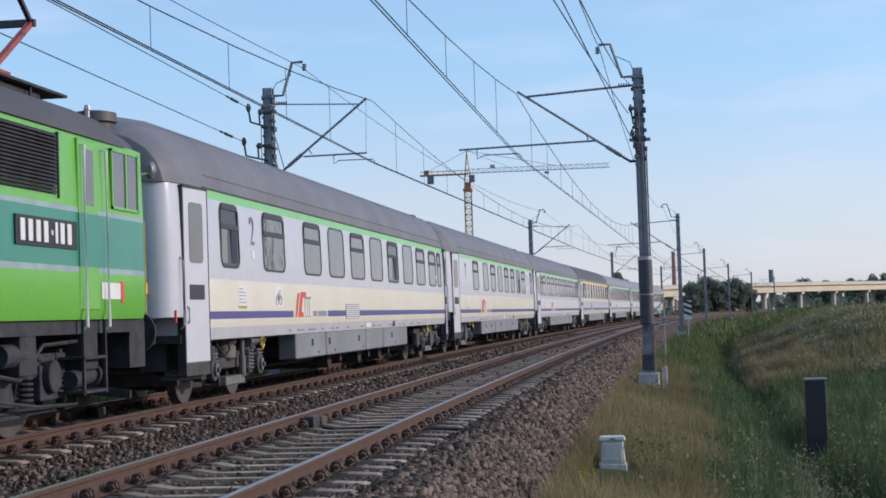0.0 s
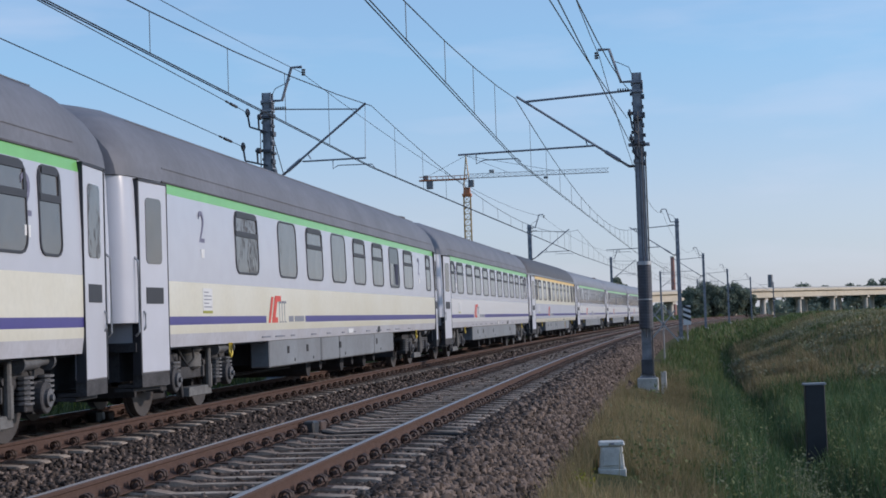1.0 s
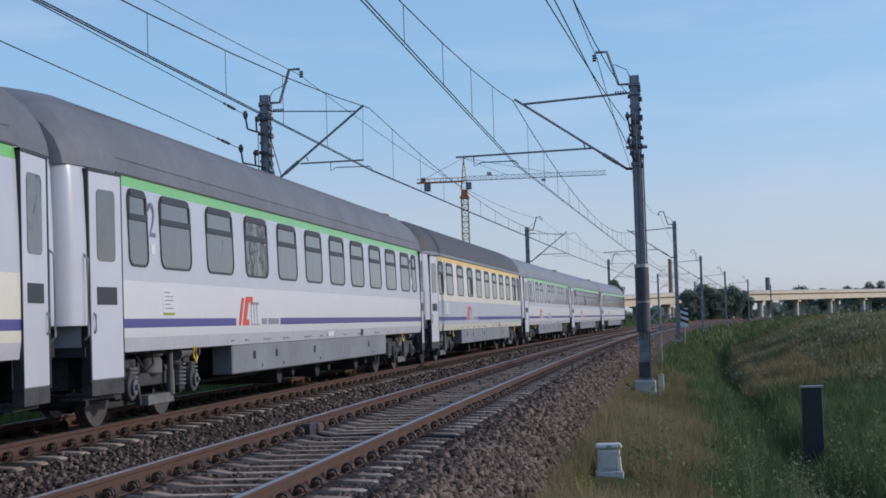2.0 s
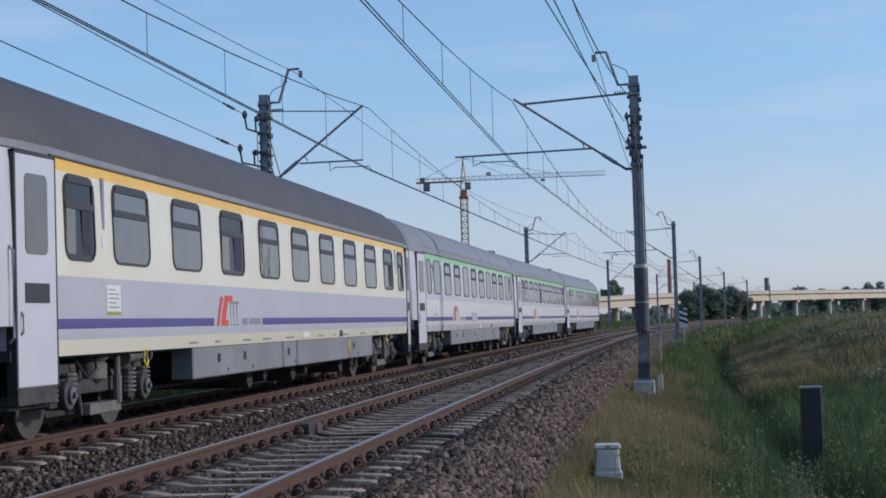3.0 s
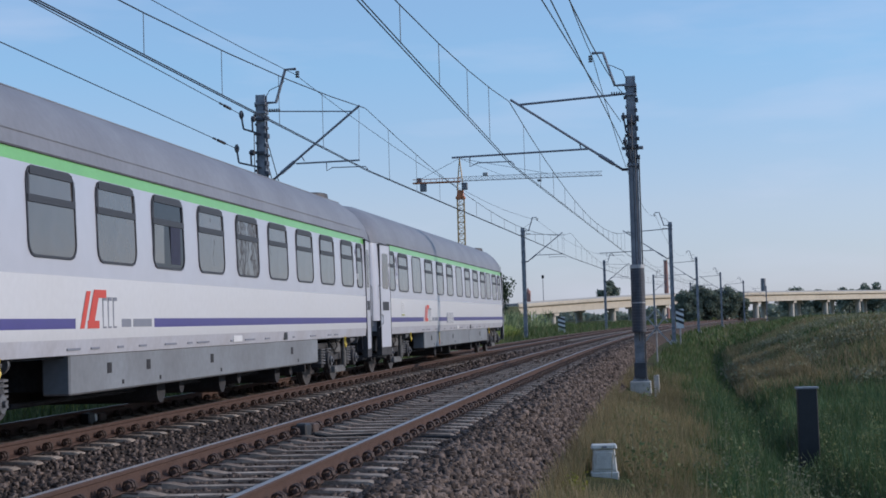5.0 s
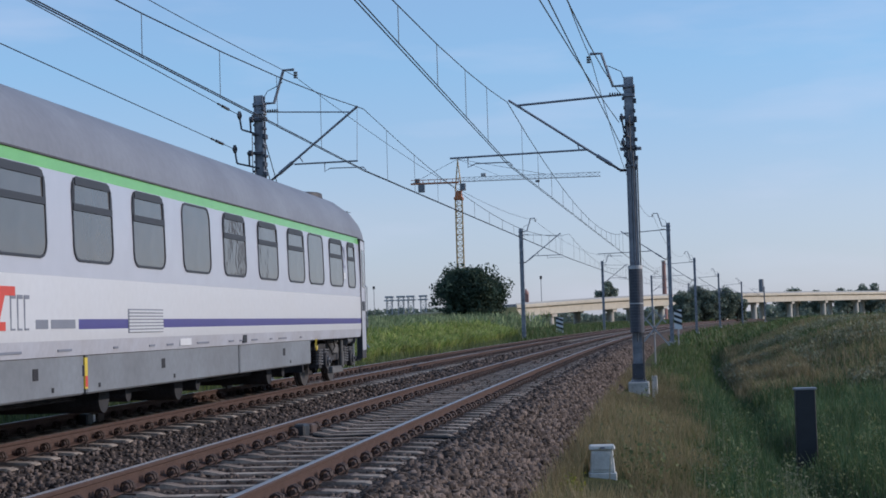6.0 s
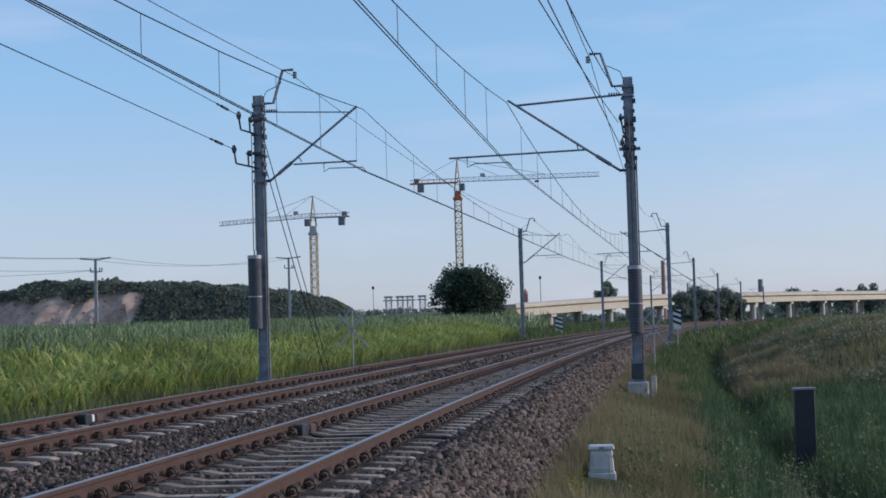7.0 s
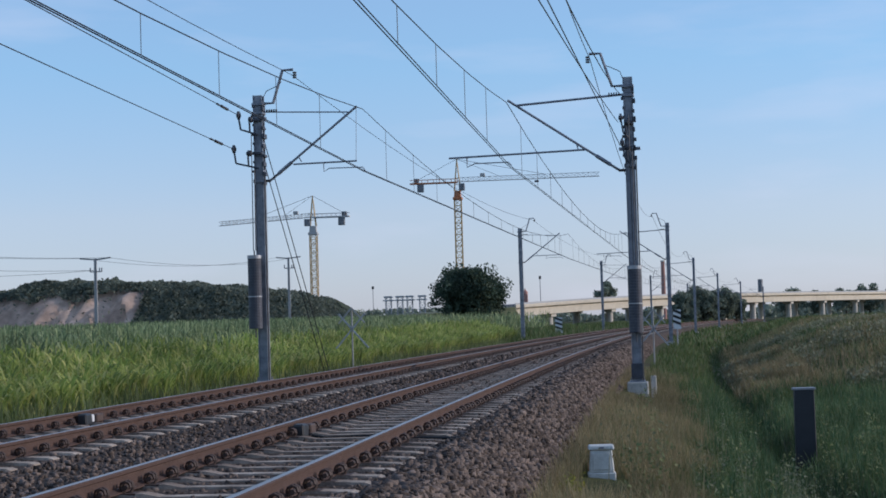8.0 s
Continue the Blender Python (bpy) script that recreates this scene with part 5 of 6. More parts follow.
        w.rod((wx - 0.02, -0.36, z0 + 0.0825 * n + 0.2), (wx - 0.02, -0.30, 6.8), 0.014, 5).rod((wx + 0.05, -0.36, z0 + 0.0825 * n + 0.2), (wx + 0.05, -0.3, 5.8), 0.014, 5)
        w.rod((0.17, -0.16, foot), (0.17, -0.16, 5.6), 0.02, 6)
        part("weight_rope", w, M_WIRE, t)
        for k in range(9):
            z = 5.3 + 0.27 * k
            g = Geo()
            g.box((0.10, -0.20, z), (0.20 if k % 2 else 0.17, 0.12, z + 0.07 + 0.03 * (k % 3)))
            part("fitting", g, M_WEIGHT, t)
            g = Geo()
            g.box((-0.20 if k % 2 else -0.16, -0.18, z + 0.1), (-0.12, 0.1, z + 0.16))
            part("fitting", g, M_WEIGHT, t)
        if side > 0:
            g = Geo()
            g.box((0.36, 0.05, -1.2), (0.52, 0.2, -0.52))
            part("cable_stub", g, M_FOOTING, t, bevel=0.02)
        if side < 0:
            g = Geo()
            g.rod((0.12, 0.1, 6.6), (0.8, 5.3, -0.5), 0.014, 5).rod((0.12, 0.1, 5.9), (0.6, 5.5, -0.5), 0.014, 5)
            part("guy_wire", g, M_WIRE, t)
    return t


MAST_Y = [45.2, 116.5, 188, 260, 331, 402]
for y in MAST_Y:
    near = y < 50
    build_mast(y, 1, "blue-grey steel catenary mast with bracket and tension weights" if near else "slim dark steel catenary mast with a bracket arm", near)
    build_mast(y, -1, "blue-grey steel mast with pulleys and weights beside corn" if near else "slim dark steel catenary mast beside the far track", near)


def wire(name, label, curves, r, group=""):
    """curves: (a, b, sag) with points a, b."""
    g = Geo()
    for a, b, sag in curves:
        a, b = Vector(a), Vector(b)
        n = 14 if sag else 2
        g.tube([a.lerp(b, i / n) - Vector((0, 0, sag * 4 * (i / n) * (1 - i / n))) for i in range(n + 1)], r, 4)
    ob = part(name, g, M_WIRE)
    return tagged(ob, label, "overhead wire", group, "structure")


def build_wires():
    ys = [-26] + MAST_Y
    for u0, st, nm, sag, ph in ((0.0, -0.50, "near", 1.42, 0.25), (-TRACKS, -0.72, "far", 1.34, 0.30)):
        contact, mess, drop, feed = [], [], [], []
        for i in range(len(ys) - 1):
            y0, y1 = ys[i], ys[i + 1]
            s0, s1 = (st if i % 2 else st + 0.45), (st + 0.45 if i % 2 else st)
            if i == 0:
                s0 = st + 0.30
            a, b = pair(u0 + s0, y0), pair(u0 + s1, y1)
            for dx in (-0.03, 0.03):
                contact.append((a + Vector((dx, 0, 5.58)), b + Vector((dx, 0, 5.58)), 0.0))
            mess.append((a + Vector((0, 0, 7.38)), b + Vector((0, 0, 7.38)), sag))
            for k in range(1, 15):
                f = (k - ph) / 15
                p = a.lerp(b, f)
                z = 7.38 - sag * 4 * f * (1 - f)
                drop.append((p + Vector((0, 0, z)), p + Vector((0, 0, 5.59)), 0.0))
            uf = 2.96 - 1.03 if u0 == 0 else -7.77 + 1.03
            feed.append((pair(uf, y0) + Vector((0, 0, 8.48)), pair(uf, y1) + Vector((0, 0, 8.48)), 1.4 if u0 == 0 else 0.74))
        wire("contact_wire", "twin dark contact wires over the %s track" % nm, contact, 0.013, "overhead wires")
        wire("messenger_wire", "sagging dark messenger wire over the %s track" % nm, mess, 0.0135, "overhead wires")
        wire("dropper_wire", "thin vertical droppers over the %s track" % nm, drop, 0.007, "overhead wires")
        wire("feeder_wire", "dark feeder wire along the %s masts" % nm, feed, 0.011, "overhead wires")
    wire("anchor_wire", "anchored wires running from the mast over the near track", [((2.85, 45.0, 6.63), (-0.03, -26, 7.0), 0.78), ((2.89, 45.0, 5.97), (0.2, -26, 6.71), 0.0), ((2.94, 45.0, 7.41), (1.34, -26, 7.4), 1.72)], 0.012, "overhead wires")
    far = [((-8.15, 44.9, 7.36), (-3.6, -26, 5.68)), ((-8.31, 44.9, 6.37), (-5.1, -26, 5.72))]
    wire("anchor_wire", "anchored wires running from the pulleys over the far track", [(p, q, 0.0) for p, q in far], 0.012, "overhead wires")
    for p, q in far:
        g = Geo()
        a, b = Vector(p), Vector(q)
        g.rod(a.lerp(b, 0.018), a.lerp(b, 0.030), 0.042, 8).rod(a.lerp(b, 0.034), a.lerp(b, 0.038), 0.03, 8)
        ob = part("strain_insulator", g, M_INSUL)
        tagged(ob, "dark strain insulator in an anchored wire", "insulator", "strain insulators", kind="structure")


build_wires()


# ---- viaduct, cranes and the far distance ----
def build_viaduct():
    v = thing("road_viaduct", "pale concrete road viaduct on paired round piers", "viaduct")
    way = [(-62, 262, 1.9), (-40, 280, 3.0), (-23, 300, 4.1), (-10, 326, 5.0), (2, 352, 5.65), (14, 378, 6.05), (27, 405, 6.25), (45, 443, 6.5), (72, 500, 6.75), (120, 600, 6.9), (180, 725, 6.9)]

    def sweep(prof, slot=0, pts=way):
        g = Geo()
        rings = []
        for i, (x, y, z) in enumerate(pts):
            a, b = pts[max(i - 1, 0)], pts[min(i + 1, len(pts) - 1)]
            d = Vector((b[0] - a[0], b[1] - a[1], 0)).normalized()
            nrm = Vector((d.y, -d.x, 0))
            rings.append([Vector((x, y, z)) + nrm * px + Vector((0, 0, pz)) for px, pz in prof])
        g.loft(rings)
        return g
    part("deck", sweep([(0.9, -2.15), (0.9, -0.75), (1.5, -0.55), (1.5, -0.15), (-11, -0.15), (-11, -2.15)], pts=way[2:]), M_BRIDGE, v, "sunlit cream concrete girder")
    part("parapet", sweep([(1.6, -0.45), (1.6, 0.1), (1.3, 0.1), (1.3, -0.45)], pts=way[2:]), M_BRIDGE, v)
    part("carriageway", sweep([(1.3, -0.15), (-11, -0.15), (-11, -0.1), (1.3, -0.1)], pts=way[2:]), M_ASPHALT, v)
    part("approach", sweep([(6, -6), (1.5, -0.3), (-11, -0.3), (-16, -6)], pts=way[:3]), mat("bank_earth", (0.12, 0.13, 0.06), 0.95, var=0.4, scale=0.2, fine=2), v, "grassy approach embankment")
    part("crash_barrier", sweep([(1.45, 0.1), (1.45, 0.42), (1.38, 0.42), (1.38, 0.1)], pts=way[2:]), M_GALV, v)
    tops = way[2:]
    for i, t in enumerate([0.55, 1.45, 2.35, 3.2, 4.15, 4.75, 5.25, 5.7, 6.1, 6.5, 7.0]):
        k = min(int(t), len(tops) - 2)
        f = t - k
        x, y, z = [a + (b - a) * f for a, b in zip(tops[k], tops[k + 1])]
        d = Vector((tops[k + 1][0] - tops[k][0], tops[k + 1][1] - tops[k][1], 0)).normalized()
        nrm = Vector((d.y, -d.x, 0))
        for e in (-0.6, -8.5):
            g = Geo()
            c = Vector((x, y, 0)) + nrm * e
            g.rod((c.x, c.y, -1.5), (c.x, c.y, z - 2.8), 0.75, 14)
            p = c - d * 1.0
            q = c + d * 1.0
            g.bar((p.x, p.y, z - 2.45), (q.x, q.y, z - 2.45), 2.2, 0.65)
            part("pier", g, M_PIER, v, smooth=True)
    g = Geo()
    x, y, z = tops[0]
    g.box((x - 10, y - 1, -1.5), (x + 1.2, y + 3, z - 2.0))
    part("abutment", g, M_PIER, v)
    return v


build_viaduct()


def lattice(g, a, b, w, bays, r, slot=0, tri=False):
    """A lattice beam from a to b; tri: triangular section with one chord on top."""
    a, b = Vector(a), Vector(b)
    d = (b - a).normalized()
    ref = Vector((0, 0, 1)) if abs(d.z) < 0.9 else Vector((0, 1, 0))
    s = d.cross(ref).normalized()
    u = s.cross(d)
    cor = [s * -w / 2, s * w / 2, u * w * 1.1] if tri else [s * -w / 2 - u * w / 2, s * w / 2 - u * w / 2, s * w / 2 + u * w / 2, s * -w / 2 + u * w / 2]
    for c in cor:
        g.bar(a + c, b + c, r, r, slot)
    for i in range(bays):
        p, q = a.lerp(b, i / bays), a.lerp(b, (i + 1) / bays)
        for j in range(len(cor)):
            c0, c1 = cor[j], cor[(j + 1) % len(cor)]
            if i % 2:
                c0, c1 = c1, c0
            g.bar(p + c0, q + c1, r * 0.6, r * 0.6, slot)
            g.bar(p + c0, p + c1, r * 0.6, r * 0.6, slot)


def build_crane(label, x, y, jib_z, apex, jib_to, counter_to, yaw, m_tower, m_counter, m_jib, droop=0.0):
    c = thing("tower_crane", label, "crane", "cranes on the building site", at=pose(x, y, 0, 0, 0, yaw))
    g = Geo()
    lattice(g, (0, 0, 0), (0, 0, jib_z - 5.2), 1.9, 22, 0.22)
    part("tower", g, m_tower, c, "orange and pale lattice tower")
    g = Geo()
    g.box((-1.3, -1.3, jib_z - 5.2), (1.3, 1.3, jib_z - 4.4)).box((-1.0, -1.0, jib_z - 4.4), (1.0, 1.0, jib_z - 2.6), 0, (0.15, 0.15))
    part("slewing_ring", g, m_counter, c, bevel=0.1)
    g = Geo()
    s = 1 if jib_to > 0 else -1
    g.box((min(0.6 * s, 2.2 * s), -1.9, jib_z - 2.6), (max(0.6 * s, 2.2 * s), -0.4, jib_z - 0.6))
    part("cab", g, M_GREYST, c, bevel=0.1)
    g = Geo()
    for e in (-0.9, 0.9):
        g.bar((e, -0.5, jib_z - 2.6), (0, 0, apex), 0.22, 0.22).bar((e, 0.5, jib_z - 2.6), (0, 0, apex), 0.22, 0.22)
    for k in range(5):
        f = k / 5
        g.bar((-0.9 * (1 - f), 0, jib_z - 2.6 + (apex - jib_z + 2.6) * f), (0.9 * (1 - f), 0, jib_z - 2.6 + (apex - jib_z + 2.6) * f), 0.14, 0.14)
    part("apex_frame", g, m_tower, c)
    g = Geo()
    lattice(g, (0, 0, jib_z), (jib_to, 0, jib_z - droop), 1.1, 26, 0.12, tri=True)
    part("jib", g, m_jib, c, "long pale lattice jib")
    g = Geo()
    g.box((min(0, counter_to), -0.8, jib_z - 0.35), (max(0, counter_to), 0.8, jib_z + 0.05))
    for e in (-0.75, 0.75):
        g.bar((0, e, jib_z + 0.9), (counter_to, e, jib_z + 0.9), 0.1, 0.1)
        for k in range(8):
            g.bar((counter_to * k / 8, e, jib_z), (counter_to * k / 8, e, jib_z + 0.9), 0.08, 0.08)
    part("counter_jib", g, m_counter, c, "orange counter-jib")
    g = Geo()
    f = counter_to * 0.78
    g.box((f - 0.9, -0.7, jib_z - 2.6), (f + 0.9, 0.7, jib_z - 0.3)).box((counter_to * 0.86 - 0.7, -0.6, jib_z), (counter_to * 0.86 + 0.7, 0.6, jib_z + 1.3))
    part("counterweight", g, M_GREYST, c, bevel=0.08)
    g = Geo()
    f = jib_to * 0.18
    g.box((f - 0.7, -0.4, jib_z + 1.3 - droop * 0.18), (f + 0.7, 0.4, jib_z + 2.2 - droop * 0.18))
    part("winch", g, m_jib, c, bevel=0.08)
    g = Geo()
    g.box((jib_to * 0.56 - 0.6, -0.5, jib_z - 1.0 - droop * 0.56), (jib_to * 0.56 + 0.6, 0.5, jib_z - 0.4 - droop * 0.56))
    part("trolley", g, M_GREYST, c, bevel=0.08)
    g = Geo()
    g.rod((0, 0, apex), (jib_to * 0.62, 0, jib_z + 1.2 - droop * 0.62), 0.06, 5).rod((0, 0, apex), (counter_to * 0.95, 0, jib_z + 0.2), 0.06, 5).rod((0, 0, apex), (jib_to * 0.3, 0, jib_z + 1.2 - droop * 0.3), 0.05, 5)
    part("tie_rod", g, M_GREYST, c)
    return c


build_crane("tall orange and pale lattice tower crane beyond the trees", -49.9, 450, 41.3, 47.8, 40.4, -13.6, 0.5, M_CRANE_Y, M_CRANE_O, M_CRANE_W)
build_crane("distant pale tower crane with a grey jib behind the mound", -92.1, 450, 32.8, 39.0, -28.0, 10.8, -1.3, M_CRANE_Y, M_CRANE_W, M_CRANE_W, 1.5)


def leaves(n, centre, radii, size, seed, dome=0.0, clumps=14, gap=0.75):
    """Many small leaf sprays on clumps spread through an uneven crown."""
    r = np.random.RandomState(seed)
    cl = []
    while len(cl) < clumps:
        p = r.uniform(-1, 1, 3)
        if p @ p <= 1 and p[2] > -0.85:
            p = p / max(1e-6, np.sqrt(p @ p)) * r.uniform(0.25, 0.80)
            cl.append(p)
    cl = np.array(cl)
    k = r.randint(0, clumps, n)
    d = r.normal(size=(n, 3))
    d /= np.linalg.norm(d, axis=1)[:, None]
    rad = r.uniform(0.45, 1.0, n)[:, None] * r.uniform(0.24, 0.36, clumps)[k][:, None]
    p = (cl[k] + d * rad) * np.array(radii) + np.array(centre)
    return sprays(p, size, r)


def sprays(p, size, r):
    """Folded leaf-spray quads at the points p."""
    n = len(p)
    a = r.normal(size=(n, 3))
    a /= np.linalg.norm(a, axis=1)[:, None]
    b = np.cross(a, r.normal(size=(n, 3)))
    b /= np.linalg.norm(b, axis=1)[:, None]
    s = size * r.uniform(0.6, 1.3, n)[:, None]
    v = np.stack([p - a * s, p + b * s * 0.55, p + a * s, p - b * s * 0.55 + np.cross(a, b) * s * 0.3], 1).reshape(-1, 3)
    f = np.arange(4 * n).reshape(-1, 4)
    return v, f


def np_mesh(name, v, f, m):
    me = bpy.data.meshes.new(name)
    me.vertices.add(len(v))
    me.vertices.foreach_set("co", np.asarray(v, np.float32).ravel())
    f = np.asarray(f)
    me.loops.add(f.size)
    me.loops.foreach_set("vertex_index", f.ravel().astype(np.int32))
    me.polygons.add(len(f))
    me.polygons.foreach_set("loop_start", np.arange(0, f.size, f.shape[1], dtype=np.int32))
    me.materials.append(m)
    me.update(calc_edges=True)
    return me


def build_tree(label, x, y, z, height, width, n, size, m, seed, trunk=0.18, name="tree", category="tree", group=""):
    t = thing(name, label, category, group, at=pose(x, y, z))
    g = Geo()
    r = random.Random(seed)
    th = height * 0.55
    g.tube([(0, 0, -0.3), (0.05 * width * 0.1, 0, th * 0.5), (0, 0.1, th)], height * 0.035, 8, r2=height * 0.012)
    for k in range(7):
        a = k * 2.4 + r.uniform(0, 1)
        z0 = height * (trunk + 0.06 * k)
        g.tube([(0, 0, z0), (math.cos(a) * width * 0.18, math.sin(a) * width * 0.18, z0 + height * 0.14), (math.cos(a) * width * 0.34, math.sin(a) * width * 0.34, z0 + height * 0.22)], height * 0.014, 5, r2=height * 0.004)
    part("trunk", g, M_BARK, t)
    h2 = height * (1 - trunk) / 2
    v, f = leaves(n, (0, 0, height - h2), (width / 2, width / 2, h2), size, seed, clumps=max(34, n // 200))
    part("crown", np_mesh("crown", v, f, m), None, t)
    return t


build_tree("broad dark green solitary oak in the corn field", -25.8, 262, 0.0, 11.4, 14.4, 34000, 0.27, L_TREE, 3, trunk=0.02)
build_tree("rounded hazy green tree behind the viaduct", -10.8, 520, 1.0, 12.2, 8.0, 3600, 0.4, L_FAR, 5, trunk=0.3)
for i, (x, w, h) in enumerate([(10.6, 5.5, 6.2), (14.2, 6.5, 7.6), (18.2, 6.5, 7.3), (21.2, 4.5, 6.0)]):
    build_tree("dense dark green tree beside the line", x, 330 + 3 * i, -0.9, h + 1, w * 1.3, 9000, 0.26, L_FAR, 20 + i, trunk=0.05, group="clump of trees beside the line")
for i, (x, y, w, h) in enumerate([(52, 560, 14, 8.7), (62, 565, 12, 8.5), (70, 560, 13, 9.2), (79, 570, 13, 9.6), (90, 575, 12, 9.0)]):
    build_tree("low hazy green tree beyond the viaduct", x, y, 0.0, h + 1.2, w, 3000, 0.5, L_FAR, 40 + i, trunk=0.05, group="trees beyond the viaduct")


def build_far_woods():
    r = np.random.RandomState(8)
    p = []
    for _ in range(16000):
        x = r.uniform(-40, 330)
        y = 610 + r.uniform(0, 40) + x * 0.5
        p.append((x, y, r.uniform(-1, 3.6 + 1.0 * math.sin(x * 0.13) + 0.8 * math.sin(x * 0.41))))
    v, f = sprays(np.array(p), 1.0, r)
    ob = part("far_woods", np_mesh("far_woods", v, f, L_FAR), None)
    tagged(ob, "dark green belt of far trees beyond the viaduct", "woods", kind="stuff")


build_far_woods()


def build_mound():
    """A long overgrown spoil mound with a bare sandy face at one end."""
    g = Geo()
    us = [i / 150 for i in range(151)]
    vs = [j / 40 for j in range(41)]

    def h(u):
        return lerp(u, [(0, 7.0), (0.25, 8.2), (0.47, 8.2), (0.50, 9.7), (0.62, 9.2), (0.75, 8.4), (0.86, 7.2), (0.93, 5.6), (1.0, 0.4)])
    verts = []
    for u in us:
        x = -150 + 106 * u
        for w in vs:
            y = 236 + 60 * w
            prof = smooth01(w, 0.0, 0.28) * (1 - smooth01(w, 0.75, 1.0))
            n = noise.noise(Vector((x * 0.2, y * 0.2, 1))) * 0.9 + noise.noise(Vector((x * 0.6, y * 0.6, 4))) * 0.5
            n += (0.55 if x < -76 else 0.0) * noise.noise(Vector((x * 0.45, w * 14, 9)))
            verts.append((x + n * 0.6, y + n * 2.6, -0.5 + (h(u) + 0.5 + n * 0.5) * prof))
    k = len(vs)

    def bare_at(x, w):
        return x < -77 + 7 * noise.noise(Vector((x * 0.1, w * 3, 0))) and smooth01(w, 0.0, 0.28) < 0.82 + 0.35 * noise.noise(Vector((x * 0.14, w * 4, 2)))
    for i in range(150):
        for j in range(40):
            slot = 0 if bare_at(-150 + 106 * us[i], vs[j]) else 1
            g.f.append((i * k + j, (i + 1) * k + j, (i + 1) * k + j + 1, i * k + j + 1))
            g.m.append(slot)
    g.v.extend(verts)
    ob = part("earth_mound", g, [M_SAND, mat("mound_turf", (0.075, 0.09, 0.06), 0.95, spec=0.05, var=0.4, scale=0.3, bump=0.8, fine=2)], smooth=True)
    tagged(ob, "long spoil mound with a bare sandy face", "mound", kind="structure")
    r = np.random.RandomState(5)
    p = []
    while len(p) < 90000:
        u, w = r.uniform(0, 1), r.uniform(0.0, 0.6)
        x = -150 + 106 * u
        y = 236 + 60 * w
        prof = smooth01(w, 0.0, 0.28)
        if bare_at(x, w) and r.uniform() > 0.03:
            continue
        bush = max(0.0, noise.noise(Vector((x * 0.3, w * 11, 7)))) + 0.6 * max(0.0, noise.noise(Vector((x * 0.9, w * 30, 3))))
        p.append((x, y - 0.8, -0.5 + (h(u) + 0.5) * prof + (0.1 + 1.1 * bush) * r.uniform(0.2, 1.0)))
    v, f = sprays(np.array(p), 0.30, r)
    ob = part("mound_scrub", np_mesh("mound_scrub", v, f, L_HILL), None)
    tagged(ob, "dense dark scrub covering the mound", "scrub", kind="stuff")


build_mound()


def build_power_pole(x, y, z, h, label, yaw):
    t = thing("power_pole", label, "utility pole", "poles of the power line", at=pose(x, y, z, 0, 0, yaw))
    g = Geo()
    g.box((-0.17, -0.14, -1.5), (0.17, 0.14, h), 0, (0.05, 0.04))
    part("post", g, M_POLE, t)
    g = Geo()
    g.bar((-1.5, 0, h + 0.02), (0, 0, h - 0.12), 0.16, 0.14).bar((0, 0, h - 0.12), (1.5, 0, h + 0.06), 0.16, 0.14)
    part("crossarm", g, M_POLE, t)
    g = Geo()
    g.bar((-0.5, 0, h - 1.3), (0.6, 0, h - 1.3), 0.1, 0.1)
    for e in (-0.5, 0.4, 0.62):
        g.rod((e, 0, h - 1.3), (e, 0, h - 0.9), 0.06, 6)
    part("insulator", g, M_GREYST, t)


build_power_pole(-50.1, 150, 0.0, 8.45, "concrete power pole with a wide crossarm in the corn", 8)
build_power_pole(-40.0, 190, 0.0, 9.7, "farther concrete power pole in front of the mound", 8)
wire("power_line", "thin sagging lines between the concrete poles", [((-51.4, 150, 8.5), (-41.4, 190, 9.75), 0.9), ((-48.7, 150, 8.5), (-38.6, 190, 9.75), 0.9), ((-51.4, 150, 8.5), (-66, 105, 9.5), 0.7), ((-48.7, 150, 8.5), (-62, 105, 9.2), 0.7), ((-50, 150, 7.3), (-63, 105, 7.9), 0.6), ((-50, 150, 7.3), (-72, 140, 7.2), 0.4)], 0.016)


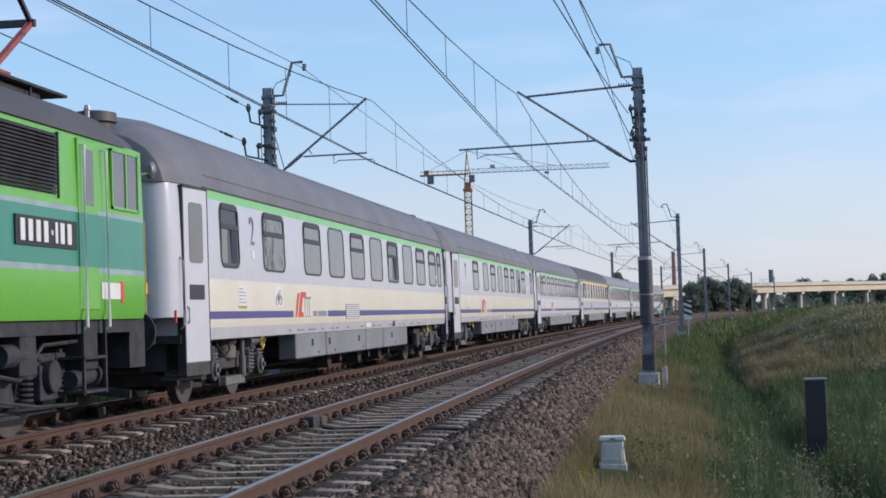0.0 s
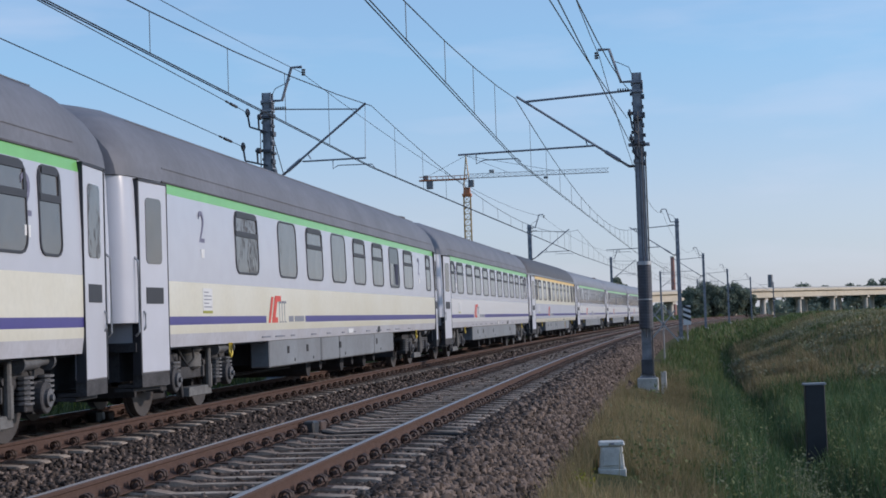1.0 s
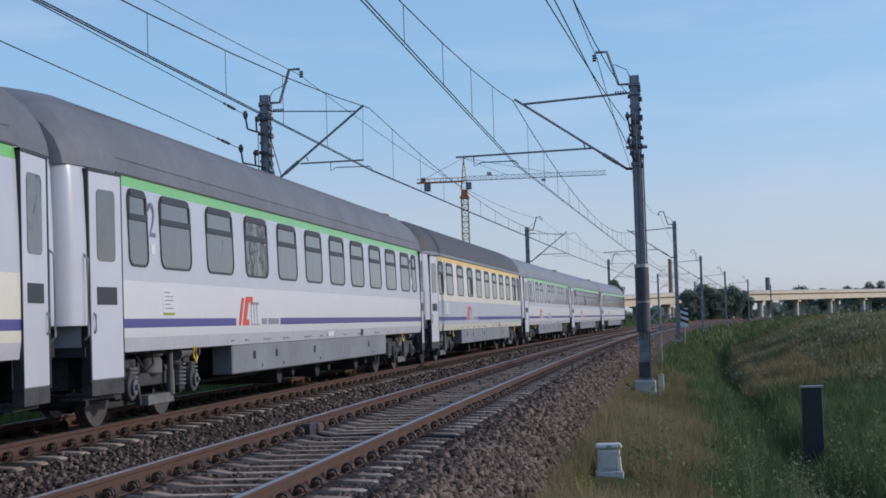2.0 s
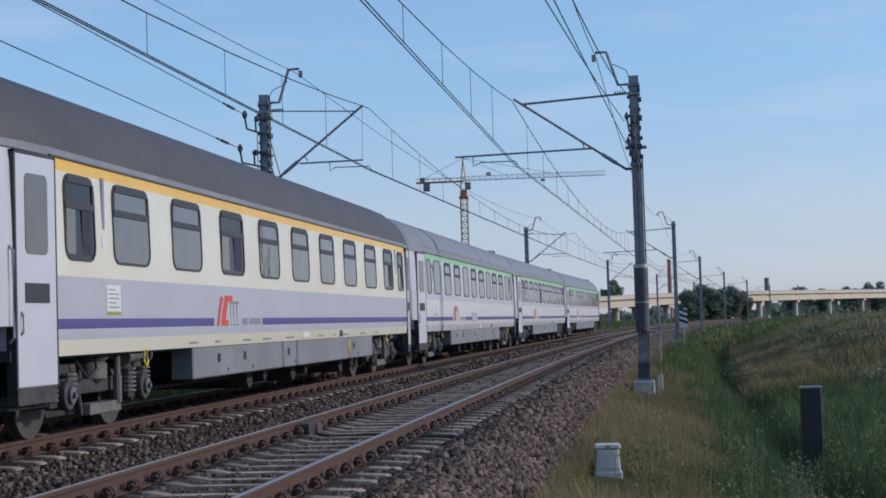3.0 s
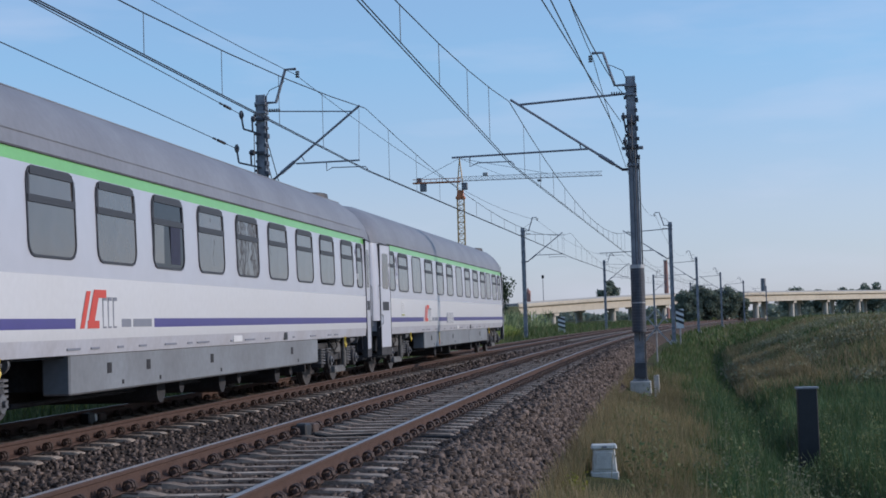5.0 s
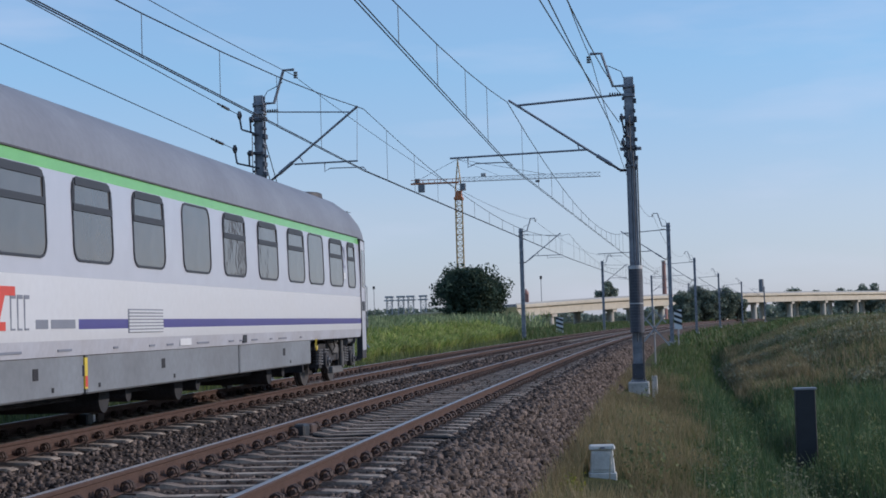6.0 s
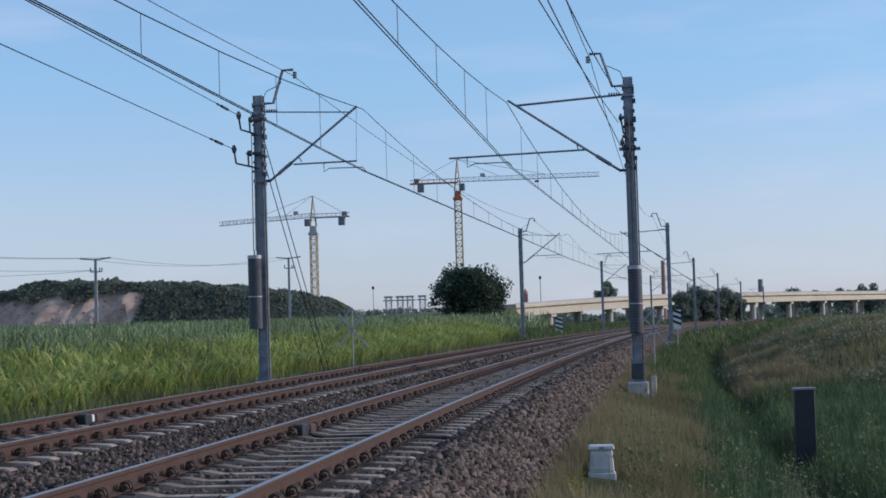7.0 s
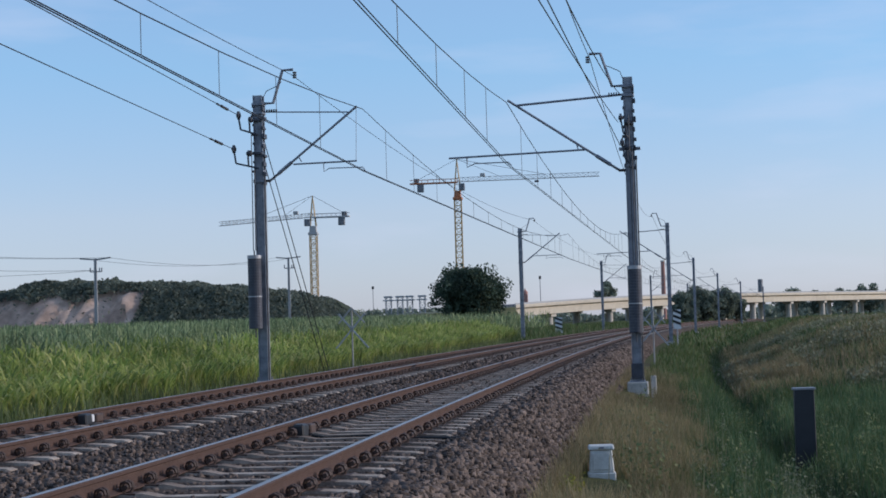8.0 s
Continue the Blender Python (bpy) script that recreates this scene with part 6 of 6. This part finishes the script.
def build_distance():
    c = thing("factory_chimney", "tall red brick chimney on the horizon", "chimney", at=pose(8.5, 600, 0))
    g = Geo()
    g.rod((0, 0, -2), (0, 0, 21.8), 0.95, 16, r2=0.7)
    part("shaft", g, M_BRICK, c, smooth=True)
    g = Geo()
    g.disc((0, 0, 21.9), 0.85, 0.5, 16, axis="z")
    part("rim", g, M_PIER, c)
    c = thing("factory_chimney", "short dark chimney beyond the viaduct", "chimney", at=pose(44.0, 600, 0))
    g = Geo()
    g.rod((0, 0, -2), (0, 0, 14.0), 1.0, 14, r2=0.9)
    part("shaft", g, M_GREYST, c, smooth=True)
    for i, (x, w, h) in enumerate([(-29.1, 1.7, 12.2)]):
        d = thing("church_tower", "small brick tower with a domed roof on the horizon", "tower", "towers on the horizon", at=pose(x - 11, 560, 0))
        g = Geo()
        g.box((-w / 2, -w / 2, -1), (w / 2, w / 2, h - w))
        part("shaft", g, M_BRICK, d)
        g = Geo()
        n = 10
        g.loft([[(w * 0.55 * k * math.cos(a), w * 0.55 * k * math.sin(a), h - w + w * zz) for a in [j * 2 * math.pi / n for j in range(n)]] for k, zz in ((1, 0), (1.05, 0.3), (0.8, 0.6), (0.35, 0.85), (0.1, 1.2))])
        part("dome", g, M_BRICK, d, smooth=True)
    for i, x in enumerate([-54.2, -51.6, -49.4, -46.6]):
        # the pale galvanised colour stands in for haze over this distance
        d = thing("scaffold_tower", "steel scaffold tower on the far works, paled for haze", "scaffold", "scaffold towers", at=pose(x, 350, 0))
        g = Geo()
        lattice(g, (0, 0, 0), (0, 0, 7.1), 1.2, 6, 0.11)
        part("frame", g, M_GALV, d)
        g = Geo()
        g.box((-1.1, -1.1, 6.4), (1.1, 1.1, 6.65)).box((-0.9, -0.9, 7.1), (0.9, 0.9, 7.5))
        part("platform", g, M_GALV, d)
    r = np.random.RandomState(18)
    p = np.stack([r.uniform(-75, -38, 2500), r.uniform(352, 372, 2500), r.uniform(0, 4.6, 2500)], 1)
    v, f = sprays(p, 0.6, r)
    ob = part("far_scrub", np_mesh("far_scrub", v, f, L_FAR), None)
    tagged(ob, "hazy scrub around the far works", "scrub", kind="stuff")
    for nm, x, y, z0, z1 in (("lamp_post", -19.0, 330, 4.5, 9.9), ("lamp_post", -59.4, 360, 0, 9.6)):
        d = thing(nm, "thin dark post with a small head on the horizon", "lamp post", at=pose(x, y, 0))
        g = Geo()
        g.rod((0, 0, z0), (0, 0, z1), 0.07, 6)
        part("pole", g, M_GREYST, d)
        g = Geo()
        g.box((-0.25, -0.2, z1 - 0.2), (0.25, 0.2, z1 + 0.45))
        part("head", g, M_BLACKP, d, bevel=0.05)


build_distance()


# ---- trackside things ----
def build_marker_frame(x, y, h, label):
    z = ground_z(x, y)
    t = thing("crossed_frame_sign", label, "railway sign", "crossed frame signs", at=pose(x, y, z))
    g = Geo()
    g.rod((0, 0, -0.2), (0, 0, h), 0.03, 8)
    part("pole", g, M_POLE, t)
    for s in (-1, 1):
        g = Geo()
        g.bar((-s * 0.62, -0.04, h - 1.55), (s * 0.50, -0.04, h - 0.25), 0.045, 0.06)
        part("brace", g, M_GALV, t)
        g = Geo()
        g.bar((s * 0.02, -0.05, h - 0.05), (s * 0.50, -0.05, h - 0.6), 0.045, 0.055)
        part("brace", g, M_POLE, t)


build_marker_frame(3.66, 68, 2.5, "thin grey crossed metal frame on a pole")
build_marker_frame(-7.70, 59.7, 2.45, "thin grey crossed metal frame at the corn's edge")


def build_striped_board(x, y, z, w, h, label):
    t = thing("striped_marker_board", label, "railway sign", "striped marker boards", at=pose(x, y, z))
    g = Geo()
    g.box((-w / 2, -0.02, 0), (w / 2, 0.02, h))
    b = part("board", g, M_WHITEP, t)
    for k in range(3):
        g = Geo()
        z0 = h * (0.18 + 0.28 * k)
        g.add([(-w / 2, -0.026, z0 + 0.22), (w / 2, -0.026, z0), (w / 2, -0.026, z0 + 0.2), (-w / 2, -0.026, z0 + 0.42)], [(0, 1, 2, 3)])
        part("stripe", g, M_BLACKP, b)
    g = Geo()
    g.rod((0, 0.06, -1.2), (0, 0.06, h), 0.05, 8)
    part("post", g, M_GALV, t)


build_striped_board(5.42, 116, 0.22, 0.55, 1.4, "white board with slanting black stripes beside a mast")
build_striped_board(-5.05, 150, -0.1, 0.65, 1.45, "white board with slanting black stripes beside the far track")


def build_cable_marker():
    t = thing("cable_cabinet", "small grey tapered cable cabinet in the grass", "cabinet", at=pose(2.905, 20.1, -0.845, 0, 0, 4))
    g = Geo()
    g.box((-0.155, -0.12, 0.05), (0.155, 0.12, 0.335), 0, (0.022, 0.02))
    part("body", g, M_CABINET, t, bevel=0.012)
    g = Geo()
    g.box((-0.165, -0.13, 0.335), (0.165, 0.13, 0.39), 0, (0.012, 0.012))
    part("lid", g, M_CABINET, t, bevel=0.012)
    g = Geo()
    g.box((-0.172, -0.135, -0.1), (0.172, 0.135, 0.052))
    part("plinth", g, M_CABINET, t, bevel=0.012)
    g = Geo()
    g.box((-0.115, -0.132, 0.09), (0.115, -0.112, 0.30), 0, (0.015, 0.004))
    part("panel", g, M_CABINET, t, bevel=0.004)
    g = Geo()
    g.box((-0.03, -0.139, 0.35), (0.03, -0.128, 0.375))
    part("latch", g, M_GREYINK, t)


def build_dark_post():
    t = thing("culvert_post", "dark square post with a pale flat cap in the ditch", "post", at=pose(6.46, 31.6, -1.9, 0, 0, 5))
    g = Geo()
    g.box((-0.20, -0.09, -0.2), (0.20, 0.09, 1.53), 0, (0.012, 0.0))
    part("shaft", g, M_DARKPOST, t, bevel=0.012)
    g = Geo()
    g.box((-0.215, -0.11, 1.53), (0.215, 0.11, 1.575))
    part("cap", g, M_LIGHTCAP, t, bevel=0.008)


def build_sensor(u, y, face):
    t = thing("axle_counter", "black rail-mounted sensor head with a pale cap", "rail sensor", "rail sensors", at=on_line(u, y))
    g = Geo()
    g.box((0.05, -0.16, -0.20), (0.21, 0.10, -0.03), 0, (0.01, 0.01))
    part("housing", g, M_BLACKP, t, bevel=0.02)
    g = Geo()
    g.box((0.06, 0.14, -0.17), (0.17, 0.28, -0.055))
    part("cap", g, M_WHITEP if u < -2 else M_BLACKP, t, bevel=0.015)
    g = Geo()
    g.box((0.05, 0.34, -0.18), (0.19, 0.60, -0.06))
    part("clamp", g, M_CLIP, t, bevel=0.015)
    g = Geo()
    g.tube([(0.18, 0.1, -0.17), (0.4, 0.05, -0.2), (0.7, 0.2, -0.2), (1.4, 0.3, -0.2)], 0.018, 6)
    part("cable", g, M_GASKET, t)


def build_lineside_cable():
    g = Geo()
    g.tube([(0.84, 17.9, -0.175), (1.0, 17.88, -0.165), (1.25, 17.85, -0.168), (1.5, 17.82, -0.19), (1.75, 17.65, -0.24), (2.0, 17.35, -0.42), (2.3, 17.2, -0.70), (2.5, 17.3, -0.95)], 0.022, 6)
    ob = part("lineside_cable", g, M_GASKET)
    tagged(ob, "black rubber cable running from the rail over the ballast", "cable")


build_lineside_cable()
build_cable_marker()
build_dark_post()
build_sensor(-0.753, 18.75, 1)
build_sensor(-TRACKS - 0.753, 22.2, 1)


# ---- corn, grass and stones ----
def blades(p, h, w, lean, seed, up=0.0):
    """Curved grass blades of three faces each at the points p."""
    r = np.random.RandomState(seed)
    n = len(p)
    a = r.uniform(0, 2 * np.pi, n)
    d = np.stack([np.cos(a), np.sin(a), np.zeros(n)], 1)
    s = np.stack([-np.sin(a), np.cos(a), np.zeros(n)], 1)
    h = (h * r.uniform(0.5, 1.25, n))[:, None]
    w = (w * r.uniform(0.7, 1.3, n))[:, None]
    ln = (lean * r.uniform(0.2, 1.3, n))[:, None] * h
    z = np.array([0, 0, 1.0])
    b0, b1 = p - s * w / 2, p + s * w / 2
    m = p + z * h * 0.6 + d * ln * 0.35
    t = p + z * h + d * ln
    v = np.stack([b0, b1, m + s * w * 0.4, m - s * w * 0.4, t + s * w * 0.1, t - s * w * 0.1], 1).reshape(-1, 3)
    k = np.arange(n)[:, None] * 6
    f = np.concatenate([k + np.array([[0, 1, 2, 3]]), k + np.array([[3, 2, 4, 5]])], 1).reshape(-1, 4)
    return v, f


def merge(parts_list):
    vs, fs, k = [], [], 0
    for v, f in parts_list:
        vs.append(v)
        fs.append(f + k)
        k += len(v)
    return np.concatenate(vs), np.concatenate(fs)


def scatter(n, u0, u1, y0, y1, seed, power=1.6):
    """Points on the ground beside the line, denser towards the near end."""
    r = np.random.RandomState(seed)
    y = y0 + (y1 - y0) * r.uniform(0, 1, n) ** power
    u = r.uniform(u0, u1, n)
    p = np.array([(uu + off(yy), yy, ground_z(uu + off(yy), yy) - 0.02) for uu, yy in zip(u, y)])
    return p


def patch(p, scale, seed, cut):
    """Keeps the points where a soft noise is above cut."""
    keep = np.array([noise.noise(Vector((q[0] * scale, q[1] * scale * 0.6, seed))) > cut for q in p])
    return p[keep]


def beside(p, limit, sign):
    """Keeps the points on one side of a wavering line along the track."""
    keep = np.array([sign * (q[0] - off(q[1]) + 1.1 * noise.noise(Vector((q[0] * 0.8, q[1] * 0.35, 6))) + 0.5 * noise.noise(Vector((q[0] * 3, q[1] * 2, 2))) - limit) > 0 for q in p])
    return p[keep]


def worn(p):
    """Leaves out the trodden strip before the cable cabinet."""
    keep = ~((np.abs(p[:, 0] - 2.97) < 0.30) & (p[:, 1] > 16.6) & (p[:, 1] < 20.3))
    keep &= ~((np.abs(p[:, 0] - 3.1) < 0.5) & (p[:, 1] > 40.5) & (p[:, 1] < 45.6))
    return p[keep]


def build_grass():
    g = [blades(scatter(9000, 2.7, 9.5, -8, 14, 21, 1.0), 0.26, 0.012, 0.5, 22),
         blades(worn(scatter(36000, 2.6, 9.5, 14, 60, 1)), 0.26, 0.010, 0.5, 2),
         blades(scatter(26000, 3.0, 26, 50, 125, 5, 1.2), 0.36, 0.04, 0.5, 6),
         blades(scatter(22000, 2.6, 60, 120, 400, 7, 1.3), 0.55, 0.16, 0.5, 8), blades(scatter(8000, -14, -6.6, 110, 400, 9, 1.2), 0.6, 0.10, 0.5, 10)]
    v, f = merge(g)
    ob = part("meadow_grass", np_mesh("meadow_grass", v, f, L_GRASS), None)
    tagged(ob, "dense green grass on the embankment and ditch", "grass", kind="stuff")
    # shade over the ditch side is put into this grass's darker greens
    v, f = blades(beside(scatter(48000, 3.4, 17, 15, 56, 3), 4.6, 1), 0.42, 0.015, 0.45, 4)
    ob = part("ditch_grass", np_mesh("ditch_grass", v, f, L_SHADEGRASS), None)
    tagged(ob, "rank grass in and beyond the ditch, coloured darker for shade", "grass", kind="stuff")
    g = [blades(worn(beside(scatter(46000, 2.4, 5.6, 14, 60, 11), 4.2, -1)), 0.34, 0.009, 0.4, 12),
         blades(patch(scatter(44000, 6.3, 28, 54, 125, 13, 1.2), 0.12, 9, -0.25), 0.42, 0.03, 0.45, 14),
         blades(patch(scatter(16000, 6.2, 9.0, 57, 84, 17, 1.0), 0.3, 5, -0.2), 0.5, 0.028, 0.45, 18),
         blades(worn(scatter(3000, 2.3, 3.1, 13, 50, 15)), 0.25, 0.009, 0.5, 16)]
    v, f = merge(g)
    ob = part("dry_grass", np_mesh("dry_grass", v, f, L_DRY), None)
    tagged(ob, "patches of dry straw-coloured grass and seed heads", "grass", kind="stuff")
    # weeds: tall stems with leaf sprays
    r = np.random.RandomState(31)
    pts = []
    for q in np.concatenate([patch(scatter(300, 3.2, 9, 16, 50, 32), 0.4, 1, 0.0), patch(scatter(1500, 7.5, 26, 54, 115, 33, 1.2), 0.15, 4, 0.05), patch(scatter(90, 5.8, 8, 20, 34, 35), 0.6, 7, -0.2)]):
        h = r.uniform(0.35, 0.95)
        for k in range(26):
            f = r.uniform(0.05, 1)
            pts.append((q[0] + r.normal() * 0.10 * (1.3 - f), q[1] + r.normal() * 0.10 * (1.3 - f), q[2] + h * f))
    v, f = sprays(np.array(pts), 0.028, r)
    ob = part("weeds", np_mesh("weeds", v, f, L_WEED), None)
    tagged(ob, "tall leafy weeds scattered over the slope", "weeds", kind="stuff")
    # tall pale stalks by the ditch and a yellow-flowered clump by the ballast
    pts, stems = [], []
    for _ in range(120):
        x, y = (r.normal(5.6, 0.35), r.uniform(17, 23)) if r.uniform() < 0.7 else (r.normal(4.4, 0.8), r.uniform(16, 30))
        h = r.uniform(0.45, 1.0)
        z = ground_z(x, y)
        stems.append((x, y, z, h))
        for k in range(14):
            f = r.uniform(0.35, 1.0)
            pts.append((x + r.normal() * 0.05, y + r.normal() * 0.05, z + h * f))
    st = np.array(stems)
    v, f = merge([sprays(np.array(pts), 0.022, r), blades(st[:, :3], st[:, 3] * 0.9, 0.012, 0.12, 51)])
    ob = part("weed_stalks", np_mesh("weed_stalks", v, f, L_STALK), None)
    tagged(ob, "pale tall weed stalks beside the ditch", "weeds", kind="stuff")
    q = r.normal(size=(420, 3)) * np.array([0.07, 0.12, 0.09]) + np.array([2.66, 17.2, -0.72])
    v, f = sprays(q, 0.022, r)
    ob = part("yellow_weed", np_mesh("yellow_weed", v, f, L_YELLOW), None)
    tagged(ob, "yellow-green weed clump at the edge of the ballast", "weeds", kind="stuff")
    pts = []
    for _ in range(900):
        u, y = r.uniform(6.4, 26), r.uniform(50, 100)
        x = u + off(y)
        if noise.noise(Vector((x * 0.18, y * 0.12, 2))) < -0.1:
            continue
        z, rad = ground_z(x, y), r.uniform(0.3, 0.9)
        d = r.normal(size=(70, 3))
        d = d / np.linalg.norm(d, axis=1)[:, None] * rad * r.uniform(0.5, 1, (70, 1))
        d[:, 2] = np.abs(d[:, 2]) * 0.7
        pts.append(d + np.array([x, y, z]))
    v, f = sprays(np.concatenate(pts), 0.08, r)
    ob = part("bank_scrub", np_mesh("bank_scrub", v, f, L_SCRUB), None)
    tagged(ob, "low grey-green scrub on the bank", "scrub", kind="stuff")
    # grass at the edge of the corn
    v, f = merge([blades(scatter(16000, -11, -7.9, 24, 120, 41, 1.4), 0.5, 0.02, 0.5, 42)])
    ob = part("verge_grass", np_mesh("verge_grass", v, f, L_WEED), None)
    tagged(ob, "rank green grass along the far track", "grass", kind="stuff")


def corn_plants(p, h, seed, leaf_w=0.075, per=8):
    """Upright stalks, each with arching leaves of three faces."""
    r = np.random.RandomState(seed)
    n = len(p)
    out = []
    h = h * r.uniform(0.85, 1.15, n)
    z = np.array([0, 0, 1.0])
    for k in range(per):
        a = r.uniform(0, 2 * np.pi, n)
        d = np.stack([np.cos(a), np.sin(a), np.zeros(n)], 1)
        s = np.stack([-np.sin(a), np.cos(a), np.zeros(n)], 1)
        base = p + z * (h * (0.15 + 0.75 * k / per))[:, None]
        ln = (r.uniform(0.45, 0.8, n) * (1 - 0.4 * k / per))[:, None]
        w = leaf_w * r.uniform(0.7, 1.2, n)[:, None]
        p1 = base + d * ln * 0.20 + z * ln * 0.55
        p2 = base + d * ln * 0.48 + z * ln * 0.80
        p3 = base + d * ln * 0.85 + z * ln * r.uniform(0.55, 1.1, (n, 1))
        v = np.stack([base - s * w * 0.3, base + s * w * 0.3, p1 + s * w * 0.5, p1 - s * w * 0.5, p2 + s * w * 0.4, p2 - s * w * 0.4, p3 + s * w * 0.06, p3 - s * w * 0.06], 1).reshape(-1, 3)
        i = np.arange(n)[:, None] * 8
        out.append((v, np.concatenate([i + np.array([[0, 1, 2, 3]]), i + np.array([[3, 2, 4, 5]]), i + np.array([[5, 4, 6, 7]])], 1).reshape(-1, 4)))
    w = 0.014
    v = np.stack([p + np.array([-w, 0, 0]), p + np.array([w, 0, 0]), p + np.array([w, 0, 0]) + z * h[:, None], p + np.array([-w, 0, 0]) + z * h[:, None]], 1).reshape(-1, 3)
    out.append((v, np.arange(4 * n).reshape(-1, 4)))
    return merge(out)


def build_corn():
    r = np.random.RandomState(77)

    def rows(u0, u1, step, y0, y1, gap):
        p = []
        u = u0
        while u > u1:
            y = max(y0, (3.6 - u - 1.5) / 0.46)
            while y < y1:
                yy = y + r.uniform(-0.3, 0.3) * gap
                x = u + off(yy) + r.uniform(-0.1, 0.1)
                p.append((x, yy, ground_z(x, yy)))
                y += gap
            u -= step
        return np.array(p)
    edge = rows(-8.7, -11.6, 0.48, 26, 120, 0.22)
    near = rows(-11.6, -16, 0.6, 26, 95, 0.24)
    mid = rows(-16, -36, 0.8, 30, 130, 0.5)
    far = np.concatenate([rows(-11.6, -25, 1.6, 95, 168, 0.8), rows(-25, -72, 1.8, 95, 232, 0.85)])
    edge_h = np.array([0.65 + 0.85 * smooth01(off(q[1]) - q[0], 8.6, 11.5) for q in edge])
    near_h = np.array([1.5 + 0.4 * smooth01(off(q[1]) - q[0], 11.5, 13.5) for q in near])
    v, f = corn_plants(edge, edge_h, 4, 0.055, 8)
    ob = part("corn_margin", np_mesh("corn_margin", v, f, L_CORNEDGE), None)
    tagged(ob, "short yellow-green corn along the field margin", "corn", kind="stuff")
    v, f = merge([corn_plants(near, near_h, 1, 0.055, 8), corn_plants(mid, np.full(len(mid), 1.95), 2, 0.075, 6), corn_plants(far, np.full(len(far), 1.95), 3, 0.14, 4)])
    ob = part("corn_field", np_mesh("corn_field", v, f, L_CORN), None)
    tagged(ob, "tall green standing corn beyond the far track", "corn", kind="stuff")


def build_stones():
    """Loose angular ballast stones over the bed."""
    r = np.random.RandomState(9)
    zs = [(-TRACKS - 2.3, -0.5), (-TRACKS - 1.75, -0.26), (-TRACKS - 1.5, -0.22), (-TRACKS - 0.9, -0.205), (-TRACKS, -0.225), (-TRACKS + 0.9, -0.205), (-TRACKS + 1.45, -0.22), (-2.0, -0.29), (-1.45, -0.22), (-0.9, -0.205), (0, -0.225), (0.9, -0.205), (1.45, -0.21), (1.72, -0.25), (1.95, -0.42), (2.15, -0.61), (2.4, -0.86), (3.4, -1.1)]
    cube = np.array([(-1, -1, -1), (1, -1, -1), (1, 1, -1), (-1, 1, -1), (-1, -1, 1), (1, -1, 1), (1, 1, 1), (-1, 1, 1)], float)
    faces = np.array([(3, 2, 1, 0), (4, 5, 6, 7), (0, 1, 5, 4), (1, 2, 6, 5), (2, 3, 7, 6), (3, 0, 4, 7)])
    n = 92000
    y = 9 + 86 * r.uniform(0, 1, n) ** 2.5
    u = np.where(r.uniform(0, 1, n) < 0.45, r.uniform(1.1, 2.5, n), r.uniform(-TRACKS - 1.8, 1.2, n))
    keep = np.ones(n, bool)
    for c in (0, -TRACKS):
        keep &= (np.abs(np.abs(u - c) - 0.753) > 0.12)
        first = 11.89 if c == 0 else 3.7
        onsl = (np.abs(((y - first + 0.3) % 0.6) - 0.3) < 0.15) & (np.abs(u - c) < 1.28)
        keep &= ~(onsl & (r.uniform(0, 1, n) > 0.04))
    u, y = u[keep], y[keep]
    n = len(u)
    z = np.interp(u, [a for a, _ in zs], [b for _, b in zs])
    size = r.uniform(0.011, 0.030, n) * (1 + 0.25 * (y > 30) + 0.45 * (y > 50)) * np.where(u > 1.3, 1.35, 1.0)
    v = cube[None] * r.uniform(0.35, 1.35, (n, 8, 3)) * (size[:, None, None] * r.uniform(0.5, 1.35, (n, 1, 3)))
    a, b = r.uniform(0, 6.28, n), r.uniform(-0.7, 0.7, n)
    ca, sa, cb, sb = np.cos(a), np.sin(a), np.cos(b), np.sin(b)
    rx = np.stack([np.stack([ca, -sa * cb, sa * sb], 1), np.stack([sa, ca * cb, -ca * sb], 1), np.stack([0 * a, sb, cb], 1)], 1)
    v = np.einsum("nij,nkj->nki", rx, v)
    o = np.array([off(q) for q in y])
    inside = (np.abs(u) < 1.4) | (np.abs(u + TRACKS) < 1.4)
    v += np.stack([u + o, y, z + np.where(inside, 0.0 * size, size * 0.4 + 0.012)], 1)[:, None, :]
    f = (np.arange(n)[:, None, None] * 8 + faces[None]).reshape(-1, 4)
    ob = part("ballast_stones", np_mesh("ballast_stones", v.reshape(-1, 3), f, M_STONE), None)
    tagged(ob, "loose angular brown-grey ballast stones", "ballast", kind="stuff")


build_grass()
build_corn()
build_stones()


# ---- what moves ----
def motions():
    times = [0.25 * i for i in range(33)]
    for k, car in enumerate(cars):
        rows = []
        for t in times:
            if k == 0:
                y = 18.44 - SPEED * t - 15.6 / 2
            else:
                y = STARTS[k - 1] - SPEED * t + LENGTHS[k - 1] / 2
            rows.append((t, on_line(-TRACKS, y)))
        walk(car, rows)


motions()
